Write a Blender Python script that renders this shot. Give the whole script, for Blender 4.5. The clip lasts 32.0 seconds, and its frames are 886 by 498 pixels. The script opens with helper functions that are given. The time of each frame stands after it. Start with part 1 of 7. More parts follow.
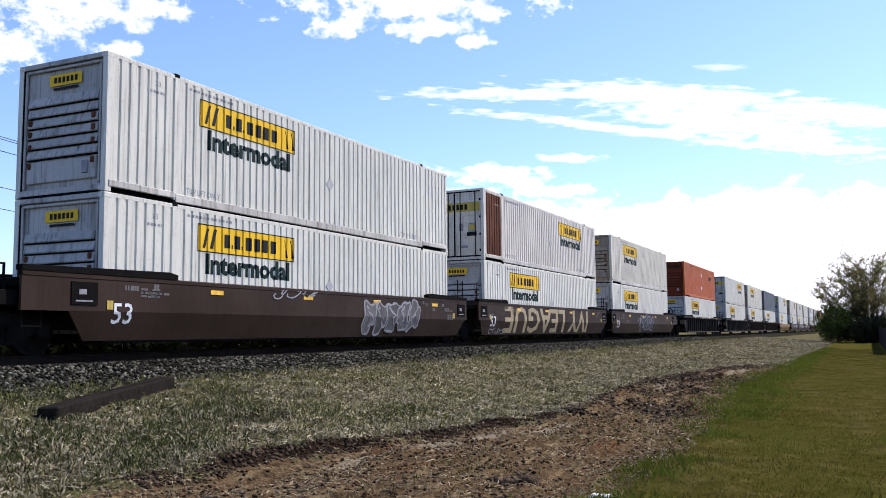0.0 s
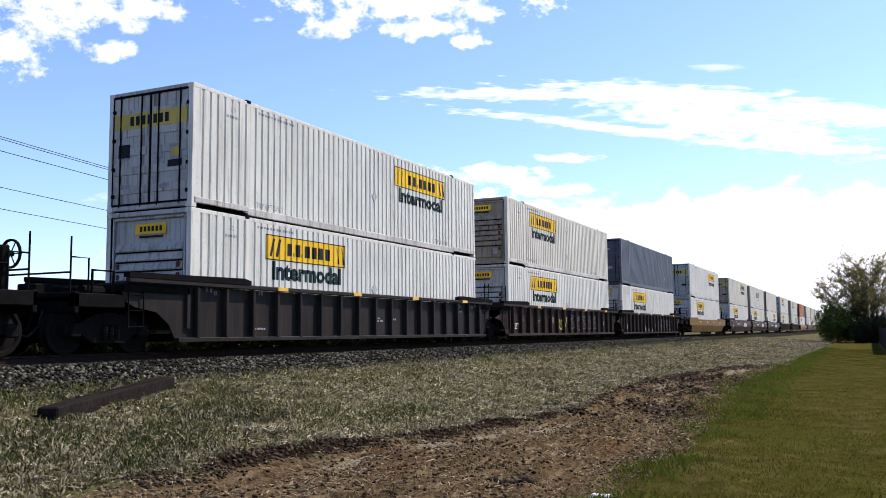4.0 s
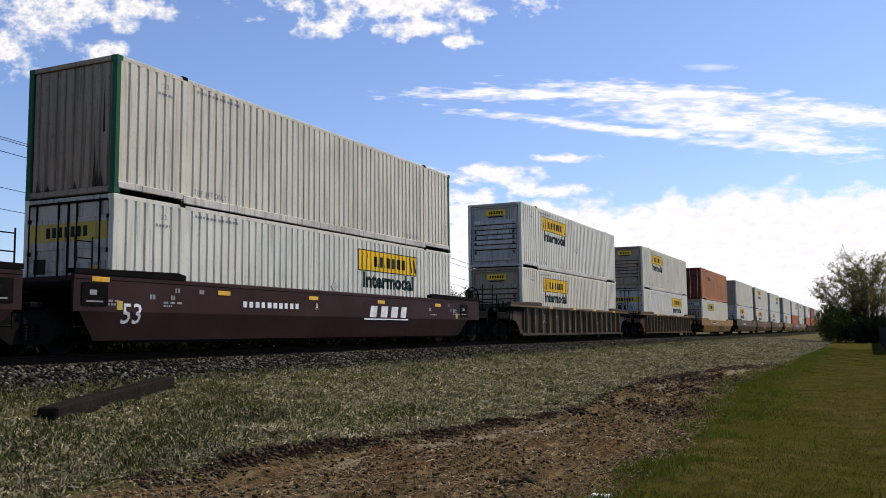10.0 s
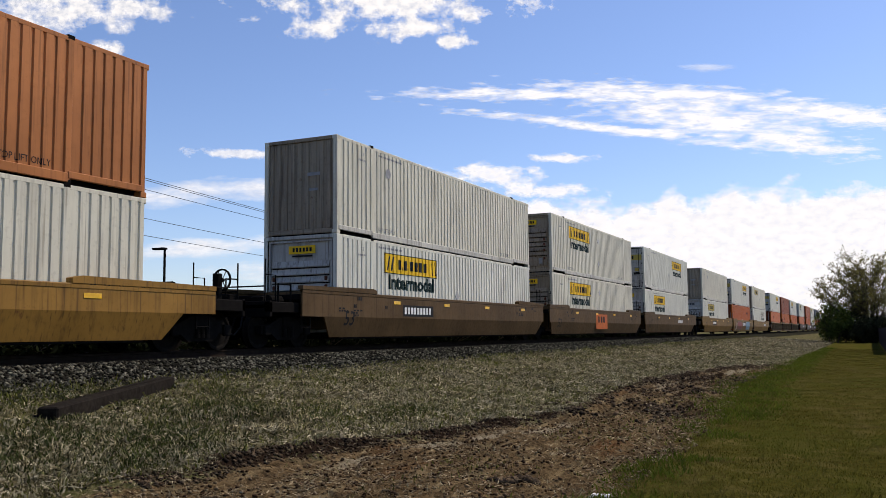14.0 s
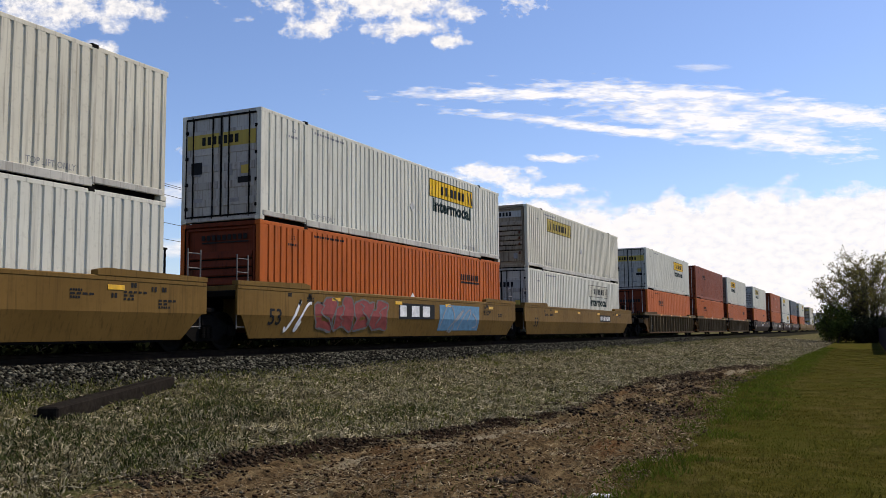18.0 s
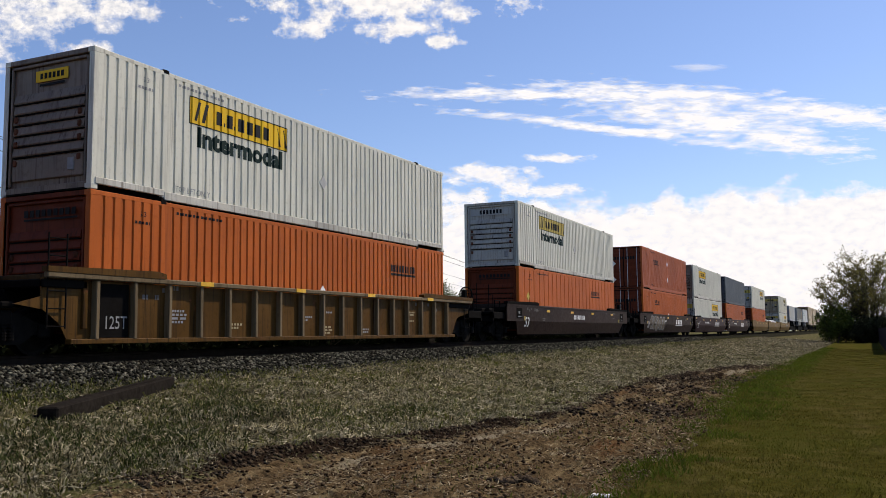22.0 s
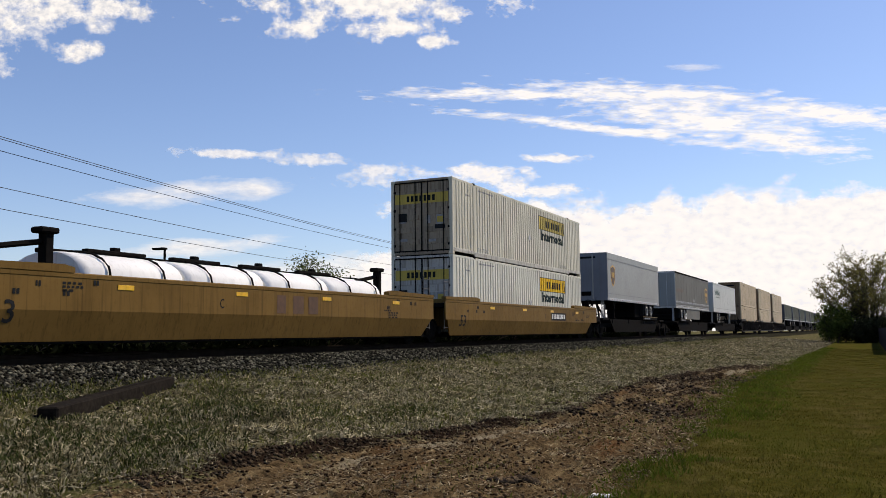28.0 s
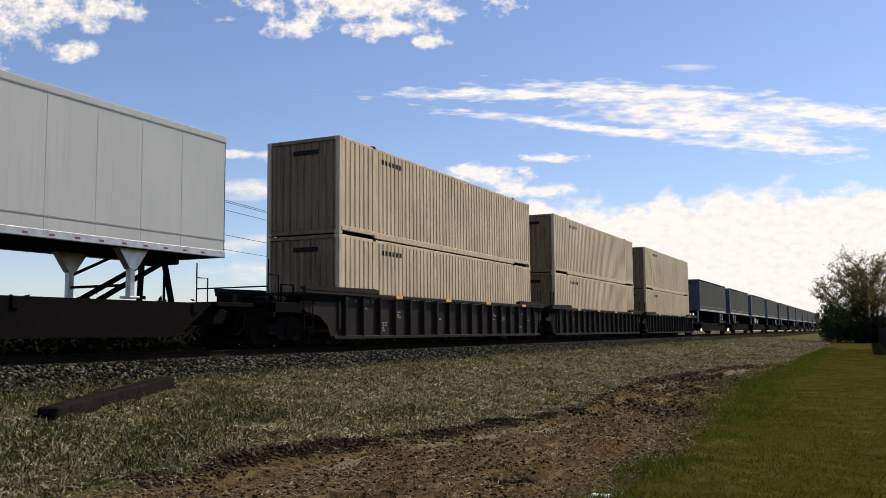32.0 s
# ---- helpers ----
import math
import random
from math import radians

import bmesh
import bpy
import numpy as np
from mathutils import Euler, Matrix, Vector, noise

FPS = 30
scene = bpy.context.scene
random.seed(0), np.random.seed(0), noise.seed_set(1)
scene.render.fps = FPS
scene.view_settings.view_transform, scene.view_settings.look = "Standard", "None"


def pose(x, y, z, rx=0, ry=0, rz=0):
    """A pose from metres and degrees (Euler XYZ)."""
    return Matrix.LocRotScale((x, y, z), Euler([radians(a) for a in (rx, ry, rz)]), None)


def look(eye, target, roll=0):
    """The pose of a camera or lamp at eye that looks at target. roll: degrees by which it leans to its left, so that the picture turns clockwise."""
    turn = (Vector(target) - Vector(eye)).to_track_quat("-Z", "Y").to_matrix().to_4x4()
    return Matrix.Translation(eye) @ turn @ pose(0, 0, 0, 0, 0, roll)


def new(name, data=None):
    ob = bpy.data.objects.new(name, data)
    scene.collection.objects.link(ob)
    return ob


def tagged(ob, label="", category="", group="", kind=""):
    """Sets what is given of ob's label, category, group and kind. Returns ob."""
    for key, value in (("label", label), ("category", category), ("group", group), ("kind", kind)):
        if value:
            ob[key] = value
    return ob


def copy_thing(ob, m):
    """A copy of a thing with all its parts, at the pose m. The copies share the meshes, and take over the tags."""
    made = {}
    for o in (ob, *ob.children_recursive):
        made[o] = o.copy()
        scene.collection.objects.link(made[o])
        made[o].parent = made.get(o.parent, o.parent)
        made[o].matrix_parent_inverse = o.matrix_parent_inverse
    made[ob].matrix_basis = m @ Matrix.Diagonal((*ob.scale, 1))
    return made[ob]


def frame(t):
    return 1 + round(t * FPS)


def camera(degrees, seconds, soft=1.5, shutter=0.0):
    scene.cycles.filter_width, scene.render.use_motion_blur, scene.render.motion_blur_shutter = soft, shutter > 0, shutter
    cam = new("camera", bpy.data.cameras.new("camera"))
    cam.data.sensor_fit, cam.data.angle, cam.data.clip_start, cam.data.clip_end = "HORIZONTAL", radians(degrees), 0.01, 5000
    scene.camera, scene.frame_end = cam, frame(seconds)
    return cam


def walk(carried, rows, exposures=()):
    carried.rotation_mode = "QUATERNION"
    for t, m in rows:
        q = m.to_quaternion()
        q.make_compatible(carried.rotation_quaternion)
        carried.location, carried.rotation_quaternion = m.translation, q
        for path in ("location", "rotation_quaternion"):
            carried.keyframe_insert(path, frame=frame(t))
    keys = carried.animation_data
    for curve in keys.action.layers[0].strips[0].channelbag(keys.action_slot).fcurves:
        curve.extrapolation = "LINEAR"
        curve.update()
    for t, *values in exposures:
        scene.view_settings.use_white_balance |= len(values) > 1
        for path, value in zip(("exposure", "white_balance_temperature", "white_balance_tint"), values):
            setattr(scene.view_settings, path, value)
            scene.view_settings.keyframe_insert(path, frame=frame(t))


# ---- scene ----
# World: rail tops at z = 0, the track runs along +y at x = TX, the lawn lies about 1.1 m lower.
TX = -15.06
EYE = Vector((0.0, 0.0, 0.36))
YAW, PITCH, ROLL = radians(25.53), radians(5.413), -0.528
AHEAD = Vector((-math.sin(YAW) * math.cos(PITCH), math.cos(YAW) * math.cos(PITCH), math.sin(PITCH)))
cam = camera(53.08, 32.0, soft=0.7)
VIEW = look(EYE, EYE + AHEAD, ROLL)
walk(cam, [(0.0, VIEW), (32.0, VIEW)],
     exposures=[(0.0, 0.56, 6200, 19), (3.0, 0.70, 6200, 18), (3.5, 0.64, 6250, 18), (6.0, 0.19, 6550, 15), (9.0, -0.02, 6700, 14), (20.0, -0.10, 6850, 13), (32.0, -0.13, 7200, 13)])

# ---- light ----
SUN_TURN, SUN_UP = radians(33), radians(48)   # clockwise from +y, above the horizon
world = bpy.data.worlds.new("sky")
scene.world = world
world.use_nodes = True
wn, wl = world.node_tree.nodes, world.node_tree.links
sky = wn.new("ShaderNodeTexSky")
sky.sky_type, sky.sun_disc = "NISHITA", False
sky.sun_elevation, sky.sun_rotation = SUN_UP, SUN_TURN
sky.air_density, sky.dust_density, sky.ozone_density = 1.0, 0.3, 6.4
wn["Background"].inputs["Strength"].default_value = 0.15
tint = wn.new("ShaderNodeMix")   # the faint violet of a hazy spring sky
tint.data_type, tint.blend_type = "RGBA", "MULTIPLY"
tint.inputs[0].default_value, tint.inputs[7].default_value = 1.0, (1.06, 1.0, 1.06, 1.0)
wl.new(sky.outputs[0], tint.inputs[6])
wl.new(tint.outputs[2], wn["Background"].inputs["Color"])
sun = new("sun", bpy.data.lights.new("sun", "SUN"))
sun.data.energy, sun.data.angle, sun.data.color = 4.5, radians(0.6), (1.0, 0.92, 0.80)
sun_from = Vector((math.sin(SUN_TURN) * math.cos(SUN_UP), math.cos(SUN_TURN) * math.cos(SUN_UP), math.sin(SUN_UP)))
sun.matrix_world = look(sun_from * 100, (0, 0, 0))


# ---- materials ----
def shader(name):
    m = bpy.data.materials.new(name)
    m.use_nodes = True
    return m, m.node_tree.nodes, m.node_tree.links, m.node_tree.nodes["Principled BSDF"]


def noise_node(nodes, links, vec, scale, detail=4, rough=0.55):
    n = nodes.new("ShaderNodeTexNoise")
    n.inputs["Scale"].default_value, n.inputs["Detail"].default_value = scale, detail
    n.inputs["Roughness"].default_value = rough
    if vec is not None:
        links.new(vec, n.inputs["Vector"])
    return n.outputs["Fac"]


def mapped(nodes, links, value, a, b, c=0.0, d=1.0):
    n = nodes.new("ShaderNodeMapRange")
    n.inputs["From Min"].default_value, n.inputs["From Max"].default_value = a, b
    n.inputs["To Min"].default_value, n.inputs["To Max"].default_value = c, d
    links.new(value, n.inputs["Value"])
    return n.outputs["Result"]


def blend(nodes, links, fac, a, b, mode="MIX"):
    n = nodes.new("ShaderNodeMix")
    n.data_type, n.blend_type = "RGBA", mode
    for sock, v in ((n.inputs[0], fac), (n.inputs[6], a), (n.inputs[7], b)):
        if isinstance(v, bpy.types.NodeSocket):
            links.new(v, sock)
        elif isinstance(v, (int, float)):
            sock.default_value = v
        else:
            sock.default_value = (*v[:3], 1)
    return n.outputs[2]


def object_vec(nodes, links, stretch=(1, 1, 1), shift=True):
    tc = nodes.new("ShaderNodeTexCoord")
    mp = nodes.new("ShaderNodeMapping")
    mp.inputs["Scale"].default_value = stretch
    links.new(tc.outputs["Object"], mp.inputs["Vector"])
    if not shift:
        return mp.outputs[0]
    info = nodes.new("ShaderNodeObjectInfo")
    mul = nodes.new("ShaderNodeMath")
    mul.operation = "MULTIPLY"
    mul.inputs[1].default_value = 37.0
    links.new(info.outputs["Random"], mul.inputs[0])
    add = nodes.new("ShaderNodeVectorMath")
    add.operation = "ADD"
    links.new(mp.outputs[0], add.inputs[0])
    links.new(mul.outputs[0], add.inputs[1])
    return add.outputs[0]


def bumped(nodes, links, bsdf, height, strength=0.3, distance=0.01):
    b = nodes.new("ShaderNodeBump")
    b.inputs["Strength"].default_value, b.inputs["Distance"].default_value = strength, distance
    links.new(height, b.inputs["Height"])
    links.new(b.outputs[0], bsdf.inputs["Normal"])


def painted(name, color, dirt=(0.12, 0.09, 0.06), amount=0.35, rough=0.5, metal=0.0, rust=0.0, fade=0.15):
    """Paint on steel: blotches, streaks that run down, and rust spots."""
    m, n, l, bsdf = shader(name)
    vec = object_vec(n, l)
    streak_vec = object_vec(n, l, (3.5, 3.5, 0.22))
    broad = noise_node(n, l, vec, 0.55, 5)
    fine = noise_node(n, l, vec, 9.0, 5, 0.65)
    streak = noise_node(n, l, streak_vec, 1.6, 5, 0.6)
    drip = noise_node(n, l, object_vec(n, l, (11.0, 11.0, 0.35)), 1.5, 3, 0.5)
    pale = [min(1.0, c * (1 + fade) + 0.02 * fade) for c in color]
    dark = [c * (1 - fade) for c in color]
    base = blend(n, l, mapped(n, l, broad, 0.35, 0.68), dark, pale)
    base = blend(n, l, mapped(n, l, streak, 0.52, 0.8, 0, amount), base, dirt)
    base = blend(n, l, mapped(n, l, drip, 0.57, 0.72, 0, amount * 0.9), base, dirt)
    base = blend(n, l, mapped(n, l, fine, 0.55, 0.85, 0, amount * 0.7), base, dirt)
    if rust:
        spots = noise_node(n, l, vec, 2.3, 6, 0.7)
        base = blend(n, l, mapped(n, l, spots, 0.72 - rust * 0.2, 0.80 - rust * 0.2), base, (0.13, 0.045, 0.018))
    l.new(base, bsdf.inputs["Base Color"])
    l.new(mapped(n, l, fine, 0.3, 0.7, rough - 0.08, rough + 0.15), bsdf.inputs["Roughness"])
    bsdf.inputs["Specular IOR Level"].default_value = 0.16 if max(color) > 0.17 else 0.06
    bsdf.inputs["Metallic"].default_value = metal
    bumped(n, l, bsdf, fine, 0.15, 0.004)
    return m


def plain(name, color, rough=0.6, metal=0.0, grain=6.0, depth=0.25):
    m, n, l, bsdf = shader(name)
    vec = object_vec(n, l)
    g = noise_node(n, l, vec, grain, 5, 0.6)
    b = noise_node(n, l, vec, grain * 0.12, 3)
    base = blend(n, l, mapped(n, l, g, 0.3, 0.7), [c * (1 - depth) for c in color], [c * (1 + depth) for c in color])
    base = blend(n, l, mapped(n, l, b, 0.4, 0.75, 0, depth), base, [c * 0.5 for c in color])
    l.new(base, bsdf.inputs["Base Color"])
    bsdf.inputs["Roughness"].default_value, bsdf.inputs["Metallic"].default_value = rough, metal
    bsdf.inputs["Specular IOR Level"].default_value = 0.03 if rough > 0.9 else 0.15 if rough > 0.69 else 0.4
    bumped(n, l, bsdf, g, 0.25, 0.006)
    return m


M = dict(
    white=painted("white_paint", (0.63, 0.615, 0.51), (0.13, 0.11, 0.075), 0.48, fade=0.06),
    cream=painted("aged_white_paint", (0.61, 0.575, 0.45), (0.13, 0.10, 0.065), 0.52, fade=0.08),
    rustycream=painted("rust_spotted_white_paint", (0.60, 0.565, 0.47), (0.16, 0.07, 0.03), 0.5, fade=0.08, rust=0.16),
    railgrime=painted("scuffed_white_rail_paint", (0.50, 0.48, 0.41), (0.07, 0.05, 0.035), 0.8, fade=0.2, rust=0.12),
    # end paints: grime, with the shade on the ends put into darker colour
    whiteend=painted("grimy_shaded_white_end_paint", (0.40, 0.385, 0.345), (0.06, 0.04, 0.028), 0.75, fade=0.14, rust=0.05),
    creamend=painted("stained_shaded_white_end_paint", (0.27, 0.22, 0.155), (0.055, 0.028, 0.016), 0.8, fade=0.16, rust=0.34),
    orangeend=painted("grimy_shaded_orange_end_paint", (0.135, 0.028, 0.011), (0.025, 0.012, 0.008), 0.6, fade=0.14),
    slateend=painted("grimy_shaded_slate_end_paint", (0.075, 0.085, 0.105), (0.03, 0.03, 0.03), 0.4, fade=0.14),
    dingy=painted("grimy_white_paint", (0.40, 0.40, 0.38), amount=0.5, fade=0.15),
    tan=painted("tan_paint", (0.60, 0.48, 0.315), (0.13, 0.07, 0.035), 0.5, fade=0.10),
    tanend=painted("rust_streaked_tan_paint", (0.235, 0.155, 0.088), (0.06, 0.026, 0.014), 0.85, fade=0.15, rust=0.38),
    slate=painted("slate_grey_paint", (0.108, 0.124, 0.136), amount=0.3, fade=0.1),
    orange=painted("orange_paint", (0.44, 0.097, 0.010), (0.11, 0.028, 0.008), 0.42, fade=0.10),
    rustorange=painted("weathered_rust_orange_paint", (0.40, 0.145, 0.042), (0.10, 0.04, 0.018), 0.5, fade=0.16),
    darkrusset=painted("dark_russet_paint", (0.235, 0.052, 0.015), (0.06, 0.018, 0.008), 0.5, fade=0.12),
    russet=painted("russet_paint", (0.37, 0.085, 0.019), (0.09, 0.026, 0.010), 0.5, fade=0.12),
    rustpatch=painted("bare_rusty_steel", (0.115, 0.045, 0.024), (0.06, 0.02, 0.012), 0.55, 0.8, rust=0.5, fade=0.3),
    green=painted("green_paint", (0.02, 0.10, 0.05), amount=0.3),
    sign=painted("yellow_sign_paint", (0.78, 0.47, 0.012), amount=0.15, fade=0.05),
    oldsign=painted("faded_yellow_sign_paint", (0.48, 0.36, 0.07), amount=0.4, fade=0.1),
    ink=plain("black_lettering", (0.010, 0.011, 0.012), 0.7),
    deepgreen=plain("dark_green_lettering", (0.003, 0.018, 0.015), 0.7),
    navy=plain("dark_blue_lettering", (0.02, 0.025, 0.05), 0.5),
    chalk=plain("white_lettering", (0.72, 0.72, 0.70), 0.6),
    dimmark=plain("weathered_grey_lettering", (0.14, 0.13, 0.12), 0.7),
    greymark=plain("grey_lettering", (0.25, 0.25, 0.25), 0.6),
    brown=painted("brown_car_paint", (0.037, 0.023, 0.015), (0.026, 0.017, 0.010), 0.8, rust=0.15, fade=0.2),
    goldbrown=painted("golden_brown_car_paint", (0.090, 0.054, 0.023), (0.028, 0.016, 0.008), 0.55, rust=0.2, fade=0.2),
    darkbrown=painted("dark_brown_car_paint", (0.034, 0.020, 0.014), (0.022, 0.013, 0.008), 0.8, rust=0.1, fade=0.2),
    black=painted("black_car_paint", (0.020, 0.017, 0.014), (0.05, 0.034, 0.022), 0.6, rust=0.1, fade=0.2),
    maroon=painted("maroon_car_paint", (0.037, 0.018, 0.017), (0.035, 0.02, 0.015), 0.4, fade=0.2),
    yellow=painted("yellow_car_paint", (0.165, 0.095, 0.025), (0.038, 0.02, 0.008), 0.45, rust=0.08, fade=0.15),
    ochre=painted("grimy_yellow_car_paint", (0.085, 0.041, 0.008), (0.016, 0.009, 0.005), 0.9, rust=0.5, fade=0.2),
    railtan=painted("dusty_tan_rib_paint", (0.165, 0.120, 0.066), (0.04, 0.026, 0.014), 0.75, rust=0.1, fade=0.2),
    amber=painted("amber_car_paint", (0.235, 0.120, 0.020), (0.05, 0.022, 0.008), 0.7, rust=0.35, fade=0.2),
    umber=painted("umber_car_paint", (0.060, 0.040, 0.024), (0.020, 0.013, 0.008), 0.85, rust=0.3, fade=0.25),
    greywell=painted("grey_car_paint", (0.026, 0.020, 0.017), (0.016, 0.012, 0.010), 0.5, rust=0.1, fade=0.2),
    reflector=plain("yellow_reflector", (0.75, 0.42, 0.02), 0.35),
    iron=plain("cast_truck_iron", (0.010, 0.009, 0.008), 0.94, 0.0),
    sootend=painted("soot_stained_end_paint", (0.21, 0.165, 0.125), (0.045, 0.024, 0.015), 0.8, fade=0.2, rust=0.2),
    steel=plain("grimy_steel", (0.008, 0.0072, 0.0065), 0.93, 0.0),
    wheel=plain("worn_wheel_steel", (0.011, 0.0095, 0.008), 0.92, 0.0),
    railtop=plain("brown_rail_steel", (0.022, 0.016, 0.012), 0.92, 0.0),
    rubber=plain("tyre_rubber", (0.018, 0.018, 0.018), 0.8),
    rim=plain("white_wheel_rim", (0.5, 0.5, 0.48), 0.45, 0.3),
    galv=plain("aluminium_rail", (0.46, 0.46, 0.45), 0.4, 0.6),
    trailerwhite=painted("white_trailer_skin", (0.46, 0.48, 0.455), amount=0.12, rough=0.35, fade=0.04),
    trailergrey=painted("silver_grey_trailer_skin", (0.30, 0.305, 0.285), amount=0.15, rough=0.4, fade=0.06),
    trailerdark=painted("weathered_grey_trailer_skin", (0.165, 0.163, 0.145), amount=0.25, rough=0.6, fade=0.1),
    trailerteal=painted("dark_green_grey_trailer_skin", (0.080, 0.090, 0.076), amount=0.25, rough=0.8, fade=0.1),
    trailerolive=painted("olive_grey_trailer_skin", (0.085, 0.09, 0.075), amount=0.25, rough=0.8, fade=0.1),
    trailerend=painted("blue_grey_trailer_end", (0.17, 0.19, 0.22), amount=0.25, rough=0.45, fade=0.1),
    emblembrown=plain("brown_emblem", (0.10, 0.045, 0.015), 0.5),
    emblemgold=plain("gold_emblem", (0.62, 0.36, 0.04), 0.5),
    leafgreen=plain("green_emblem", (0.006, 0.065, 0.032), 0.5),
    tarp=painted("white_tarpaulin", (0.78, 0.78, 0.76), amount=0.15, rough=0.6, fade=0.05),
    timber=plain("weathered_creosote_timber", (0.017, 0.014, 0.011), 0.95, 0, 14.0, 0.5),
    pole=plain("weathered_pole_wood", (0.10, 0.075, 0.055), 0.9, 0, 8.0, 0.4),
    cable=plain("black_cable", (0.02, 0.02, 0.02), 0.6),
    paintred=plain("dull_red_graffiti_paint", (0.22, 0.035, 0.03), 0.6),
    weatheredgrey=painted("weathered_grey_graffiti", (0.11, 0.105, 0.10), (0.03, 0.02, 0.015), 0.8, fade=0.3, rust=0.3),
    weatheredblue=painted("weathered_blue_graffiti", (0.035, 0.04, 0.055), (0.03, 0.02, 0.015), 0.8, fade=0.3, rust=0.2),
    weatheredtan=painted("weathered_tan_graffiti", (0.15, 0.12, 0.08), (0.04, 0.025, 0.018), 0.8, fade=0.3, rust=0.3),
    paintblue=plain("blue_graffiti_paint", (0.09, 0.22, 0.34), 0.6),
    painttan=plain("beige_graffiti_paint", (0.33, 0.265, 0.14), 0.6),
    paintyellow=plain("yellow_graffiti_paint", (0.50, 0.40, 0.05), 0.6),
    bark=plain("bark", (0.085, 0.066, 0.048), 0.9, 0, 10.0, 0.4),
    fence=plain("dark_stained_fence", (0.022, 0.016, 0.017), 0.95, 0, 5.0, 0.4),
)


# ---- mesh helpers ----
class Shape:
    """Collects boxes, prisms and tubes into one mesh."""

    def __init__(self):
        self.v, self.f = [], []

    def add(self, verts, faces):
        k = len(self.v)
        self.v += [tuple(p) for p in verts]
        self.f += [tuple(i + k for i in f) for f in faces]
        return self

    def box(self, x0, x1, y0, y1, z0, z1):
        return self.add([(x, y, z) for x in (x0, x1) for y in (y0, y1) for z in (z0, z1)],
                        [(0, 1, 3, 2), (4, 6, 7, 5), (0, 4, 5, 1), (2, 3, 7, 6), (0, 2, 6, 4), (1, 5, 7, 3)])

    def cbox(self, x0, x1, y0, y1, z0, z1, b=0.012):
        """A box with chamfered edges."""
        lo, hi = (x0, y0, z0), (x1, y1, z1)
        b = min(b, min(h - w for w, h in zip(lo, hi)) * 0.45)
        verts, ids = [], {}
        for cx in (0, 1):
            for cy in (0, 1):
                for cz in (0, 1):
                    for ax in range(3):
                        c = (cx, cy, cz)
                        p = [(hi[i] - (0 if i == ax else b)) if c[i] else (lo[i] + (0 if i == ax else b)) for i in range(3)]
                        ids[c, ax] = len(verts)
                        verts.append(p)
        faces = []
        for ax in range(3):
            o = [i for i in range(3) if i != ax]
            for s in (0, 1):
                ring = []
                for q in ((0, 0), (1, 0), (1, 1), (0, 1)):
                    c = [0, 0, 0]
                    c[ax], c[o[0]], c[o[1]] = s, q[0], q[1]
                    ring.append(ids[tuple(c), ax])
                faces.append(ring)
        for ax in range(3):
            o = [i for i in range(3) if i != ax]
            for q in ((0, 0), (1, 0), (1, 1), (0, 1)):
                ca, cb = [0, 0, 0], [0, 0, 0]
                cb[ax] = 1
                for c in (ca, cb):
                    c[o[0]], c[o[1]] = q
                ca, cb = tuple(ca), tuple(cb)
                faces.append((ids[ca, o[0]], ids[cb, o[0]], ids[cb, o[1]], ids[ca, o[1]]))
        for c in {k[0] for k in ids}:
            faces.append((ids[c, 0], ids[c, 1], ids[c, 2]))
        return self.add(verts, faces)

    def prism(self, outline, axis, a, b):
        """An outline of pairs, drawn out along an axis from a to b."""
        n = len(outline)

        def place(p, t):
            q = list(p)
            q.insert(axis, t)
            return q
        verts = [place(p, a) for p in outline] + [place(p, b) for p in outline]
        faces = [tuple(range(n)), tuple(range(2 * n - 1, n - 1, -1))]
        faces += [(i, (i + 1) % n, n + (i + 1) % n, n + i) for i in range(n)]
        return self.add(verts, faces)

    def tube(self, points, r, sides=6):
        pts = [Vector(p) for p in points]
        k = len(self.v)
        for i, p in enumerate(pts):
            d = (pts[min(i + 1, len(pts) - 1)] - pts[max(i - 1, 0)]).normalized()
            u = d.orthogonal().normalized()
            w = d.cross(u)
            rr = r[i] if isinstance(r, (list, tuple)) else r
            for s in range(sides):
                a = 2 * math.pi * s / sides
                self.v.append(tuple(p + (u * math.cos(a) + w * math.sin(a)) * rr))
        for i in range(len(pts) - 1):
            for s in range(sides):
                a, b = k + i * sides + s, k + i * sides + (s + 1) % sides
                self.f.append((a, b, b + sides, a + sides))
        self.f.append(tuple(range(k, k + sides)))
        self.f.append(tuple(range(k + len(pts) * sides - 1, k + (len(pts) - 1) * sides - 1, -1)))
        return self

    def lathe(self, profile, centre, axis=0, sides=20):
        """A ring of (along, radius) pairs turned round an axis."""
        k, n = len(self.v), len(profile)
        o = [i for i in range(3) if i != axis]
        for s in range(sides):
            a = 2 * math.pi * s / sides
            for t, r in profile:
                p = [0, 0, 0]
                p[axis], p[o[0]], p[o[1]] = centre[axis] + t, centre[o[0]] + r * math.cos(a), centre[o[1]] + r * math.sin(a)
                self.v.append(tuple(p))
        for s in range(sides):
            for i in range(n - 1):
                a, b = k + s * n + i, k + ((s + 1) % sides) * n + i
                self.f.append((a, a + 1, b + 1, b))
        return self

    def mesh(self, name):
        me = bpy.data.meshes.new(name)
        me.from_pydata(self.v, [], self.f)
        bm = bmesh.new()
        bm.from_mesh(me)
        bmesh.ops.recalc_face_normals(bm, faces=bm.faces)
        bm.to_mesh(me)
        bm.free()
        return me


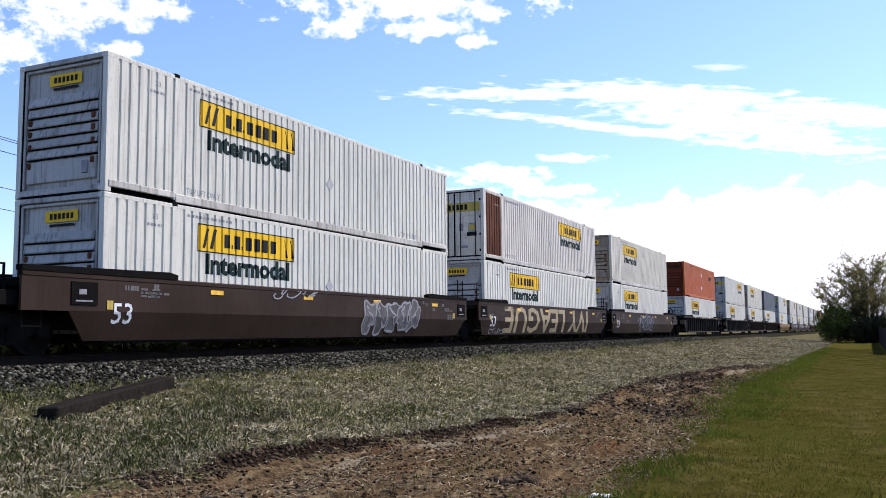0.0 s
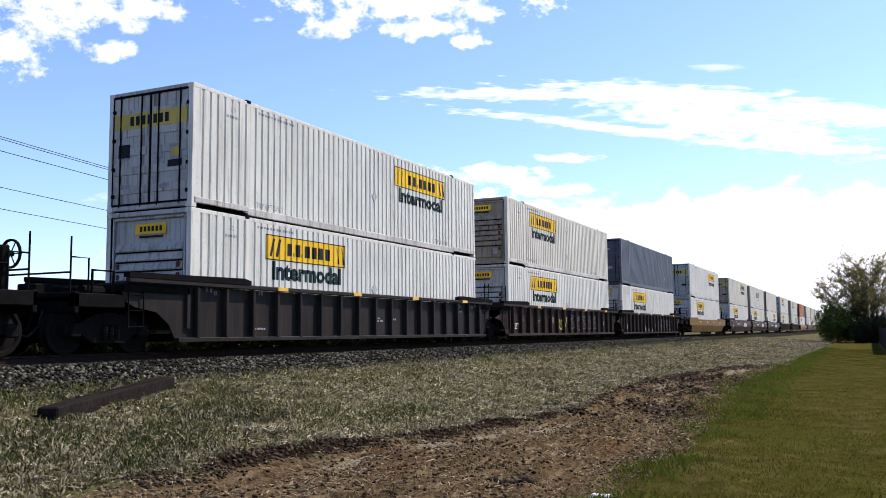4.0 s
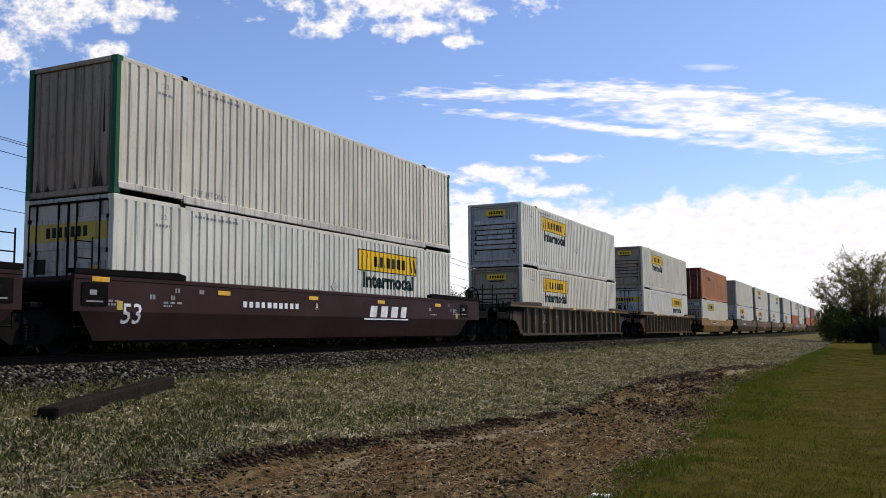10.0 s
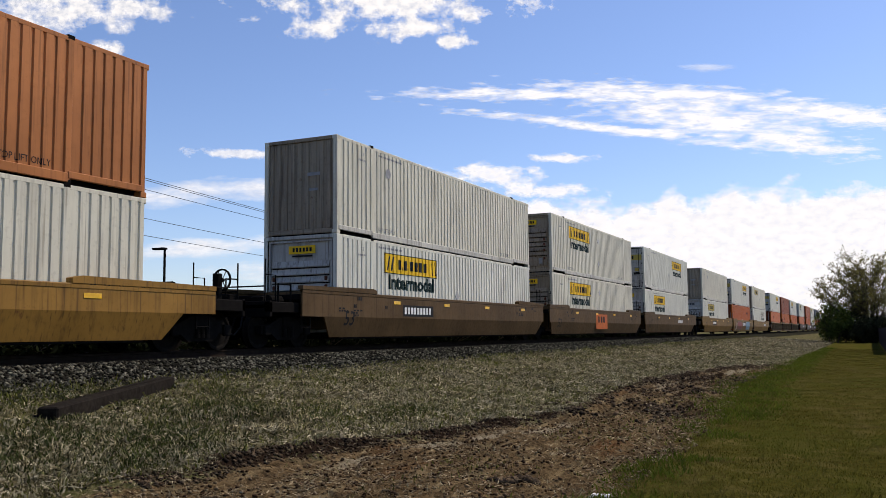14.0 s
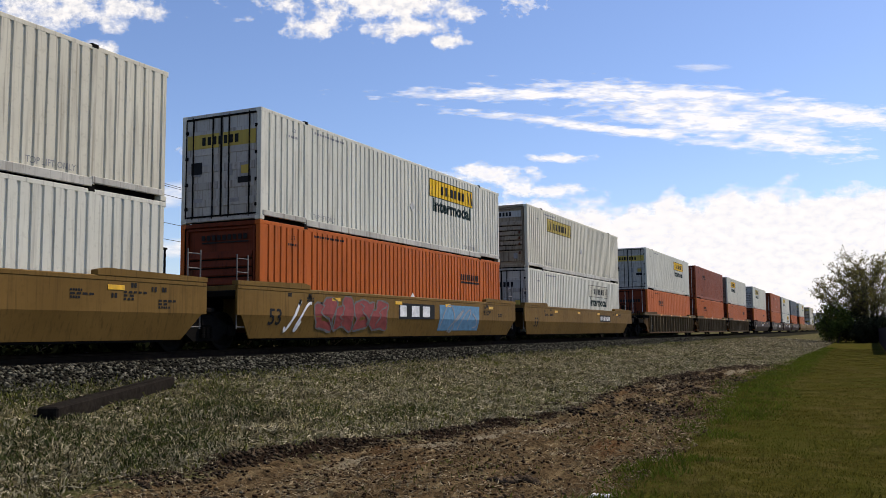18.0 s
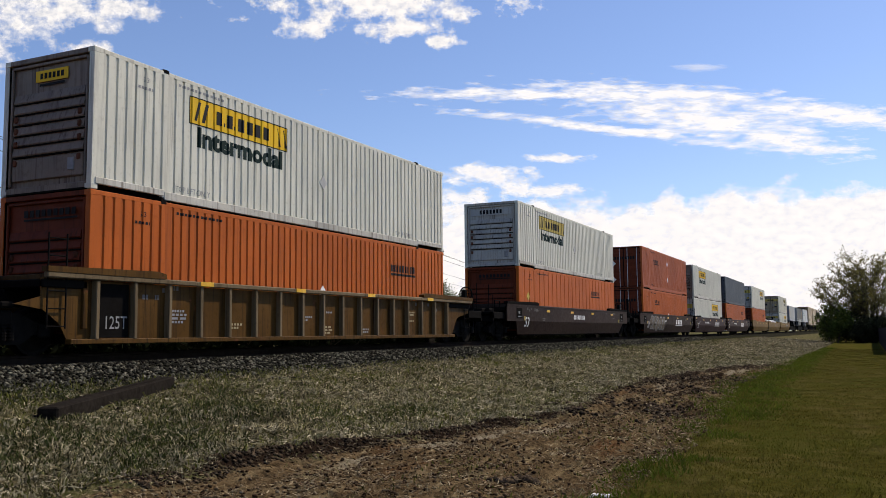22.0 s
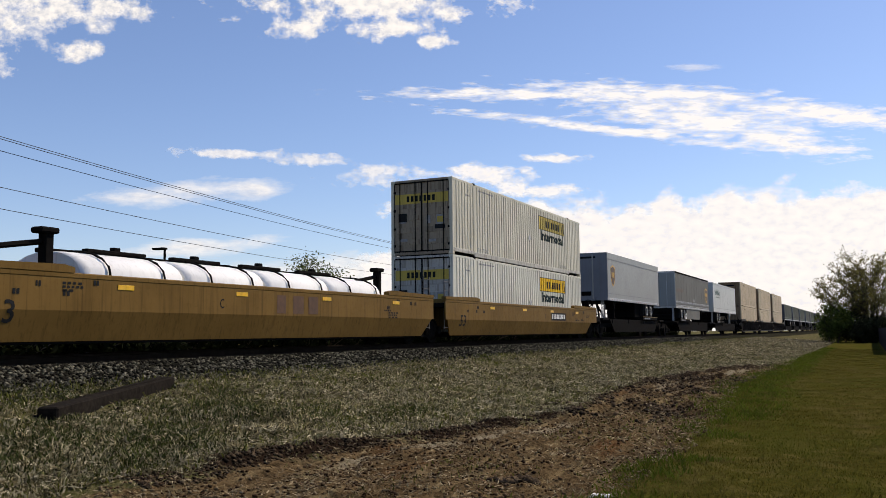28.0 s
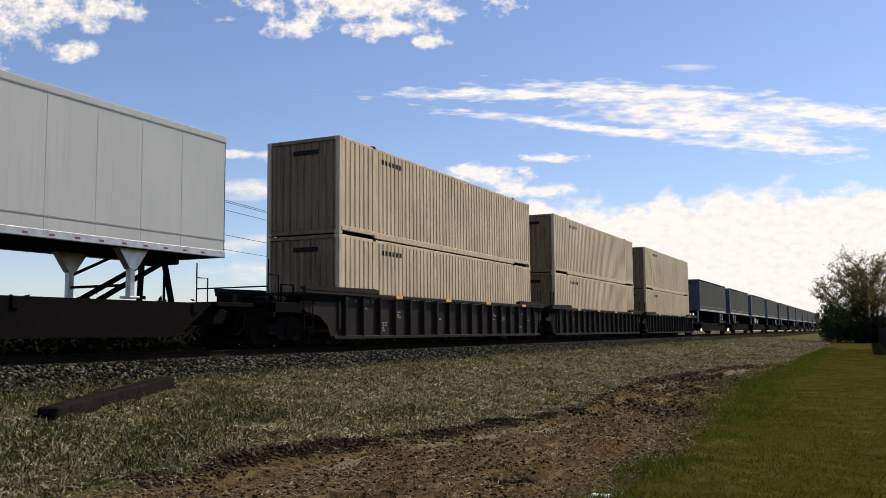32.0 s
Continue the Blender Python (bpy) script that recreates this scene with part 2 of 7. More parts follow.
def part(name, shape, material, parent, label=""):
    me = shape.mesh(name) if isinstance(shape, Shape) else shape
    if not me.materials:
        me.materials.append(material)
    ob = new(name, me)
    ob.parent = parent
    if label:
        ob["label"] = label
    if name.endswith(("_bars", "_labels", "_marks", "_seams")):
        ob["kind"] = "stuff"
    return ob


def thing(name, label, category, group="", kind=""):
    ob = new(name)
    ob.empty_display_size = 0.3
    return tagged(ob, label, category, group, kind)


def single(name, shape, material, label, category, group="", kind=""):
    me = shape.mesh(name) if isinstance(shape, Shape) else shape
    me.materials.append(material)
    return tagged(new(name, me), label, category, group, kind)


def quick_mesh(name, verts, faces, material, smooth=False):
    verts, faces = np.asarray(verts, np.float32), np.asarray(faces, np.int32)
    me = bpy.data.meshes.new(name)
    me.vertices.add(len(verts))
    me.vertices.foreach_set("co", verts.ravel())
    me.loops.add(faces.size)
    me.loops.foreach_set("vertex_index", faces.ravel())
    me.polygons.add(len(faces))
    me.polygons.foreach_set("loop_start", np.arange(len(faces), dtype=np.int32) * faces.shape[1])
    if smooth:
        me.polygons.foreach_set("use_smooth", np.ones(len(faces), bool))
    me.update(calc_edges=True)
    me.materials.append(material)
    return me


TEXTS = {}


def text_shape(body, height, width=None, bold=0.0, slant=0.0, turn=False):
    """Flat lettering in the y-z plane, lower left corner at the origin."""
    key = (body, height, width, bold, slant, turn)
    if key not in TEXTS:
        cu = bpy.data.curves.new("lettering", "FONT")
        cu.body, cu.offset, cu.resolution_u = body, bold, 2
        ob = bpy.data.objects.new("lettering", cu)
        scene.collection.objects.link(ob)
        me = ob.evaluated_get(bpy.context.evaluated_depsgraph_get()).to_mesh()
        co = np.array([v.co[:2] for v in me.vertices])
        fs = [tuple(p.vertices) for p in me.polygons]
        bpy.data.objects.remove(ob)
        co -= co.min(0)
        size = co.max(0)
        k = height / size[1]
        co = co * ((width / size[0]) if width else k, k)
        co[:, 0] += co[:, 1] * slant
        if turn:
            co = co.max(0) - co
        TEXTS[key] = (co, fs)
    return TEXTS[key]


def lettering(body, y, z, height, width, x_of, bold=0.0, slant=0.0, turn=False, cuts=()):
    """Lettering laid on a surface x = x_of(y), split at the y values in cuts so that it follows the ribs."""
    co, fs = text_shape(body, height, width, bold, slant, turn)
    bm = bmesh.new()
    vs = [bm.verts.new((0, a + y, b + z)) for a, b in co]
    for f in fs:
        try:
            bm.faces.new([vs[i] for i in f])
        except ValueError:
            pass
    lo, hi = co[:, 0].min() + y, co[:, 0].max() + y
    for c in cuts:
        if lo < c < hi:
            bmesh.ops.bisect_plane(bm, geom=bm.verts[:] + bm.edges[:] + bm.faces[:], plane_co=(0, c, 0), plane_no=(0, 1, 0))
    for v in bm.verts:
        v.co.x = x_of(v.co.y)
    for f in bm.faces:
        f.normal_update()
        if f.normal.x < 0:
            f.normal_flip()
    me = bpy.data.meshes.new("lettering")
    bm.to_mesh(me)
    bm.free()
    return me

# ---- ground ----
def lump(x, y):
    """Gentle unevenness of the earth."""
    return (0.035 * np.sin(x * 1.7 + 0.6 * np.sin(y * 0.9)) * np.cos(y * 1.1 + x * 0.4)
            + 0.02 * np.sin(x * 4.1 + y * 2.3) + 0.015 * np.cos(y * 5.3 - x * 3.1))


def value_noise(x, y, seed=0):
    """Smooth random relief between 0 and 1 on a unit lattice."""
    x, y = np.broadcast_arrays(np.asarray(x, float), np.asarray(y, float))
    xi, yi = np.floor(x).astype(np.int64), np.floor(y).astype(np.int64)
    fx, fy = x - xi, y - yi
    fx, fy = fx * fx * (3 - 2 * fx), fy * fy * (3 - 2 * fy)

    def corner(i, j):
        k = ((xi + i) * 374761393 + (yi + j) * 668265263 + seed * 974711) & 0x7FFFFFFF
        k = ((k ^ (k >> 13)) * 1274126177) & 0x7FFFFFFF
        return ((k ^ (k >> 16)) & 0xFFFF) / 65535.0
    return (corner(0, 0) * (1 - fx) + corner(1, 0) * fx) * (1 - fy) + (corner(0, 1) * (1 - fx) + corner(1, 1) * fx) * fy


def lawn_edge(y):
    """Where the lawn begins, across the track."""
    y = np.asarray(y, float)
    return (np.interp(y, [5, 10.5, 14.8, 24.4, 32, 42, 64, 90, 130], [-2.05, -2.2, -2.45, -3.35, -3.2, -3.2, -3.1, -3.4, -4.2])
            + 0.16 * np.sin(y * 1.9) * np.sin(y * 0.7 + 1) + 0.07 * np.sin(y * 5.1))


def ridge(y):
    """The ridge of turned earth on the far side of the dirt track."""
    y = np.asarray(y, float)
    return (np.interp(y, [5, 7.4, 9, 9.6, 11, 14.3, 16, 18, 24, 27, 31.6, 35.3, 38, 60], [-5.95, -5.85, -5.75, -5.5, -5.15, -4.75, -4.75, -5.1, -5.4, -5.05, -4.75, -4.15, -3.6, -3.6])
            + 0.05 * np.sin(y * 3.1) + 0.03 * np.sin(y * 7.7))


def ridge_height(y):
    y = np.asarray(y, float)
    return np.interp(y, [5.5, 7, 8.5, 10, 14, 14.8, 16, 20, 23, 25, 36, 39], [0.2, 0.55, 1.0, 0.85, 0.7, 0.0, 0.35, 0.3, 0.5, 1.0, 0.9, 0]) * (0.75 + 0.35 * np.sin(y * 2.7) * np.sin(y * 1.1))


def ground_z(x, y):
    x, y = np.asarray(x, float), np.asarray(y, float)
    z = np.interp(x, [-400, -60, -22, -18.6, -16.8, -13.3, -11.9, -10.0, -6.2, -5.2, -2.6, 3.0, 40, 400],
                  [-1.6, -1.2, -0.9, -0.55, -0.19, -0.19, -0.55, -0.70, -0.92, -1.0, -1.05, -1.10, -1.3, -2.0])
    near = np.clip((x + 11.8) / 1.5, 0, 1) * np.clip((30 - np.abs(x)) / 20, 0, 1)
    z = z + lump(x, y) * near * 0.6
    d = x - ridge(y)
    bank = np.where(d < 0, np.exp(np.minimum(d, 0) / 0.8), np.exp(-(d / 0.09) ** 2))
    heap = np.exp(-(d / 0.26) ** 2)
    z = z + 0.125 * np.where(y > 20, 0.6 * heap + 0.4 * bank, bank) * ridge_height(y)
    dirt = np.clip(d / 0.3, 0, 1) * np.clip((lawn_edge(y) - x) / 0.35 + 0.4, 0, 1) * np.interp(y, [2, 5, 37, 42], [0.4, 1, 1, 0])
    swing = x - 0.5 * lawn_edge(y) + 0.12 * np.sin(y * 0.8)
    ruts = np.abs(value_noise(swing * 2.3, y * 0.22, 1) - 0.5) * 2 + 0.6 * np.abs(value_noise(swing * 4.7, y * 0.6, 2) - 0.5) * 2
    lumps = value_noise(x * 5.2, y * 3.6, 3) - 0.5 + 0.7 * (value_noise(x * 10.5, y * 6.5, 4) - 0.5)
    z = z + dirt * (np.interp(y, [5, 8, 13, 16, 27, 36], [0.05, 0.07, 0.11, 0.24, 0.22, 0.09]) * (0.55 - ruts) * 0.8
                    + np.interp(y, [5, 8, 13, 16, 27, 36], [0.035, 0.05, 0.07, 0.14, 0.14, 0.06]) * lumps)
    turf = np.clip((x + 11.6) / 0.8, 0, 1) * np.clip(-d / 0.5, 0, 1) * np.clip((110 - y) / 40, 0, 1)
    z = z + turf * (0.10 * (value_noise(x * 1.6, y * 1.3, 5) - 0.5) + 0.075 * (value_noise(x * 4.4, y * 3.6, 6) - 0.5))
    mown = np.clip((x - lawn_edge(y)) / 0.6, 0, 1) * np.clip((20 - x) / 10, 0, 1) * np.clip((100 - y) / 40, 0, 1)
    z = z + mown * (0.05 * (value_noise(x * 0.7, y * 0.6, 7) - 0.5) + 0.03 * (value_noise(x * 2.6, y * 2.2, 8) - 0.5))
    z = z - 0.05 * np.exp(-((d - 0.45) / 0.30) ** 2) * np.interp(y, [5, 7, 36, 42], [0, 1, 1, 0])
    z = z - 0.05 * np.exp(-((x - lawn_edge(y) + 0.55) / 0.3) ** 2) * np.interp(y, [5, 7, 36, 42], [0, 1, 1, 0])
    return z


def steps(*spans):
    out = []
    for a, b, d in spans:
        out += list(np.arange(a, b, d))
    return np.array(out + [spans[-1][1]])


gx = steps((-4500, -400, 820), (-400, -60, 68), (-60, -20, 4), (-20, -14, 0.6), (-14, -6.4, 0.11), (-6.4, -2, 0.065), (-2, 2, 0.14), (2, 12, 1.0), (12, 60, 8), (60, 400, 68), (400, 4500, 820))
gy = steps((-4500, -100, 800), (-100, 0, 20), (0, 4, 0.8), (4, 16, 0.09), (16, 42, 0.12), (42, 90, 0.6), (90, 300, 6), (300, 900, 60), (900, 4500, 600))
GX, GY = np.meshgrid(gx, gy)
gv = np.stack([GX, GY, ground_z(GX, GY)], -1).reshape(-1, 3)
nx, ny = len(gx), len(gy)
q = (np.arange(ny - 1)[:, None] * nx + np.arange(nx - 1)[None]).ravel()
gf = np.stack([q, q + 1, q + nx + 1, q + nx], -1)

m, n, l, bsdf = shader("earth")
tc = n.new("ShaderNodeTexCoord")
sep = n.new("ShaderNodeSeparateXYZ")
l.new(tc.outputs["Object"], sep.inputs[0])
wob_vec = n.new("ShaderNodeMapping")
wob_vec.inputs["Scale"].default_value = (1, 0.45, 1)
l.new(tc.outputs["Object"], wob_vec.inputs[0])
wob = noise_node(n, l, wob_vec.outputs[0], 0.6, 6, 0.6)
fine = noise_node(n, l, tc.outputs["Object"], 14.0, 6, 0.7)
mid = noise_node(n, l, tc.outputs["Object"], 2.6, 6, 0.65)
speck = noise_node(n, l, tc.outputs["Object"], 45.0, 3, 0.6)


def shifted(amount):
    a = n.new("ShaderNodeMath")
    a.operation = "MULTIPLY_ADD"
    a.inputs[1].default_value, a.inputs[2].default_value = amount, -amount * 0.5
    l.new(wob, a.inputs[0])
    b = n.new("ShaderNodeMath")
    b.operation = "ADD"
    l.new(a.outputs[0], b.inputs[0])
    l.new(sep.outputs["X"], b.inputs[1])
    return b.outputs[0]


def zone(name):
    at = n.new("ShaderNodeAttribute")
    at.attribute_name = name
    add = n.new("ShaderNodeMath")
    add.operation = "ADD"
    l.new(at.outputs["Fac"], add.inputs[0])
    l.new(mapped(n, l, ragged, 0.25, 0.75, -0.38, 0.38), add.inputs[1])
    return mapped(n, l, add.outputs[0], 0.40, 0.60)


ragged = noise_node(n, l, tc.outputs["Object"], 3.2, 7, 0.72)
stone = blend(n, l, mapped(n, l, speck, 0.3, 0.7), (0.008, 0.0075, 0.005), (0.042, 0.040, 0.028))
# ballast under the train: the shade there is put into its colour
shaded_stone = blend(n, l, mapped(n, l, speck, 0.3, 0.7), (0.008, 0.007, 0.006), (0.030, 0.028, 0.025))
straw = blend(n, l, mapped(n, l, fine, 0.35, 0.65), (0.020, 0.018, 0.009), (0.20, 0.172, 0.090))
straw = blend(n, l, mapped(n, l, mid, 0.46, 0.62, 0, 0.8), straw, (0.078, 0.080, 0.024))
rut_vec = n.new("ShaderNodeMapping")
rut_vec.inputs["Scale"].default_value = (6.0, 1.1, 3.0)
l.new(tc.outputs["Object"], rut_vec.inputs[0])
streaky = noise_node(n, l, rut_vec.outputs[0], 1.3, 6, 0.65)
soil = blend(n, l, mapped(n, l, fine, 0.34, 0.64), (0.026, 0.017, 0.008), (0.150, 0.100, 0.050))
soil = blend(n, l, mapped(n, l, streaky, 0.50, 0.66, 0, 0.8), soil, (0.23, 0.17, 0.088))
soil = blend(n, l, mapped(n, l, mid, 0.56, 0.70, 0, 0.6), soil, (0.20, 0.165, 0.088))
soil = blend(n, l, mapped(n, l, wob, 0.56, 0.66, 0, 0.55), soil, (0.11, 0.045, 0.016))
lawn = blend(n, l, mapped(n, l, fine, 0.3, 0.7), (0.034, 0.032, 0.005), (0.090, 0.080, 0.016))
lawn = blend(n, l, mapped(n, l, mid, 0.48, 0.62, 0, 0.7), lawn, (0.118, 0.092, 0.030))
lawn = blend(n, l, mapped(n, l, wob, 0.47, 0.62, 0, 0.6), lawn, (0.052, 0.058, 0.008))
stone = blend(n, l, mapped(n, l, shifted(0.5), -14.0, -13.6), shaded_stone, stone)
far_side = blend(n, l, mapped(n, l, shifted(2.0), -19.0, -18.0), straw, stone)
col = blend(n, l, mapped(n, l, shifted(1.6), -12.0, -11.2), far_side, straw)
col = blend(n, l, zone("soil"), col, soil)
col = blend(n, l, zone("pale_mud"), col, (0.24, 0.20, 0.13))
col = blend(n, l, zone("dark_earth"), col, (0.022, 0.014, 0.009))
col = blend(n, l, zone("lawn"), col, lawn)
l.new(col, bsdf.inputs["Base Color"])
bsdf.inputs["Roughness"].default_value = 1.0
bsdf.inputs["Specular IOR Level"].default_value = 0.0
bumped(n, l, bsdf, fine, 0.9, 0.07)
EARTH = m
ground_me = quick_mesh("ground", gv, gf, EARTH, True)
PX, PY = gv[:, 0], gv[:, 1]
side = np.interp(PX - lawn_edge(PY), [-0.5, 0.5], [0, 1])
long_way = np.interp(PY, [-10, 0, 37, 44], [0.5, 1, 1, 0])
off = PX - ridge(PY)
# darker earth lies in drifts along the ruts and makes them stand out
dark_drift = (np.clip((value_noise((PX - 0.5 * lawn_edge(PY)) * 1.9, PY * 0.45, 11) - 0.52) * 5, 0, 1) * np.clip(off / 0.5 - 0.6, 0, 1)
        * np.clip((lawn_edge(PY) - PX) / 0.5, 0, 1) * np.interp(PY, [4, 7, 13, 16, 30, 38], [0.5, 0.35, 0.6, 1, 0.9, 0]))
for name, values in (("lawn", side), ("soil", np.interp(off, [-0.15, 0.35], [0, 1]) * long_way),
                     ("pale_mud", np.exp(-((off - np.where(PY > 20, 0.75, 0.5)) / 0.28) ** 2) * np.interp(PY, [7, 9, 14, 16, 20, 23, 36, 38], [0, 0.75, 0.6, 0.2, 0.4, 0.95, 0.95, 0])),
                     ("dark_earth", np.exp(-(off / np.where(PY > 20, 0.34, 0.17)) ** 2) * np.clip(ridge_height(PY) * 1.3, 0, 1) + 0.75 * dark_drift)):
    ground_me.attributes.new(name, "FLOAT", "POINT").data.foreach_set("value", values.astype(np.float32))
ground = tagged(new("ground", ground_me), "weedy trackside earth with a rutted dirt track and mown lawn", "ground", kind="structure")

# ---- track ----
railway = thing("railway_track", "single railway track of steel rails on timber sleepers in grey ballast", "railway track", kind="structure")
railway.location = (TX, 0, 0)
RAIL = [(-0.07, -0.17), (0.07, -0.17), (0.07, -0.155), (0.012, -0.135), (0.012, -0.045), (0.036, -0.035), (0.036, 0.0),
        (-0.036, 0.0), (-0.036, -0.035), (-0.012, -0.045), (-0.012, -0.135), (-0.07, -0.155)]
for side in (-0.755, 0.755):
    part("rail", Shape().prism([(a + side, b) for a, b in RAIL], 1, -60, 900), M["railtop"], railway)
sleeper = Shape().cbox(-1.3, 1.3, -0.115, 0.115, -0.35, -0.165, 0.015).mesh("sleeper")
for i in range(150):
    s = part("sleeper", sleeper, M["timber"], railway)
    s.location = (random.uniform(-0.03, 0.03), -10 + i * 0.52, random.uniform(-0.008, 0.008))


def clumpy(freq, level):
    def keep(x, y, r):
        c = np.sin(x * freq + 1.3 * np.sin(y * freq * 0.8)) * np.sin(y * freq * 1.1 + x * 0.7) + 0.5 * np.sin(x * freq * 2.7 + y * freq * 1.9)
        return c + r * 1.6 > level
    return keep


# ---- loose stones, grass and weeds ----
def scatter_stones(name, xs, ys, count, size, material, label, rng, squash=0.7, sink=0.2, along=0.0, keep=None):
    base = np.array([(1, 0, 0), (-1, 0, 0), (0, 1, 0), (0, -1, 0), (0, 0, 1), (0, 0, -1)], float)
    tri = np.array([(0, 2, 4), (2, 1, 4), (1, 3, 4), (3, 0, 4), (2, 0, 5), (1, 2, 5), (3, 1, 5), (0, 3, 5)])
    x = rng.uniform(*xs, count)
    y = ys[0] + (ys[1] - ys[0]) * rng.random(count) ** 1.7
    x = x + along * (y - 8)
    if keep is not None:
        ok = keep(x, y, rng.random(count))
        x, y = x[ok], y[ok]
        count = len(x)
    r = size * rng.uniform(0.4, 1.5, count)
    v = base[None] * (r[:, None, None] * rng.uniform(0.6, 1.25, (count, 6, 1)))
    v[:, :, 2] *= squash
    a, t = rng.uniform(0, 6.28, count), rng.uniform(-0.6, 0.6, count)
    ca, sa, ct, st = np.cos(a)[:, None], np.sin(a)[:, None], np.cos(t)[:, None], np.sin(t)[:, None]
    vx, vy, vz = v[..., 0].copy(), v[..., 1].copy(), v[..., 2].copy()
    vx, vz = vx * ct - vz * st, vx * st + vz * ct
    v = np.stack([vx * ca - vy * sa + x[:, None], vx * sa + vy * ca + y[:, None],
                  vz + (ground_z(x, y) + r * squash * (0.5 - sink))[:, None]], -1)
    f = tri[None] + 6 * np.arange(count)[:, None, None]
    return tagged(new(name, quick_mesh(name, v.reshape(-1, 3), f.reshape(-1, 3), material)), label, name.split("_")[0], kind="stuff")


def island_material(name, colors, rough=0.9, through_light=0.0, patches=()):
    """A colour for each blade or stone; patches: (size, from, to, amount, colour) of broader drifts of colour."""
    m, n, l, bsdf = shader(name)
    geo = n.new("ShaderNodeNewGeometry")
    ramp = n.new("ShaderNodeValToRGB")
    ramp.color_ramp.interpolation = "LINEAR"
    while len(ramp.color_ramp.elements) < len(colors):
        ramp.color_ramp.elements.new(0.5)
    for i, (e, c) in enumerate(zip(ramp.color_ramp.elements, colors)):
        e.position, e.color = i / (len(colors) - 1), (*c, 1)
    l.new(geo.outputs["Random Per Island"], ramp.inputs[0])
    tc = n.new("ShaderNodeTexCoord")
    patch = noise_node(n, l, tc.outputs["Object"], 0.8, 4)
    c = blend(n, l, mapped(n, l, patch, 0.35, 0.7, 0, 0.45), ramp.outputs[0], [k * 0.5 for k in colors[0]])
    for i, (size, lo, hi, amount, tint) in enumerate(patches):
        mp = n.new("ShaderNodeMapping")
        mp.inputs["Location"].default_value = (3.7 * i, 1.9 * i, 0)
        l.new(tc.outputs["Object"], mp.inputs[0])
        c = blend(n, l, mapped(n, l, noise_node(n, l, mp.outputs[0], 1 / size, 5, 0.6), lo, hi, 0, amount), c, tint)
    l.new(c, bsdf.inputs["Base Color"])
    bsdf.inputs["Roughness"].default_value = rough
    bsdf.inputs["Specular IOR Level"].default_value = 0.05
    if through_light:
        tr = n.new("ShaderNodeBsdfTranslucent")
        l.new(c, tr.inputs[0])
        mix = n.new("ShaderNodeMixShader")
        mix.inputs[0].default_value = through_light
        l.new(bsdf.outputs[0], mix.inputs[1])
        l.new(tr.outputs[0], mix.inputs[2])
        l.new(mix.outputs[0], n["Material Output"].inputs[0])
    return m


def scatter_blades(name, xs, ys, count, height, width, material, label, rng, lean=0.5, keep=None, power=1.8):
    x = rng.uniform(*xs, count)
    y = ys[0] + (ys[1] - ys[0]) * rng.random(count) ** power
    if keep is not None:
        ok = keep(x, y, rng.random(count))
        x, y = x[ok], y[ok]
    k = len(x)
    h = height * rng.uniform(0.35, 1.3, k)
    w = width * rng.uniform(0.6, 1.4, k) * (1 + y / 40)
    a, b = rng.uniform(0, 6.28, k), rng.uniform(0, 6.28, k)
    bend = h * rng.uniform(0.1, 1.0, k) * lean
    z = ground_z(x, y) - 0.01
    cx, cy = np.cos(a) * w / 2, np.sin(a) * w / 2
    p = np.empty((k, 5, 3))
    p[:, 0] = np.stack([x - cx, y - cy, z], -1)
    p[:, 1] = np.stack([x + cx, y + cy, z], -1)
    mx, my = x + np.cos(b) * bend * 0.35, y + np.sin(b) * bend * 0.35
    p[:, 2] = np.stack([mx - cx * 0.7, my - cy * 0.7, z + h * 0.6], -1)
    p[:, 3] = np.stack([mx + cx * 0.7, my + cy * 0.7, z + h * 0.6], -1)
    p[:, 4] = np.stack([x + np.cos(b) * bend, y + np.sin(b) * bend, z + h], -1)
    f = np.array([(0, 1, 3), (0, 3, 2), (2, 3, 4)])[None] + 5 * np.arange(k)[:, None, None]
    return tagged(new(name, quick_mesh(name, p.reshape(-1, 3), f.reshape(-1, 3), material)), label, "grass", kind="stuff")


rng = np.random.default_rng(5)
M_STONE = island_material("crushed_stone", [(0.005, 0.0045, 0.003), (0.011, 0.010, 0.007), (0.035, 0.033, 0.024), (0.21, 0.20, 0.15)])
# stones between the sleepers, coloured dark to give the train's shade
M_SHADED_STONE = island_material("shade_darkened_ballast", [(0.007, 0.006, 0.006), (0.016, 0.015, 0.014), (0.03, 0.028, 0.026)])
M_CLOD = island_material("clods_of_earth", [(0.014, 0.010, 0.007), (0.05, 0.034, 0.02), (0.15, 0.105, 0.062)])
M_SOIL = island_material("brown_crumbs_of_soil", [(0.016, 0.010, 0.005), (0.07, 0.040, 0.02), (0.15, 0.095, 0.05), (0.28, 0.22, 0.13)])
M_STRAW = island_material("dry_grass", [(0.016, 0.014, 0.007), (0.13, 0.112, 0.050), (0.72, 0.64, 0.40), (0.40, 0.34, 0.165), (0.075, 0.074, 0.02)], through_light=0.3,
                          patches=((1.3, 0.50, 0.60, 0.35, (0.50, 0.45, 0.30)), (0.7, 0.52, 0.60, 0.45, (0.03, 0.027, 0.012)), (2.2, 0.54, 0.64, 0.4, (0.22, 0.24, 0.06))))
M_WEED = island_material("green_weeds", [(0.026, 0.034, 0.007), (0.095, 0.105, 0.022), (0.22, 0.225, 0.05)], through_light=0.35)
M_WEEDDARK = island_material("dark_green_weeds", [(0.016, 0.022, 0.007), (0.045, 0.060, 0.017), (0.10, 0.12, 0.035)], through_light=0.3)
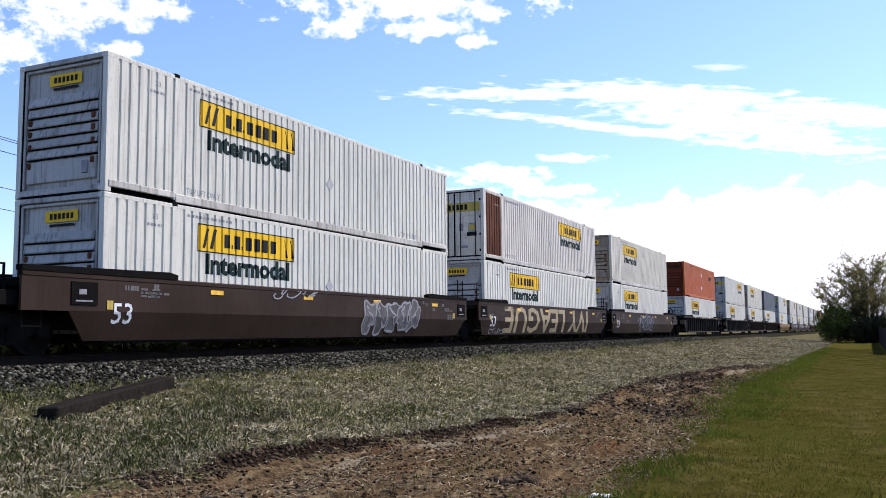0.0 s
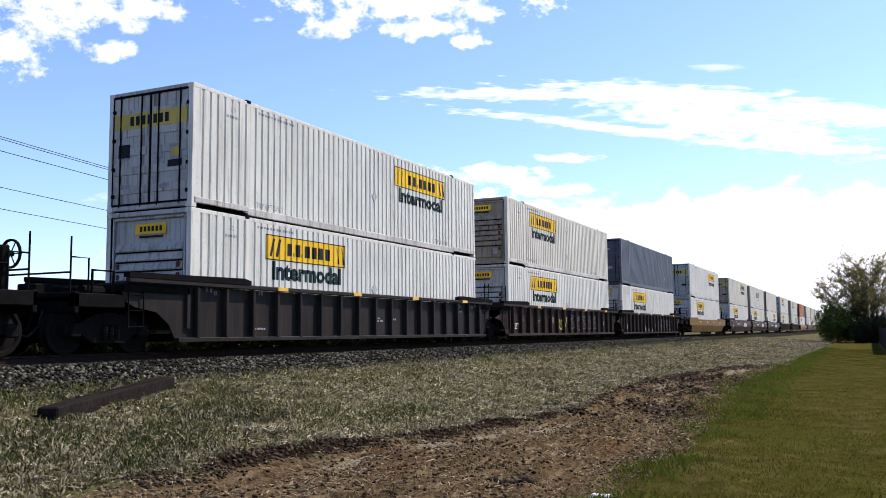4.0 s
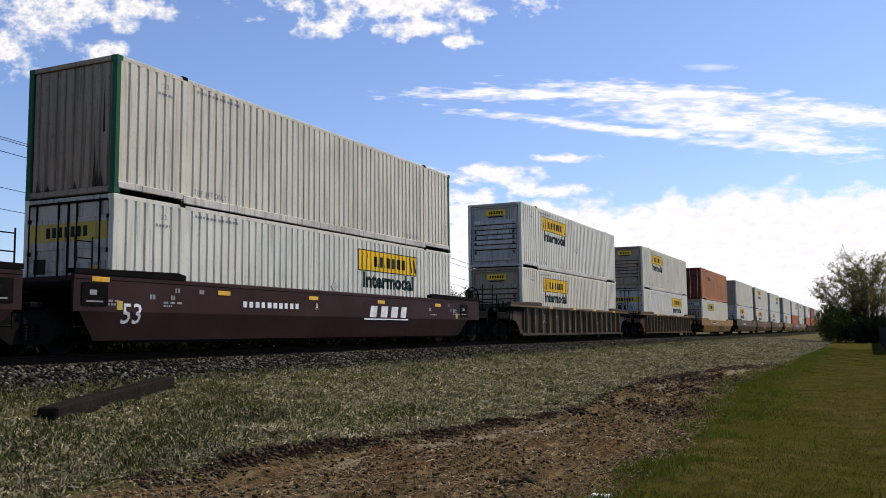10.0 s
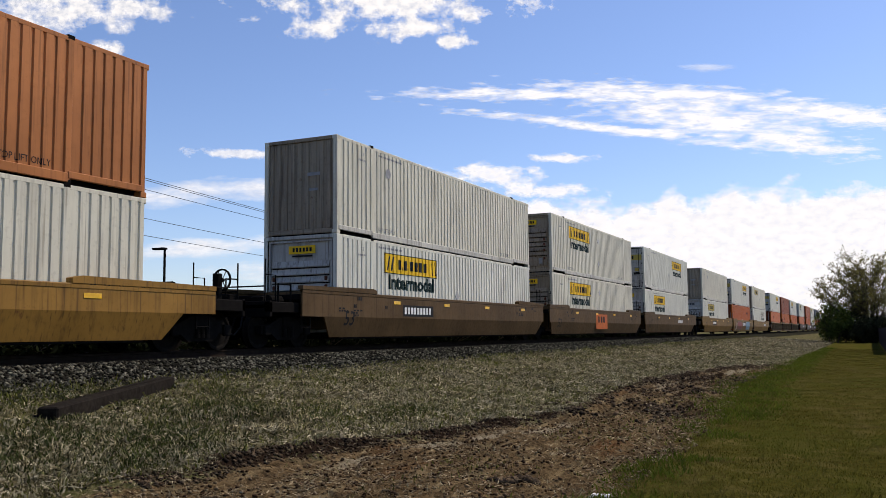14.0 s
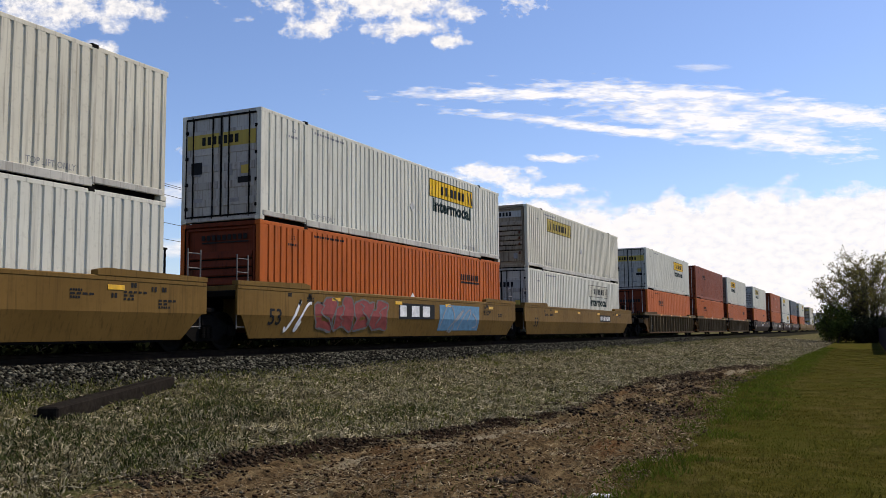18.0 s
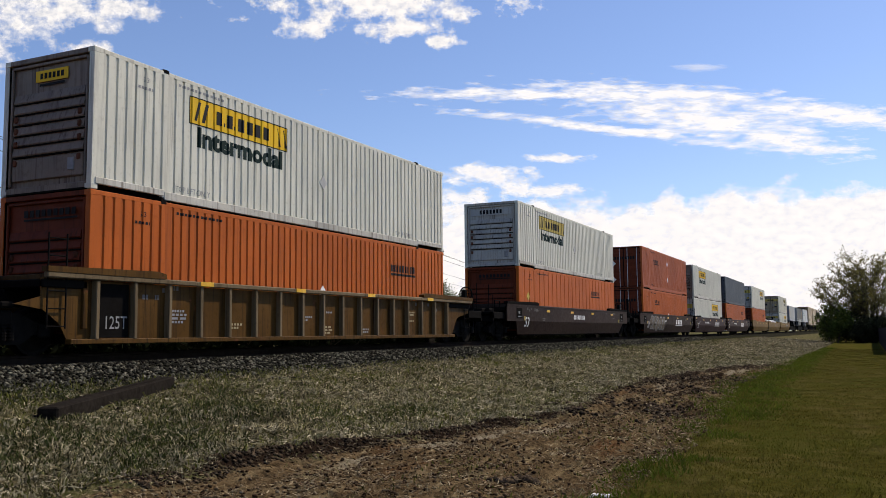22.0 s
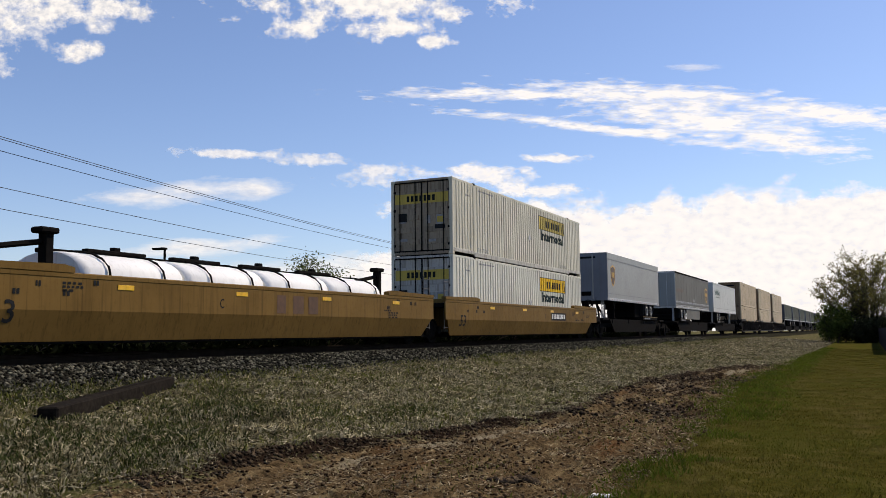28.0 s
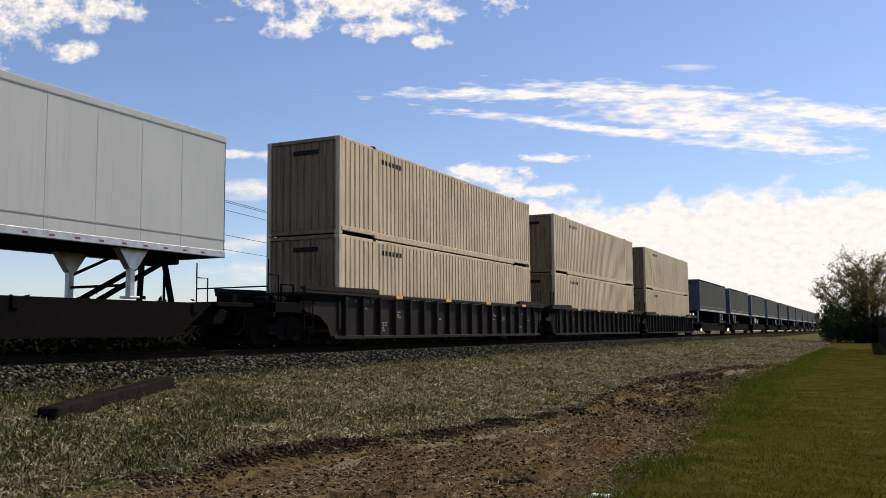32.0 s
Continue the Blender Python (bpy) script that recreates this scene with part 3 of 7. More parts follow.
M_EDGE = island_material("fresh_green_grass", [(0.045, 0.066, 0.006), (0.09, 0.125, 0.012), (0.14, 0.17, 0.025)], through_light=0.35)
M_LAWN = island_material("lawn_grass", [(0.036, 0.035, 0.004), (0.080, 0.072, 0.010), (0.16, 0.125, 0.032)], through_light=0.42,
                         patches=((1.6, 0.50, 0.62, 0.7, (0.15, 0.115, 0.04)), (2.6, 0.52, 0.64, 0.55, (0.060, 0.080, 0.010)), (0.5, 0.52, 0.64, 0.6, (0.17, 0.145, 0.035))))
M_CHAFF = island_material("earthy_straw_scraps", [(0.035, 0.025, 0.014), (0.15, 0.11, 0.06), (0.30, 0.235, 0.135), (0.46, 0.38, 0.24)], through_light=0.1)


def on_lawn(x, y, r):
    return x > lawn_edge(y) + 0.25 * (r - 0.5)


def on_edge(x, y, r):
    d = x - lawn_edge(y)
    wide = np.interp(y, [5, 14, 18, 34, 60], [0.35, 0.5, 1.0, 0.9, 0.5])
    return (np.abs(d - wide * 0.5) < wide * (0.5 + 0.6 * r)) & (np.sin(y * 0.9) + np.sin(y * 2.3 + x) + np.interp(y, [8, 16, 30], [-0.3, 1.0, 1.4]) + r > 0.5)


def clear_of_beam(x, y):
    """The grass is pressed away along the timber."""
    t = np.clip(((x + 9.62) * -1.88 + (y - 8.25) * 4.2) / (1.88 ** 2 + 4.2 ** 2), -0.02, 1.02)
    return np.hypot(x + 9.62 + 1.88 * t, y - 8.25 - 4.2 * t) > 0.30


def on_slope(freq, level):
    clump = clumpy(freq, level)
    return lambda x, y, r: clump(x, y, r) & (r > 0.45 * np.clip((-7.2 - x) / 1.5, 0, 1) * np.clip((14 - y) / 4, 0, 1)) & clear_of_beam(x, y) & (x < np.where(y < 40, ridge(y) - 0.1 + 0.2 * (r - 0.5), lawn_edge(y)))


def on_soil(freq, level):
    clump = clumpy(freq, level)
    return lambda x, y, r: clump(x, y, r) & (x > ridge(y)) & (x < lawn_edge(y) + 0.2) & (y < 42)


def on_ridge(x, y, r):
    d = np.abs(x - ridge(y)) / np.where(y > 20, 0.36, 0.17)
    return (d < 1.15 - 0.6 * r) & (r < ridge_height(y) + 0.1)


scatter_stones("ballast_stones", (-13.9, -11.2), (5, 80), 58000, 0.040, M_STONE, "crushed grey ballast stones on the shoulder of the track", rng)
scatter_stones("ballast_stones", (-16.6, -13.8), (5, 60), 9000, 0.045, M_SHADED_STONE, "oil-blackened ballast stones between the sleepers", rng)
scatter_stones("stray_stones", (-11.6, -9.2), (5, 40), 2200, 0.028, M_STONE, "stray grey stones among the weeds", rng)
scatter_stones("dirt_clods", (-6.3, -3.2), (6.0, 39), 60000, 0.024, M_CLOD, "dark ridge of turned clods of earth", rng, keep=on_ridge)
scatter_stones("dirt_clods", (-5.4, -3.0), (14, 28), 7000, 0.042, M_CLOD, "scattered dark clods on the rutted ground", rng, keep=clumpy(1.3, 1.1))
scatter_stones("dirt_clods", (-6.0, -2.0), (4, 42), 20000, 0.021, M_SOIL, "brown crumbs of earth on the dirt track", rng, keep=on_soil(1.1, 0.2))
scatter_stones("dirt_clods", (-3.32, -2.9), (7.85, 8.15), 260, 0.045, M_CLOD, "small heap of dark clods beside the lawn", rng)
scatter_blades("dry_grass", (-12.2, -3.2), (4, 115), 210000, 0.085, 0.0145, M_STRAW, "dry straw-coloured trackside grass", rng, 1.3, on_slope(1.7, 0.2))
scatter_blades("green_weeds", (-12.4, -3.4), (4, 115), 95000, 0.09, 0.015, M_WEED, "low green weeds among the dry grass", rng, 1.5, on_slope(0.9, 0.5))
scatter_blades("green_weeds", (-12.2, -6.2), (4, 13), 42000, 0.095, 0.014, M_WEEDDARK, "green weeds on the near slope", rng, 1.3, on_slope(1.2, 0.9), 1.3)
scatter_blades("green_weeds", (-12.3, -10.0), (5, 90), 16000, 0.13, 0.018, M_WEED, "tufts of green weeds at the foot of the ballast", rng, 1.2, clumpy(1.3, 1.15))
scatter_blades("dry_grass", (-6.0, -2.0), (4, 42), 9000, 0.045, 0.008, M_STRAW, "trampled straw on the dirt track", rng, 1.8, on_soil(1.9, 0.85))
scatter_blades("green_weeds", (-4.2, -2.0), (4, 20), 9000, 0.05, 0.011, M_WEED, "thin green grass creeping over the dirt", rng, 1.3, on_soil(1.2, 1.2))
scatter_blades("lawn_grass", (-3.8, 2.0), (5, 70), 200000, 0.034, 0.008, M_LAWN, "short mown green lawn", rng, 0.9, on_lawn)
scatter_blades("lawn_edge_grass", (-4.2, -1.2), (6, 75), 60000, 0.075, 0.011, M_EDGE, "longer fresh green grass along the edge of the lawn", rng, 1.4, on_edge)

def scatter_litter(name, xs, ys, count, size, material, label, rng, keep=None, power=1.9):
    """Short flat scraps of dead grass that lie about at all angles."""
    x = rng.uniform(*xs, count)
    y = ys[0] + (ys[1] - ys[0]) * rng.random(count) ** power
    if keep is not None:
        ok = keep(x, y, rng.random(count))
        x, y = x[ok], y[ok]
    k = len(x)
    a, tilt, roll = rng.uniform(0, 6.28, k), rng.uniform(-0.5, 0.5, k), rng.uniform(-0.8, 0.8, k)
    grow = size * rng.uniform(0.5, 1.5, k) * (1 + y / 30)
    u = np.stack([np.cos(a) * np.cos(tilt), np.sin(a) * np.cos(tilt), np.sin(tilt)], -1) * grow[:, None]
    w = np.stack([-np.sin(a) * np.cos(roll), np.cos(a) * np.cos(roll), np.sin(roll)], -1) * (grow * 0.22)[:, None]
    c = np.stack([x, y, ground_z(x, y) + 0.012 + rng.random(k) * 0.03], -1)
    v = np.stack([c - u - w, c + u - w * 0.5, c + u + w * 0.5, c - u + w], 1)
    return tagged(new(name, quick_mesh(name, v.reshape(-1, 3), np.arange(4 * k).reshape(-1, 4), material)), label, "grass", kind="stuff")


M_SCRAP = island_material("dead_grass_scraps", [(0.014, 0.012, 0.006), (0.13, 0.112, 0.062), (0.70, 0.62, 0.41), (0.05, 0.044, 0.018), (0.40, 0.34, 0.19)], through_light=0.2)
scatter_litter("dead_grass", (-12.0, -3.4), (4, 115), 210000, 0.032, M_SCRAP, "matted scraps of dead grass on the slope", rng, on_slope(1.0, -9))
scatter_litter("dead_grass", (-6.0, -2.0), (4, 42), 34000, 0.017, M_CHAFF, "scraps of dead grass on the dirt track", rng, on_soil(1.4, 0.5))

# A long squared timber lies askew on the slope.
beam_a, beam_b = Vector((-9.62, 8.25, -0.745)), Vector((-11.5, 12.45, -0.57))
beam = Shape().cbox(-0.14, 0.14, 0, (beam_b - beam_a).length, -0.08, 0.195, 0.02)
for i in range(5):
    beam.cbox(-0.131 + i * 0.05, -0.125 + i * 0.05, 0.3 + i * 0.7, 1.6 + i * 0.8, 0.197, 0.203, 0.001)
beam = single("timber_beam", beam, M["timber"], "long dark creosoted timber lying on the weedy slope", "timber")
beam.matrix_world = Matrix.Translation(beam_a) @ (beam_b - beam_a).to_track_quat("Y", "Z").to_matrix().to_4x4()
paper = single("paper_scrap", Shape().cbox(-0.09, 0.09, -0.06, 0.06, 0, 0.03, 0.01), M["chalk"], "crumpled white scrap of litter on the dirt track", "litter")
paper.location = (-2.15, 7.6, float(ground_z(-2.15, 7.6)))

# ---- the train ----
# Seconds and how far the train has gone along the track, in metres.
TRAVEL = [(0, -341.01), (1, -320.15), (2, -299.49), (3, -278.47), (6, -214.72), (7, -193.68), (8, -172.53), (9, -151.33),
          (10, -129.14), (11, -107.85), (12, -86.67), (13, -65.34), (14, -42.93), (17, 21.57), (18, 43.05), (19, 65.68),
          (20, 86.45), (21, 109.24), (22, 131.12), (23, 153.01), (24, 174.98), (25, 198.00), (28, 263.48), (29, 285.57),
          (30, 308.95), (31, 331.27), (32, 353.55)]
MOVERS = []   # thing, place along the train, height over the rails

LENGTH, WIDE, TALL = 16.154, 1.295, 2.90
POST = (2.03, LENGTH - 2.03)
PITCH_RIB, DEEP = 0.262, 0.026


def rib_breaks(a, b):
    """The bends of the ribbed wall between a and b, as (place, depth)."""
    n = round((b - a) / PITCH_RIB)
    p = (b - a) / n
    out = []
    for i in range(n):
        y = a + i * p
        out += [(y + p * 0.02, 0.0), (y + p * 0.70, 0.0), (y + p * 0.77, DEEP), (y + p * 0.93, DEEP)]
    return [(a, 0.0)] + out + [(b, 0.0)]


RIBS = rib_breaks(0.12, POST[0] - 0.07) + rib_breaks(POST[0] + 0.07, POST[1] - 0.07) + rib_breaks(POST[1] + 0.07, LENGTH - 0.12)
RIB_Y, RIB_D = [r[0] for r in RIBS], [r[1] for r in RIBS]
PLATES = []
for a0, b0 in ((0.12, POST[0] - 0.07), (POST[0] + 0.07, POST[1] - 0.07), (POST[1] + 0.07, LENGTH - 0.12)):
    k = max(1, round((b0 - a0) / 0.62))
    for i in range(k):
        y0, y1 = a0 + (b0 - a0) * i / k, a0 + (b0 - a0) * (i + 1) / k
        PLATES += [(y0 + 0.001, 0.03), (y0 + 0.02, 0.0), (y1 - 0.05, 0.0), (y1 - 0.03, 0.03)]
PL_Y, PL_D = [r[0] for r in PLATES], [r[1] for r in PLATES]


def rib_x(y):
    return WIDE - float(np.interp(y, RIB_Y, RIB_D)) + 0.004


def plate_x(y):
    return WIDE - float(np.interp(y, PL_Y, PL_D)) + 0.004


def wall_shape(breaks, sign, z0, z1, flat_to=None):
    s = Shape()
    n = len(breaks)
    s.v = [(sign * (WIDE - d), y, z) for y, d in breaks for z in (z0, z1)]
    s.f = [(2 * i, 2 * i + 2, 2 * i + 3, 2 * i + 1) for i in range(n - 1)]
    return s


def skin(y0, y1, z0, z1, x_of, cuts):
    """A painted field that follows the ribs."""
    ys = [y0] + [c for c in cuts if y0 < c < y1] + [y1]
    s = Shape()
    s.v = [(x_of(y), y, z) for y in ys for z in (z0, z1)]
    s.f = [(2 * i, 2 * i + 2, 2 * i + 3, 2 * i + 1) for i in range(len(ys) - 1)]
    return s


def bars(y0, y1, z0, z1, count, x_of, cuts, lift=0.003, slant=0.0, gap=0.35, seed=1):
    """Bars of the size of lettering that stands there."""
    r = random.Random(seed)
    s = Shape()
    w = (y1 - y0) / count
    for i in range(count):
        a, b = y0 + i * w, y0 + i * w + w * (1 - gap) * r.uniform(0.8, 1.1)
        ys = [a] + [c for c in cuts if a < c < b] + [b]
        k = len(s.v)
        s.v += [(x_of(y) + lift, y + (z - z0) * slant, z) for y in ys for z in (z0, z1)]
        s.f += [(k + 2 * j, k + 2 * j + 2, k + 2 * j + 3, k + 2 * j + 1) for j in range(len(ys) - 1)]
    return s


NAME_RHYTHM = ((0.0, 0.55), (0.62, 0.12), (0.86, 0.60), (1.54, 0.12), (1.86, 0.66), (2.66, 0.64), (3.44, 0.66), (4.22, 0.62))


def rhythm(y0, y1, z0, z1, x_of, cuts, lift=0.003, steps=NAME_RHYTHM):
    """Plain blocks of the widths and spacing of the company's name; the narrow ones are low."""
    k = (y1 - y0) / (steps[-1][0] + steps[-1][1])
    s = Shape()
    for a, w in steps:
        b = bars(y0 + a * k, y0 + (a + w) * k, z0, z0 + 0.09 if w < 0.2 else z1, 1, x_of, cuts, lift, 0.0, 0.0)
        s.add(b.v, b.f)
    return s


SHARED = {}


def shared(key, make):
    if key not in SHARED:
        SHARED[key] = make()
    return SHARED[key]


def container_parts(box, paint, ends, side="ribs", posts=None, frame_paint=None, grimy=None):
    """Walls, rails, posts, castings and ends. ends: kind of the end that faces along -y ('front', 'doors' or 'ribbed')."""
    breaks, cuts = (RIBS, RIB_Y) if side == "ribs" else (PLATES, PL_Y)
    fp = frame_paint or paint
    pp = posts or paint

    def piece(key, name, make, mat, label=""):
        me = shared((key, mat.name), lambda: make().mesh(name))
        return part(name, me, mat, box, label)
    for sg in (1, -1):
        piece(("wall", side, sg), "side_wall", lambda: wall_shape(breaks, sg, 0.20, TALL - 0.09), paint)
        x0, x1 = (WIDE - 0.05, WIDE + 0.002) if sg > 0 else (-WIDE - 0.002, -WIDE + 0.05)
        piece(("toprail", sg), "top_rail", lambda: Shape().cbox(x0, x1, 0.1, LENGTH - 0.1, TALL - 0.10, TALL), fp)
        b0, b1 = (x0, x1 + 0.018) if sg > 0 else (x0 - 0.018, x1)
        rail_paint = M["railgrime"] if paint in (M["white"], M["cream"], M["rustycream"]) else fp
        piece(("bottomrail", sg), "bottom_rail", lambda: Shape().cbox(b0, b1, 0.1, POST[0], 0.11, 0.25).cbox(b0, b1, POST[0], POST[1], 0.03, 0.215).cbox(b0, b1, POST[1], LENGTH - 0.1, 0.11, 0.25), rail_paint)
        for y in (0.0, LENGTH - 0.13):
            piece(("post", sg, y), "corner_post", lambda: Shape().cbox(min(x0, sg * 1.16), max(x1, sg * 1.16), y, y + 0.13, 0.1, TALL - 0.1), pp)
            for z in (0.0, TALL - 0.115):
                piece(("cast", sg, y, z), "corner_casting", lambda: Shape().cbox(min(sg * 1.12, sg * 1.299), max(sg * 1.12, sg * 1.299), y - 0.004, y + 0.178, z, z + 0.118), pp)
        for y in POST:
            piece(("lift", sg, y), "lifting_post", lambda: Shape().cbox(x0 - 0.02, x1 + 0.002, y - 0.075, y + 0.075, 0.03, TALL - 0.02), paint)
            piece(("liftcast", sg, y), "lifting_casting", lambda: Shape().cbox(min(sg * 1.15, sg * 1.302), max(sg * 1.15, sg * 1.302), y - 0.09, y + 0.09, TALL - 0.06, TALL + 0.035), M["steel"], "black steel lifting casting")
            piece(("footcast", sg, y), "lifting_casting", lambda: Shape().cbox(min(sg * 1.15, sg * 1.302), max(sg * 1.15, sg * 1.302), y - 0.09, y + 0.09, -0.005, 0.09), M["steel"], "black steel lifting casting")
    piece(("roof",), "roof", lambda: Shape().box(-WIDE + 0.04, WIDE - 0.04, 0.05, LENGTH - 0.05, TALL - 0.05, TALL - 0.012), paint)
    piece(("floor",), "floor", lambda: Shape().box(-WIDE + 0.2, WIDE - 0.2, 0.12, LENGTH - 0.12, 0.02, 0.19), M["steel"])
    # ends get darker, grimy copies of the wall paint for their shade
    end_paints = {"white": "whiteend", "cream": "creamend", "orange": "orangeend", "russet": "orangeend", "rustorange": "orangeend", "darkrusset": "orangeend", "slate": "slateend", "tan": "tanend"}
    end_coat = next((M[v] for k, v in end_paints.items() if M[k] == paint), paint)
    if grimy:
        end_coat = M[grimy]
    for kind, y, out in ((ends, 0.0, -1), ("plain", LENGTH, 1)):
        end_wall(box, kind, y, out, end_coat, end_coat)


def end_wall(box, kind, y, out, paint, fp):
    def yy(a, b):
        """a and b are depths from the outside; returns the ordered pair of places."""
        p, q = y - out * a, y - out * b
        return (p, q) if p < q else (q, p)

    def piece(key, name, make, mat, label="", parent=None):
        me = shared((key, kind, out, mat.name), lambda: make().mesh(name))
        return part(name, me, mat, parent or box, label)
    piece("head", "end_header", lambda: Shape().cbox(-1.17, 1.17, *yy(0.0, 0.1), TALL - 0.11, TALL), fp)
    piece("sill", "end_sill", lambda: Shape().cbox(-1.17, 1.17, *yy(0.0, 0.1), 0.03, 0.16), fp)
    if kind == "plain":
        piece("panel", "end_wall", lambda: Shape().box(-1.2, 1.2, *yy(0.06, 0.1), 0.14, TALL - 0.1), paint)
    elif kind == "front":
        piece("panel", "end_wall", lambda: Shape().box(-1.2, 1.2, *yy(0.09, 0.12), 0.14, TALL - 0.1), paint)

        for i in range(6):
            z = 0.80 + i * 0.225

            def lap():
                """A pressed panel that leans out towards its foot and steps back over the next."""
                prof = [(y - out * 0.02, z + 0.055), (y - out * 0.068, z + 0.225), (y - out * 0.10, z + 0.225), (y - out * 0.10, z + 0.015), (y - out * 0.03, z + 0.03)]
                return Shape().prism(prof, 0, -1.02, 1.02)
            piece(("end_panel", i), "end_panel", lap, paint)
        # black strips stand in for the shadow line under each panel
        dusky = Shape()
        for i in range(6):
            dusky.box(-1.0, 1.0, *yy(0.04, 0.09), 0.796 + i * 0.225, 0.822 + i * 0.225)
        piece("soot_line", "soot_line", lambda: dusky, M["steel"], "soot-black gaps between the end panels")["kind"] = "stuff"
        for x in (-0.98, 0.86):
            worn = Shape()
            for z in (0.62, 1.02, 1.30, 1.55):
                worn.cbox(x, x + 0.10, *yy(-0.004, 0.05), z, z + 0.13, 0.02)
            piece(("bracket", x), "bracket", lambda: worn, M["rustpatch"], "rusty steel brackets")["kind"] = "stuff"
        piece("plate", "end_plate", lambda: Shape().cbox(-1.02, 1.02, *yy(0.03, 0.10), 0.30, 0.76, 0.02), paint)
        piece("edge", "end_edge", lambda: Shape().cbox(-1.205, -1.16, *yy(0.01, 0.07), 0.1, TALL - 0.02, 0.004).cbox(1.16, 1.205, *yy(0.01, 0.07), 0.1, TALL - 0.02, 0.004).cbox(-1.2, 1.2, *yy(-0.004, 0.03), 0.0, 0.04, 0.004), M["steel"])
        piece("rim", "end_frame", lambda: Shape().cbox(-1.12, -1.06, *yy(0.02, 0.07), 0.2, 2.74).cbox(1.06, 1.12, *yy(0.02, 0.07), 0.2, 2.74).cbox(-1.06, 1.06, *yy(0.02, 0.07), 2.70, 2.76), paint)
        piece("case", "document_case", lambda: Shape().cbox(0.62, 0.80, *yy(0.0, 0.05), 0.42, 0.68, 0.01), M["greymark"], "grey document holder")
    elif kind == "ribbed":
        def waves():
            s = Shape()
            n = 9
            for i in range(n):
                a = -1.15 + 2.3 * i / n
                s.cbox(a + 0.03, a + 0.17, *yy(0.03, 0.09), 0.16, TALL - 0.11, 0.03)
            return s
        piece("panel", "end_wall", lambda: Shape().box(-1.2, 1.2, *yy(0.07, 0.11), 0.14, TALL - 0.1), paint)
        piece("waves", "end_ribs", waves, paint)
    else:
        for sg in (-1, 1):
            a, b = (0.015, 1.17) if sg > 0 else (-1.17, -0.015)

            def leaf():
                return Shape().cbox(a, b, *yy(0.035, 0.09), 0.15, TALL - 0.1, 0.015)
            door = piece(("leaf", sg), "door", leaf, paint)
            for i in range(5):
                z = 0.42 + i * 0.46
                piece(("door_panel", sg, i), "door_panel", lambda: Shape().cbox(a + 0.08, b - 0.08, *yy(0.018, 0.04), z, z + 0.2, 0.012), paint, "", door)
            for x in (a + 0.25, b - 0.25) if sg > 0 else (a + 0.25, b - 0.25):
                piece(("rod", sg, round(x, 2)), "lock_rod", lambda: Shape().tube([(x, y - out * -0.0 - out * 0.012, 0.1), (x, y - out * 0.012, TALL - 0.06)], 0.02), M["galv"] if paint == M["orangeend"] else M["steel"], "steel lock rod", door)
            hx = b - 0.02 if sg > 0 else a + 0.02

            for z in (0.35, 1.0, 1.7, 2.4):
                piece(("hinge", sg, z), "hinge", lambda: Shape().cbox(hx - 0.05, hx + 0.05, *yy(0.0, 0.05), z, z + 0.09, 0.01), M["steel"], "", door)
        piece("gasket", "door_gasket", lambda: Shape().cbox(-0.03, 0.03, *yy(0.02, 0.08), 0.15, TALL - 0.1, 0.004).cbox(-1.20, -1.155, *yy(0.005, 0.08), 0.1, TALL - 0.05, 0.004).cbox(1.155, 1.20, *yy(0.005, 0.08), 0.1, TALL - 0.05, 0.004).cbox(-1.15, 1.15, *yy(-0.006, 0.08), TALL - 0.13, TALL - 0.085, 0.004).cbox(-1.15, 1.15, *yy(0.0, 0.08), 0.13, 0.19, 0.004), M["steel"])


def decal(box, name, shape, mat, label=""):
    ob = part(name, shape, mat, box, label)
    if name.endswith(("bars", "marks", "labels", "lettering", "ornament", "border")):
        ob["kind"] = "stuff"
    return ob


def haul_sign(box, at, end_kind, sign="sign", word=True, ink="ink", outline=False):
    """The yellow company sign with dark bars, and the word below it."""
    y0 = at
    yellow = M[sign]
    p = decal(box, "sign_panel", skin(y0, y0 + 3.75, 1.92, 2.54, rib_x, RIB_Y), yellow, "yellow painted sign field with dark bars")
    up = lambda y: rib_x(y) + 0.003
    decal(p, "sign_lettering", rhythm(y0 + 0.92, y0 + 3.0, 2.06, 2.38, up, RIB_Y), M[ink])
    rim = Shape()
    for z0, z1 in ((1.905, 1.93), (2.53, 2.555)):
        s = skin(y0 - 0.02, y0 + 3.77, z0, z1, up, RIB_Y)
        rim.add(s.v, s.f)
    for ya in (y0 - 0.02, y0 + 3.74):
        s = skin(ya, ya + 0.03, 1.905, 2.555, up, RIB_Y)
        rim.add(s.v, s.f)
    decal(p, "sign_border", rim, M[ink])
    ends = Shape()
    for ya, sl in ((y0 + 0.15, 0.5), (y0 + 3.1, -0.5)):
        s = bars(ya + (0.3 if sl < 0 else 0), ya + 0.5 + (0.3 if sl < 0 else 0), 2.0, 2.46, 2, up, RIB_Y, 0, sl * 0.6, 0.6)
        ends.add(s.v, s.f)
    decal(p, "sign_ornament", ends, M[ink])
    if word:
        decal(box, "lettering", lettering("Intermodal", y0 + 0.26, 1.39, 0.49, 3.30, rib_x, 0.045, cuts=RIB_Y), M["deepgreen" if ink == "ink" else ink], "dark Intermodal lettering")
    return p


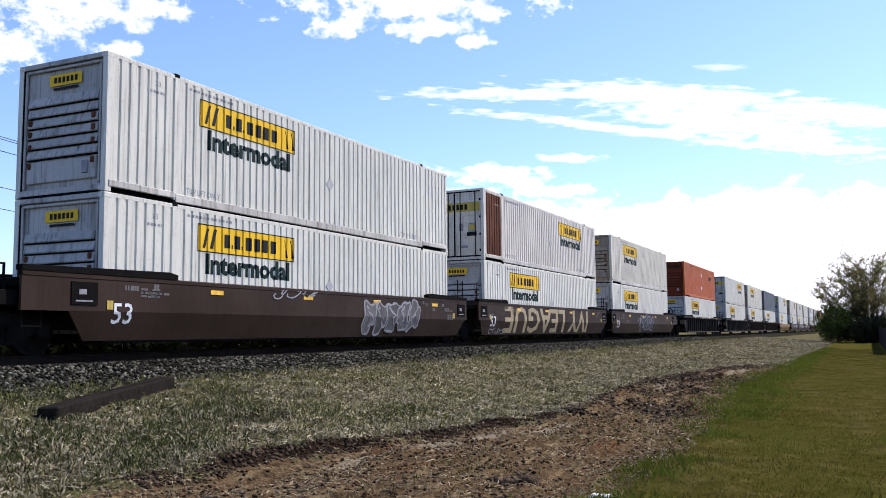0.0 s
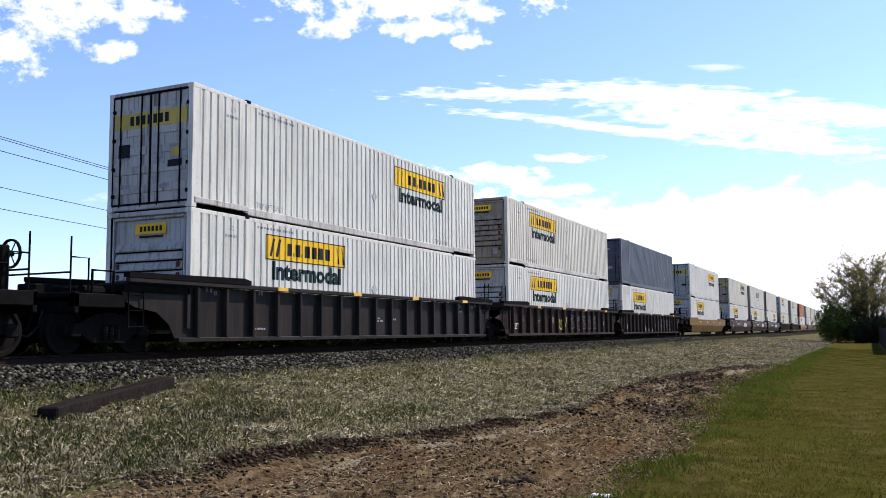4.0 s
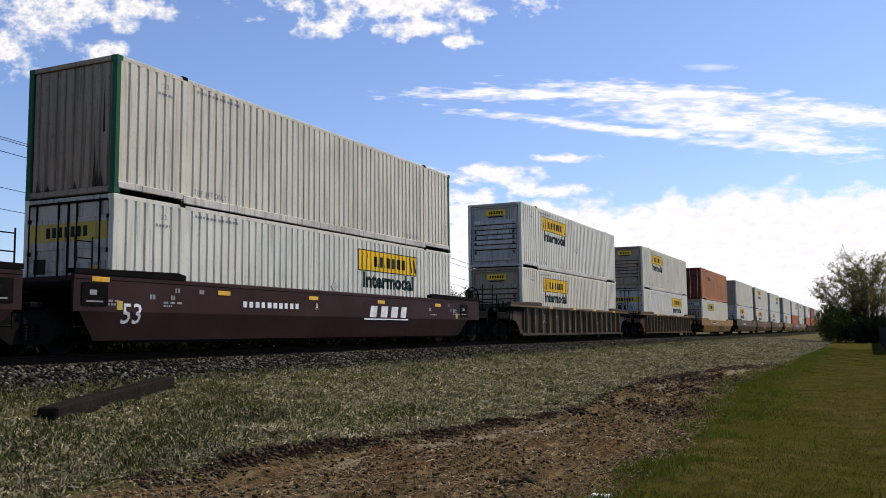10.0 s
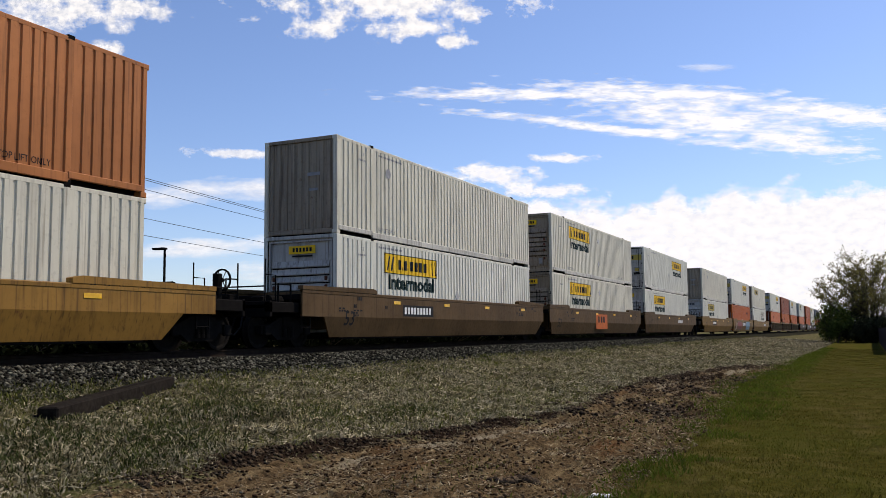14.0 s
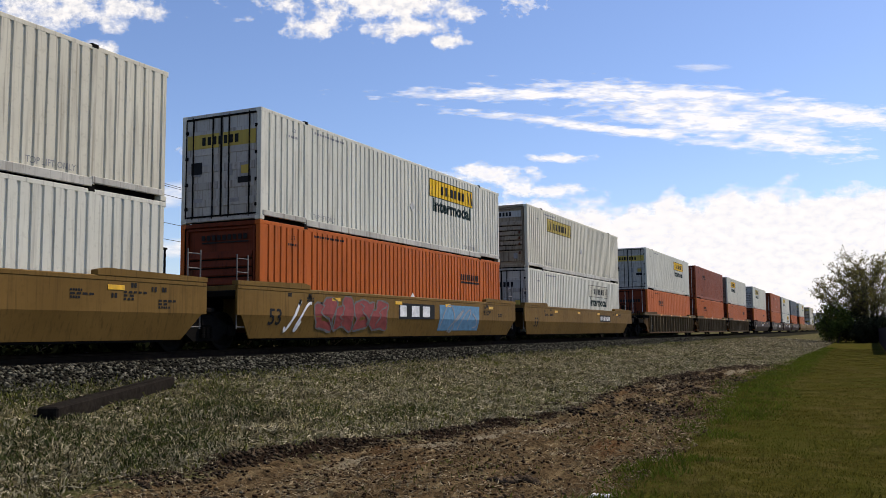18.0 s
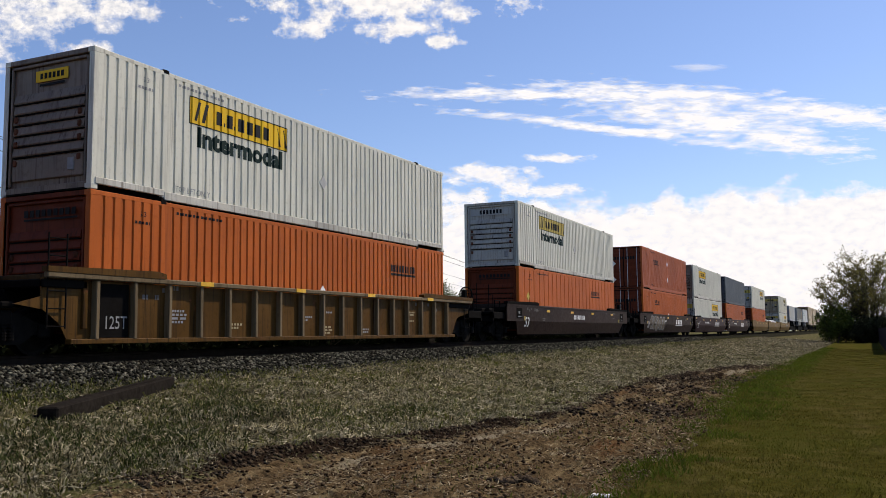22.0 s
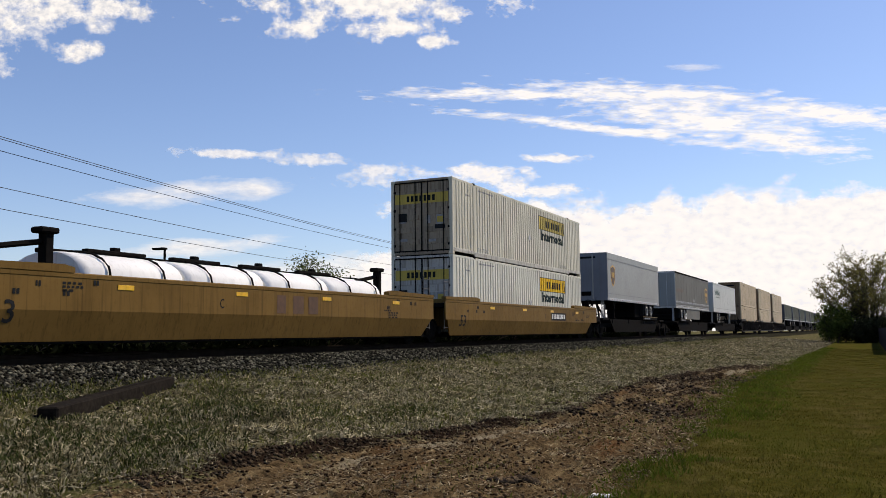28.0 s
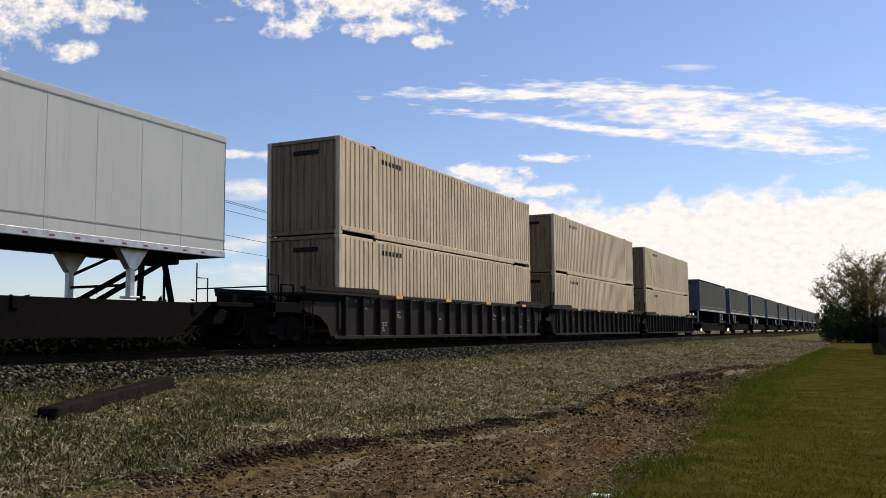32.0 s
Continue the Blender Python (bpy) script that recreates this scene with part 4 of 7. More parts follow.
def end_sign(box, kind, sign="sign"):
    if kind == "front":
        s = Shape().box(-0.42, 0.52, 0.052, 0.058, 2.36, 2.60)
        p = decal(box, "end_sign", s, M[sign], "small yellow company sign with dark bars")
        b = Shape()
        for i in range(6):
            b.box(-0.28 + i * 0.12, -0.28 + i * 0.12 + 0.075, 0.046, 0.051, 2.42, 2.54)
        decal(p, "sign_lettering", b, M["ink"])
        decal(box, "end_marking", Shape().box(-0.3, 0.42, 0.052, 0.058, 2.27, 2.32), M["ink"])
    elif kind == "band":
        s = Shape().box(-0.98, 0.98, 0.052, 0.058, 2.33, 2.62)
        p = decal(box, "end_sign", s, M[sign], "company sign band with dark bars")
        b = Shape()
        for i in range(7):
            b.box(-0.55 + i * 0.16, -0.55 + i * 0.16 + 0.10, 0.046, 0.051, 2.39, 2.57)
        decal(p, "sign_lettering", b, M["ink"])
    else:
        s = Shape()
        for a, b_ in ((-1.12, -0.06), (0.06, 1.12)):
            s.box(a, b_, 0.012, 0.018, 1.98, 2.36)
        p = decal(box, "end_sign", s, M[sign], "yellow company band across the doors with dark bars")
        b = Shape()
        for i in range(7):
            b.box(-0.62 + i * 0.18, -0.62 + i * 0.18 + 0.11, 0.006, 0.011, 2.06, 2.28)
        decal(p, "sign_lettering", b, M["ink"])
        marks = Shape()
        for x, z, w, h in ((-0.95, 1.25, 0.28, 0.34), (0.62, 1.15, 0.34, 0.36), (0.22, 1.2, 0.16, 0.3), (-0.9, 0.55, 0.3, 0.1), (0.3, 0.5, 0.3, 0.1)):
            marks.box(x, x + w, 0.014, 0.02, z, z + h)
        decal(box, "door_labels", marks, M["greymark"], "grimy labels on the doors")
        dark = Shape().box(-0.98, -0.62, 0.012, 0.016, 1.3, 1.62).box(0.56, 0.98, 0.010, 0.014, 0.98, 1.14)
        decal(box, "door_labels", dark, M["ink"], "blackened labels on the doors")
        decal(box, "door_plate", Shape().box(0.66, 0.92, 0.009, 0.013, 1.22, 1.44), M["oldsign"], "small yellow plate")


def small_marks(box, x_of=None, cuts=None, ink="greymark"):
    """Small lettering by the lifting posts, and number bars at the top corner."""
    x_of, cuts = x_of or rib_x, cuts or RIB_Y
    decal(box, "lettering", lettering("TOP LIFT ONLY", POST[0] + 0.35, 0.27, 0.13, 1.15, x_of, 0.0, cuts=cuts), M[ink])
    decal(box, "lettering", lettering("TOP LIFT ONLY", POST[1] - 1.55, 0.27, 0.13, 1.15, x_of, 0.0, cuts=cuts), M[ink])
    decal(box, "number_bars", bars(POST[0] + 0.4, POST[0] + 2.0, 2.66, 2.72, 12, x_of, cuts, seed=8), M[ink])
    decal(box, "number_bars", bars(1.2, 1.7, 2.34, 2.40, 5, x_of, cuts, seed=9), M[ink])
    decal(box, "lettering", lettering("53", 1.35, 2.50, 0.11, 0.17, x_of, 0.0, cuts=cuts), M[ink])


def placard(box, y, z, x_of, mat="chalk", size=0.2):
    s = Shape()
    s.v = [(WIDE + 0.016, y + a * size, z + b * size) for a, b in ((0, -1), (1, 0), (0, 1), (-1, 0))]
    s.v += [(x - 0.01, a, b) for x, a, b in s.v]
    s.f = [(0, 1, 2, 3), (7, 6, 5, 4), (0, 4, 5, 1), (1, 5, 6, 2), (2, 6, 7, 3), (3, 7, 4, 0)]
    return decal(box, "placard", s, M[mat], "diamond placard holder")


def end_placard(box, x, z, mat="chalk", size=0.19):
    s = Shape().prism([(x, z - size), (x + size, z), (x, z + size), (x - size, z)], 1, -0.012, 0.02)
    return decal(box, "placard", s, M[mat], "diamond placard holder")


NEAR, FAR = 2.80, LENGTH - 2.75 - 3.75


def build_container(kind):
    """One container of the given kind; its near end is the one that faces along -y."""
    if kind in ("J", "Jsoot", "Jcream", "Jold", "Jpale"):
        paint, sign = {"J": (M["white"], "sign"), "Jsoot": (M["white"], "sign"), "Jcream": (M["cream"], "sign"), "Jold": (M["cream"], "oldsign"), "Jpale": (M["white"], "oldsign")}[kind]
        box = thing("container", {"J": "white ribbed steel container with a yellow sign and dark lettering",
                                  "Jsoot": "white ribbed container with a soot-stained end and a yellow sign",
                                  "Jcream": "grimy off-white ribbed container with a yellow sign and dark lettering",
                                  "Jold": "stained off-white ribbed container with a faded yellow sign",
                                  "Jpale": "white ribbed container with a faded yellow sign and end band"}[kind], "container", "stacked containers")
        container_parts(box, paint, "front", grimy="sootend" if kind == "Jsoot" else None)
        haul_sign(box, NEAR, "front", sign, kind != "Jold")
        end_sign(box, "front" if kind in ("J", "Jsoot", "Jcream") else "band", sign if kind in ("J", "Jsoot", "Jcream") else "dingy")
        small_marks(box)
        for z in (2.2, 0.9) if kind == "Jcream" else (1.35,):
            placard(box, 8.3, z, rib_x, "dingy", 0.19)
        return box
    if kind in ("Jdoor", "Jdoorold", "Jdoorrust"):
        paint = M["white"] if kind == "Jdoor" else M["rustycream"] if kind == "Jdoorrust" else M["cream"]
        box = thing("container", {"Jdoor": "white ribbed container with grimy doors and a yellow sign",
                                  "Jdoorold": "off-white ribbed container with stained doors and a yellow sign",
                                  "Jdoorrust": "off-white ribbed container with a rusty bare bay and a yellow sign"}[kind], "container", "stacked containers")
        container_parts(box, paint, "doors")
        haul_sign(box, FAR, "doors", "oldsign" if kind == "Jdoorold" else "sign")
        end_sign(box, "doors", "oldsign")
        small_marks(box)
        placard(box, 8.3, 1.35, rib_x, "dingy", 0.17)
        if kind == "Jdoorrust":
            decal(box, "rusty_bay", skin(0.28, 1.86, 0.24, 2.76, rib_x, RIB_Y), M["rustpatch"], "bare rusted steel wall bay")
        return box
    if kind == "Jgrey":
        box = thing("container", "white ribbed container with a grey-bordered sign and grimy doors", "container", "stacked containers")
        container_parts(box, M["white"], "doors")
        haul_sign(box, FAR, "doors", "cream", True, "ink")
        end_sign(box, "doors", "dingy")
        small_marks(box)
        return box
    if kind in ("S", "Sone", "Sdoor", "Splate", "Splatefront", "Sredplain", "Sreddoor", "Sbrown"):
        side = "plates" if kind.startswith("Splate") else "ribs"
        x_of, cuts = (plate_x, PL_Y) if side == "plates" else (rib_x, RIB_Y)
        paint = {"Sredplain": M["darkrusset"], "Sreddoor": M["russet"], "Sbrown": M["rustorange"]}.get(kind, M["orange"])
        doors = kind in ("Sdoor", "Splate", "Sreddoor", "Sredplain", "Sbrown")
        box = thing("container", {"S": "bright orange ribbed container with dark lettering bars and white placards",
                                  "Sdoor": "orange ribbed container with doors and dark lettering bars",
                                  "Splate": "orange flat-panelled container with dark lettering bars",
                                  "Splatefront": "orange flat-panelled container with a striped placard",
                                  "Sone": "bright orange ribbed container with dark lettering bars near one end",
                                  "Sredplain": "dark red-orange ribbed container with grimy doors",
                                  "Sreddoor": "red-orange ribbed container with doors and white placards",
                                  "Sbrown": "weathered rust-orange ribbed container with grimy doors"}[kind], "container", "stacked containers")
        container_parts(box, paint, "doors" if doors else "front", side)
        ya = 3.55 if doors else LENGTH - 3.9
        if kind == "Splatefront":
            ya = 11.2
        p = decal(box, "name_lettering", bars(ya, ya + 1.7, 1.98, 2.2, 9, x_of, cuts, seed=5), M["ink"], "dark lettering bars")
        decal(p, "underline", skin(ya, ya + 1.7, 1.86, 1.93, lambda y: x_of(y) + 0.003, cuts), M["ink"])
        if kind not in ("Splate", "Splatefront", "Sbrown", "Sredplain"):
            for z in ((2.15, 0.95) if kind in ("S", "Sreddoor") else (1.15,)):
                placard(box, 8.3, z, x_of)
        if kind == "Splatefront":
            placard(box, 1.12, 1.6, x_of, "oldsign", 0.2)
        if kind in ("S", "Sone", "Splatefront"):
            b = Shape()
            for i in range(9):
                b.box(-0.62 + i * 0.17, -0.62 + i * 0.17 + 0.11, 0.045, 0.05, 2.44, 2.58)
            b.box(-0.62, 0.9, 0.045, 0.05, 2.36, 2.40)
            decal(box, "end_bars", b, M["ink"])
        else:
            b = Shape()
            for i in range(9):
                b.box(-0.8 + i * 0.18, -0.8 + i * 0.18 + 0.12, 0.008, 0.013, 2.02, 2.22)
            decal(box, "end_bars", b, M["ink"])
        if kind in ("S", "Sreddoor"):
            for z in (0.65, 1.75):
                end_placard(box, -0.72, z)
        small_marks(box, x_of, cuts, "ink")
        return box
    if kind == "slate":
        box = thing("container", "slate-grey ribbed container with dark doors", "container", "stacked containers")
        container_parts(box, M["slate"], "doors")
        decal(box, "door_plate", Shape().box(0.05, 0.32, 0.006, 0.011, 0.95, 1.15), M["orange"], "small orange door label")
        decal(box, "door_labels", Shape().box(0.36, 0.72, 0.006, 0.011, 1.0, 1.18).box(0.2, 0.6, 0.006, 0.011, 2.2, 2.3), M["greymark"])
        placard(box, 12.9, 0.95, rib_x, "greymark", 0.1)
        return box
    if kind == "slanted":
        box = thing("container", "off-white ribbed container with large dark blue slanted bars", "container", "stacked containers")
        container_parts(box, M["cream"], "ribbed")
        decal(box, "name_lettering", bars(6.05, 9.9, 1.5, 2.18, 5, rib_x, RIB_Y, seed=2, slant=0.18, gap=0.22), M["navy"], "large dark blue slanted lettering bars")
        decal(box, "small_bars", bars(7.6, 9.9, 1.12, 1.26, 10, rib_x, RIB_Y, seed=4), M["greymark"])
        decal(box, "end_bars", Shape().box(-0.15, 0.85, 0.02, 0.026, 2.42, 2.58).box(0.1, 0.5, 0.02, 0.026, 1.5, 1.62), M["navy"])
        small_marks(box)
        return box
    if kind == "greenpost":
        box = thing("container", "off-white ribbed container with dark green corner posts", "container", "stacked containers")
        container_parts(box, M["cream"], "ribbed", posts=M["green"])
        stain = Shape()
        for x, w, z0, z1 in ((0.66, 0.07, 0.16, 1.05), (0.75, 0.05, 0.16, 0.72), (0.83, 0.09, 0.16, 0.5), (-1.0, 0.06, 0.16, 0.42), (-0.72, 0.1, 0.16, 0.3), (0.1, 0.08, 0.16, 0.34), (0.92, 0.04, 1.3, 2.4)):
            stain.prism([(x, z0), (x + w * 1.5, z0), (x + w, z0 + (z1 - z0) * 0.5), (x + w * 0.7, z1)], 1, 0.020, 0.027)
        decal(box, "rust_stain", stain, M["brown"], "streaks of rust down the end")
        small_marks(box)
        decal(box, "rail_marks", bars(0.6, 15.8, 0.09, 0.16, 34, lambda y: WIDE + 0.002, [], seed=6, gap=0.6), M["steel"])
        return box
    if kind in ("plainwhite", "plaincream"):
        box = thing("container", "plain off-white ribbed container with a ribbed end" if kind == "plainwhite" else "plain beige-white ribbed container with a stained ribbed end", "container", "stacked containers")
        container_parts(box, M["cream"], "ribbed")
        small_marks(box)
        decal(box, "end_bars", Shape().box(0.25, 0.7, 0.02, 0.026, 1.75, 1.85).box(0.3, 0.62, 0.02, 0.026, 1.3, 1.38), M["greymark"])
        s = Shape().lathe([(0, 0.0), (0, 0.16)], (rib_x(3.05) + 0.01, 3.05, 2.2), 0, 14)
        decal(box, "round_mark", s, M["greymark"], "round grey mark")
        return box
    if kind == "tan":
        box = thing("container", "dusty tan ribbed container with a rust-streaked end", "container", "stacked containers")
        container_parts(box, M["tan"], "ribbed")
        decal(box, "end_bars", Shape().box(-0.35, 0.55, 0.02, 0.026, 2.42, 2.56), M["ink"])
        decal(box, "number_bars", bars(2.5, 3.9, 2.45, 2.6, 6, rib_x, RIB_Y, seed=11), M["ink"])
        return box


FIRST = {}


def stack(kind, place, base):
    """A container of that kind at its place along the train."""
    if kind not in FIRST:
        box = FIRST[kind] = build_container(kind)
    else:
        box = copy_thing(FIRST[kind], Matrix.Identity(4))
    MOVERS.append((box, place, base))
    return box


# ---- well cars ----
def truck(car, y, paint=None):
    """A two-axle truck under the car."""
    key = "truck"
    frame_me = shared((key, "frame"), lambda: truck_frame())
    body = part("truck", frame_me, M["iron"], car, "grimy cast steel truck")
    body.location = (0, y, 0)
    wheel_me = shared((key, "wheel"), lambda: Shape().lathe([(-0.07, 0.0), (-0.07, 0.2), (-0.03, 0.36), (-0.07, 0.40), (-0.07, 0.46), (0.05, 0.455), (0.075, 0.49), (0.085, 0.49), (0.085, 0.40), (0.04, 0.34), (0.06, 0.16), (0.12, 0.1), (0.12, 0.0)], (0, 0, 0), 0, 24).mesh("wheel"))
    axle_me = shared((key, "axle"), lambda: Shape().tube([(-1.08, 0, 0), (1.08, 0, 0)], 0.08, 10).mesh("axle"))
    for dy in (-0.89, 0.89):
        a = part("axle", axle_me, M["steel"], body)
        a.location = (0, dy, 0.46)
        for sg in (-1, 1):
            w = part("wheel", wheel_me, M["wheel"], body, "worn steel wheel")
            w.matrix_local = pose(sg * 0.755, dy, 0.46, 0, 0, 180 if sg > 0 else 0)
    return body


def truck_frame():
    s = Shape()
    for sg in (-1, 1):
        x0, x1 = (0.90, 1.06) if sg > 0 else (-1.06, -0.90)
        out = [(-1.10, 0.38), (-1.10, 0.58), (-0.75, 0.62), (-0.35, 0.80), (0.35, 0.80), (0.75, 0.62), (1.10, 0.58), (1.10, 0.38), (0.70, 0.40), (0.42, 0.22), (-0.42, 0.22), (-0.70, 0.40)]
        s.prism(out, 0, x0, x1)
        for dy in (-0.89, 0.89):
            s.cbox(min(sg * 1.02, sg * 1.14), max(sg * 1.02, sg * 1.14), dy - 0.13, dy + 0.13, 0.34, 0.6, 0.03)
        for k in (-0.16, 0.0, 0.16):
            for i in range(5):
                s.lathe([(0, 0.0), (0, 0.065), (0.035, 0.065), (0.035, 0.0)], (sg * 1.1, k, 0.30 + i * 0.055), 2, 8)
    s.cbox(-1.1, 1.1, -0.2, 0.2, 0.56, 0.84, 0.03)
    return s.mesh("truck")


SILL = 1.53


def well_side(style, lo_end, hi_end, top):
    """The side plate with its folded lower half; lo_end and hi_end are where the plate ends."""
    s = Shape()
    b0, b1 = (-0.50, 16.65)
    if style == "smooth":
        for sg in (1, -1):
            ys = [(lo_end, 0.84), (b0 - 0.5, 0.84), (b0, 0.27), (b1, 0.27), (b1 + 0.5, 0.84), (hi_end, 0.84)]
            rings = []
            for y, zb in ys:
                k = (zb - 0.27) / 0.57
                xb = SILL - 0.16 * (1 - k)
                rings.append([(sg * SILL, y, top), (sg * SILL, y, 0.845), (sg * xb, y, zb), (sg * (xb - 0.03), y, zb), (sg * (SILL - 0.06), y, 0.845), (sg * (SILL - 0.06), y, top)])
            k0 = len(s.v)
            for r in rings:
                s.v += r
            for i in range(len(rings) - 1):
                for j in range(6):
                    p, q2 = k0 + i * 6 + j, k0 + i * 6 + (j + 1) % 6
                    s.f.append((p, q2, q2 + 6, p + 6))
            s.f += [tuple(range(k0, k0 + 6)), tuple(range(k0 + 6 * (len(rings) - 1), k0 + 6 * len(rings)))]
    return s


def build_well(paint, style, near, far, top=1.55):
    """A container well. near, far: 'joint' (shared truck) or 'coupler'."""
    names = {"goldbrown": "golden-brown", "yellow": "yellow-painted", "brown": "rusty brown", "darkbrown": "dark brown", "black": "grimy black", "maroon": "maroon", "ochre": "grimy yellow-brown", "greywell": "dark grey", "umber": "weathered dark brown", "amber": "rust-streaked amber"}
    car = thing("well_car", f"{names[paint]} steel container well car with {'ribbed' if style == 'ribbed' else 'smooth folded'} sides", "railway wagon", "well cars")
    pm = M[paint]
    lo = -2.05 if near == "coupler" else -1.15
    hi = 18.2 if far == "coupler" else 17.3
    key = (paint, style, lo, hi, top)
    if style == "smooth":
        for sg in (1, -1):
            def one(sg=sg):
                w = well_side(style, lo, hi, top)
                half = len(w.v) // 2
                s = Shape()
                k = 0 if sg > 0 else half
                s.v = w.v[k:k + half]
                s.f = [tuple(i - k for i in f) for f in w.f if k <= f[0] < k + half]
                return s.mesh("side_plate")
            part("side_plate", shared((key, "side", sg), one), pm, car)
    else:
        for sg in (1, -1):
            def one(sg=sg):
                x0, x1 = sorted((sg * (SILL - 0.19), sg * (SILL - 0.16)))
                s = Shape().box(x0, x1, -0.50, 16.65, 0.24, top - 0.1)
                s.prism([(-0.50, 0.24), (-0.50, top - 0.1), (lo, top - 0.1), (lo, 1.10), (-1.72, 0.95), (-1.1, 0.86), (-0.72, 0.60)], 0, x0, x1)
                s.prism([(16.65, 0.24), (16.65, top - 0.1), (hi, top - 0.1), (hi, 1.10), (17.3, 0.95), (17.1, 0.86), (16.9, 0.60)], 0, x0, x1)
                return s.mesh("side_plate")
            part("side_plate", shared((key, "side", sg), one), pm, car)
            x0, x1 = sorted((sg * (SILL - 0.17), sg * (SILL - 0.02)))
            rib = shared((key, "rib", sg), lambda: Shape().cbox(x0, x1, -0.05, 0.05, 0.30, top - 0.1, 0.015).mesh("side_rib"))
            for i in range(17):
                r = part("side_rib", rib, M["railtan"] if paint in ("ochre", "umber") else pm, car)
                r.location = (0, 0.08 + i * 1.0, 0)
            part("bottom_chord", shared((key, "chord", sg), lambda: Shape().cbox(*sorted((sg * (SILL - 0.20), sg * (SILL - 0.03))), -0.55, 16.7, 0.21, 0.31).mesh("bottom_chord")), pm, car)
    for sg in (1, -1):
        x0, x1 = sorted((sg * (SILL - 0.11), sg * (SILL + 0.01)))
        part("top_chord", shared((key, "top", sg), lambda: Shape().cbox(x0, x1, lo, hi, top - 0.10, top + 0.01, 0.02).mesh("top_chord")), M["railtan"] if paint in ("ochre", "umber") else pm, car)
        for a, b in ((lo, 1.9), (14.1, hi)):
            def cap(sg=sg, a=a, b=b):
                x0, x1 = sorted((sg * (SILL - 0.16), sg * (SILL + 0.02)))
                inner = b if a < 5 else a
                outer = a if a < 5 else b
                d = 1 if a < 5 else -1
                return Shape().prism([(outer, top + 0.01), (outer, top + 0.11), (inner - d * 0.25, top + 0.16), (inner, top + 0.11), (inner, top + 0.01)], 0, x0, x1).mesh("end_cap")
            part("end_cap", shared((key, "cap", sg, a), cap), M["steel"] if paint in ("brown", "maroon", "darkbrown", "black") else pm, car)
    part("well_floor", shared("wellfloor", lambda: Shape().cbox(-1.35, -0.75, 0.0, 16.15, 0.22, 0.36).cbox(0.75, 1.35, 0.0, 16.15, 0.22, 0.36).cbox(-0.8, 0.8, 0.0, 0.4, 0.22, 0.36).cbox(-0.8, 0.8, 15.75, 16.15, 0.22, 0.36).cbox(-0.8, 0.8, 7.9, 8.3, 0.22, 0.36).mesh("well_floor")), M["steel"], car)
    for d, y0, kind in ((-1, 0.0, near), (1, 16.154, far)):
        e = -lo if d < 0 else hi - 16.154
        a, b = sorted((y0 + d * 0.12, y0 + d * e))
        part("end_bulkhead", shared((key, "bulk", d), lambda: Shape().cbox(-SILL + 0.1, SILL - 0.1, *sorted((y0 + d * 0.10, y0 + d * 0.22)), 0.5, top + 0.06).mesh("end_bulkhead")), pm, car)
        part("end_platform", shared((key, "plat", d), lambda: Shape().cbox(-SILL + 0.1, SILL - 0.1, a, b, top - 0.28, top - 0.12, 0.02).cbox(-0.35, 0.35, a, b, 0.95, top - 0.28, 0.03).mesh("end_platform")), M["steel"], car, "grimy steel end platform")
        yl = y0 + d * (e - 0.10)
        for sg in (-1, 1):
            grips = Shape()
            for dy in (0.0, 0.42):
                grips.tube([(sg * 1.42, yl - d * dy, 0.5), (sg * 1.42, yl - d * dy, top + (0.75 if kind == "joint" else -0.1))], 0.018, 5)
            for i in range(6 if kind == "joint" else 3):
                z = 0.55 + i * 0.33
                grips.tube([(sg * 1.42, yl, z), (sg * 1.42, yl - d * 0.42, z)], 0.014, 5)
            part("ladder", shared((key, "grips", d, kind, sg), lambda: grips.mesh("ladder")), M["dimmark"] if kind == "joint" and paint == "yellow" else M["steel"], car, "steel end ladder")
        if kind == "coupler":
            ye = y0 + d * 3.30
            deck = Shape().cbox(-1.35, 1.35, *sorted((y0 + d * e, ye)), 1.02, 1.14, 0.02)
            deck.cbox(-0.3, 0.3, *sorted((y0 + d * 0.3, ye)), 0.72, 1.03, 0.03)
            deck.cbox(-1.40, 1.40, *sorted((ye - d * 0.12, ye)), 0.80, 1.22, 0.02)
            for sg in (-1, 1):
                deck.cbox(*sorted((sg * 1.22, sg * 1.40)), *sorted((y0 + d * 2.0, ye)), 0.92, 1.2, 0.02)
            part("deck", shared((key, "deck", d), lambda: deck.mesh("deck")), M["steel"], car, "grimy steel coupler deck")
            cp = Shape().cbox(-0.11, 0.11, *sorted((ye, y0 + d * 3.62)), 0.72, 0.98, 0.04)
            cp.cbox(-0.17, 0.15, *sorted((y0 + d * 3.55, y0 + d * 3.76)), 0.68, 1.0, 0.05)
            cp.tube([(0.3, ye, 0.8), (0.35, ye + d * 0.2, 0.5), (0.2, ye + d * 0.4, 0.42)], 0.03)
            part("coupler", shared((key, "coupler", d), lambda: cp.mesh("coupler")), M["steel"], car)
            rail = Shape()
            for x in (-1.15, 1.2):
                rail.tube([(x, ye - d * 0.06, 1.1), (x, ye - d * 0.06, top + 0.75)], 0.02, 5)
                rail.tube([(x, ye - d * 0.5, 1.1), (x, ye - d * 0.5, top + 0.35), (x, ye - d * 0.06, top + 0.35)], 0.02, 5)
            rail.tube([(-1.15, ye - d * 0.06, top + 0.05), (1.2, ye - d * 0.06, top + 0.05)], 0.02, 5)
            part("handrail", shared((key, "rail", d), lambda: rail.mesh("handrail")), M["steel"], car, "thin steel handrail")
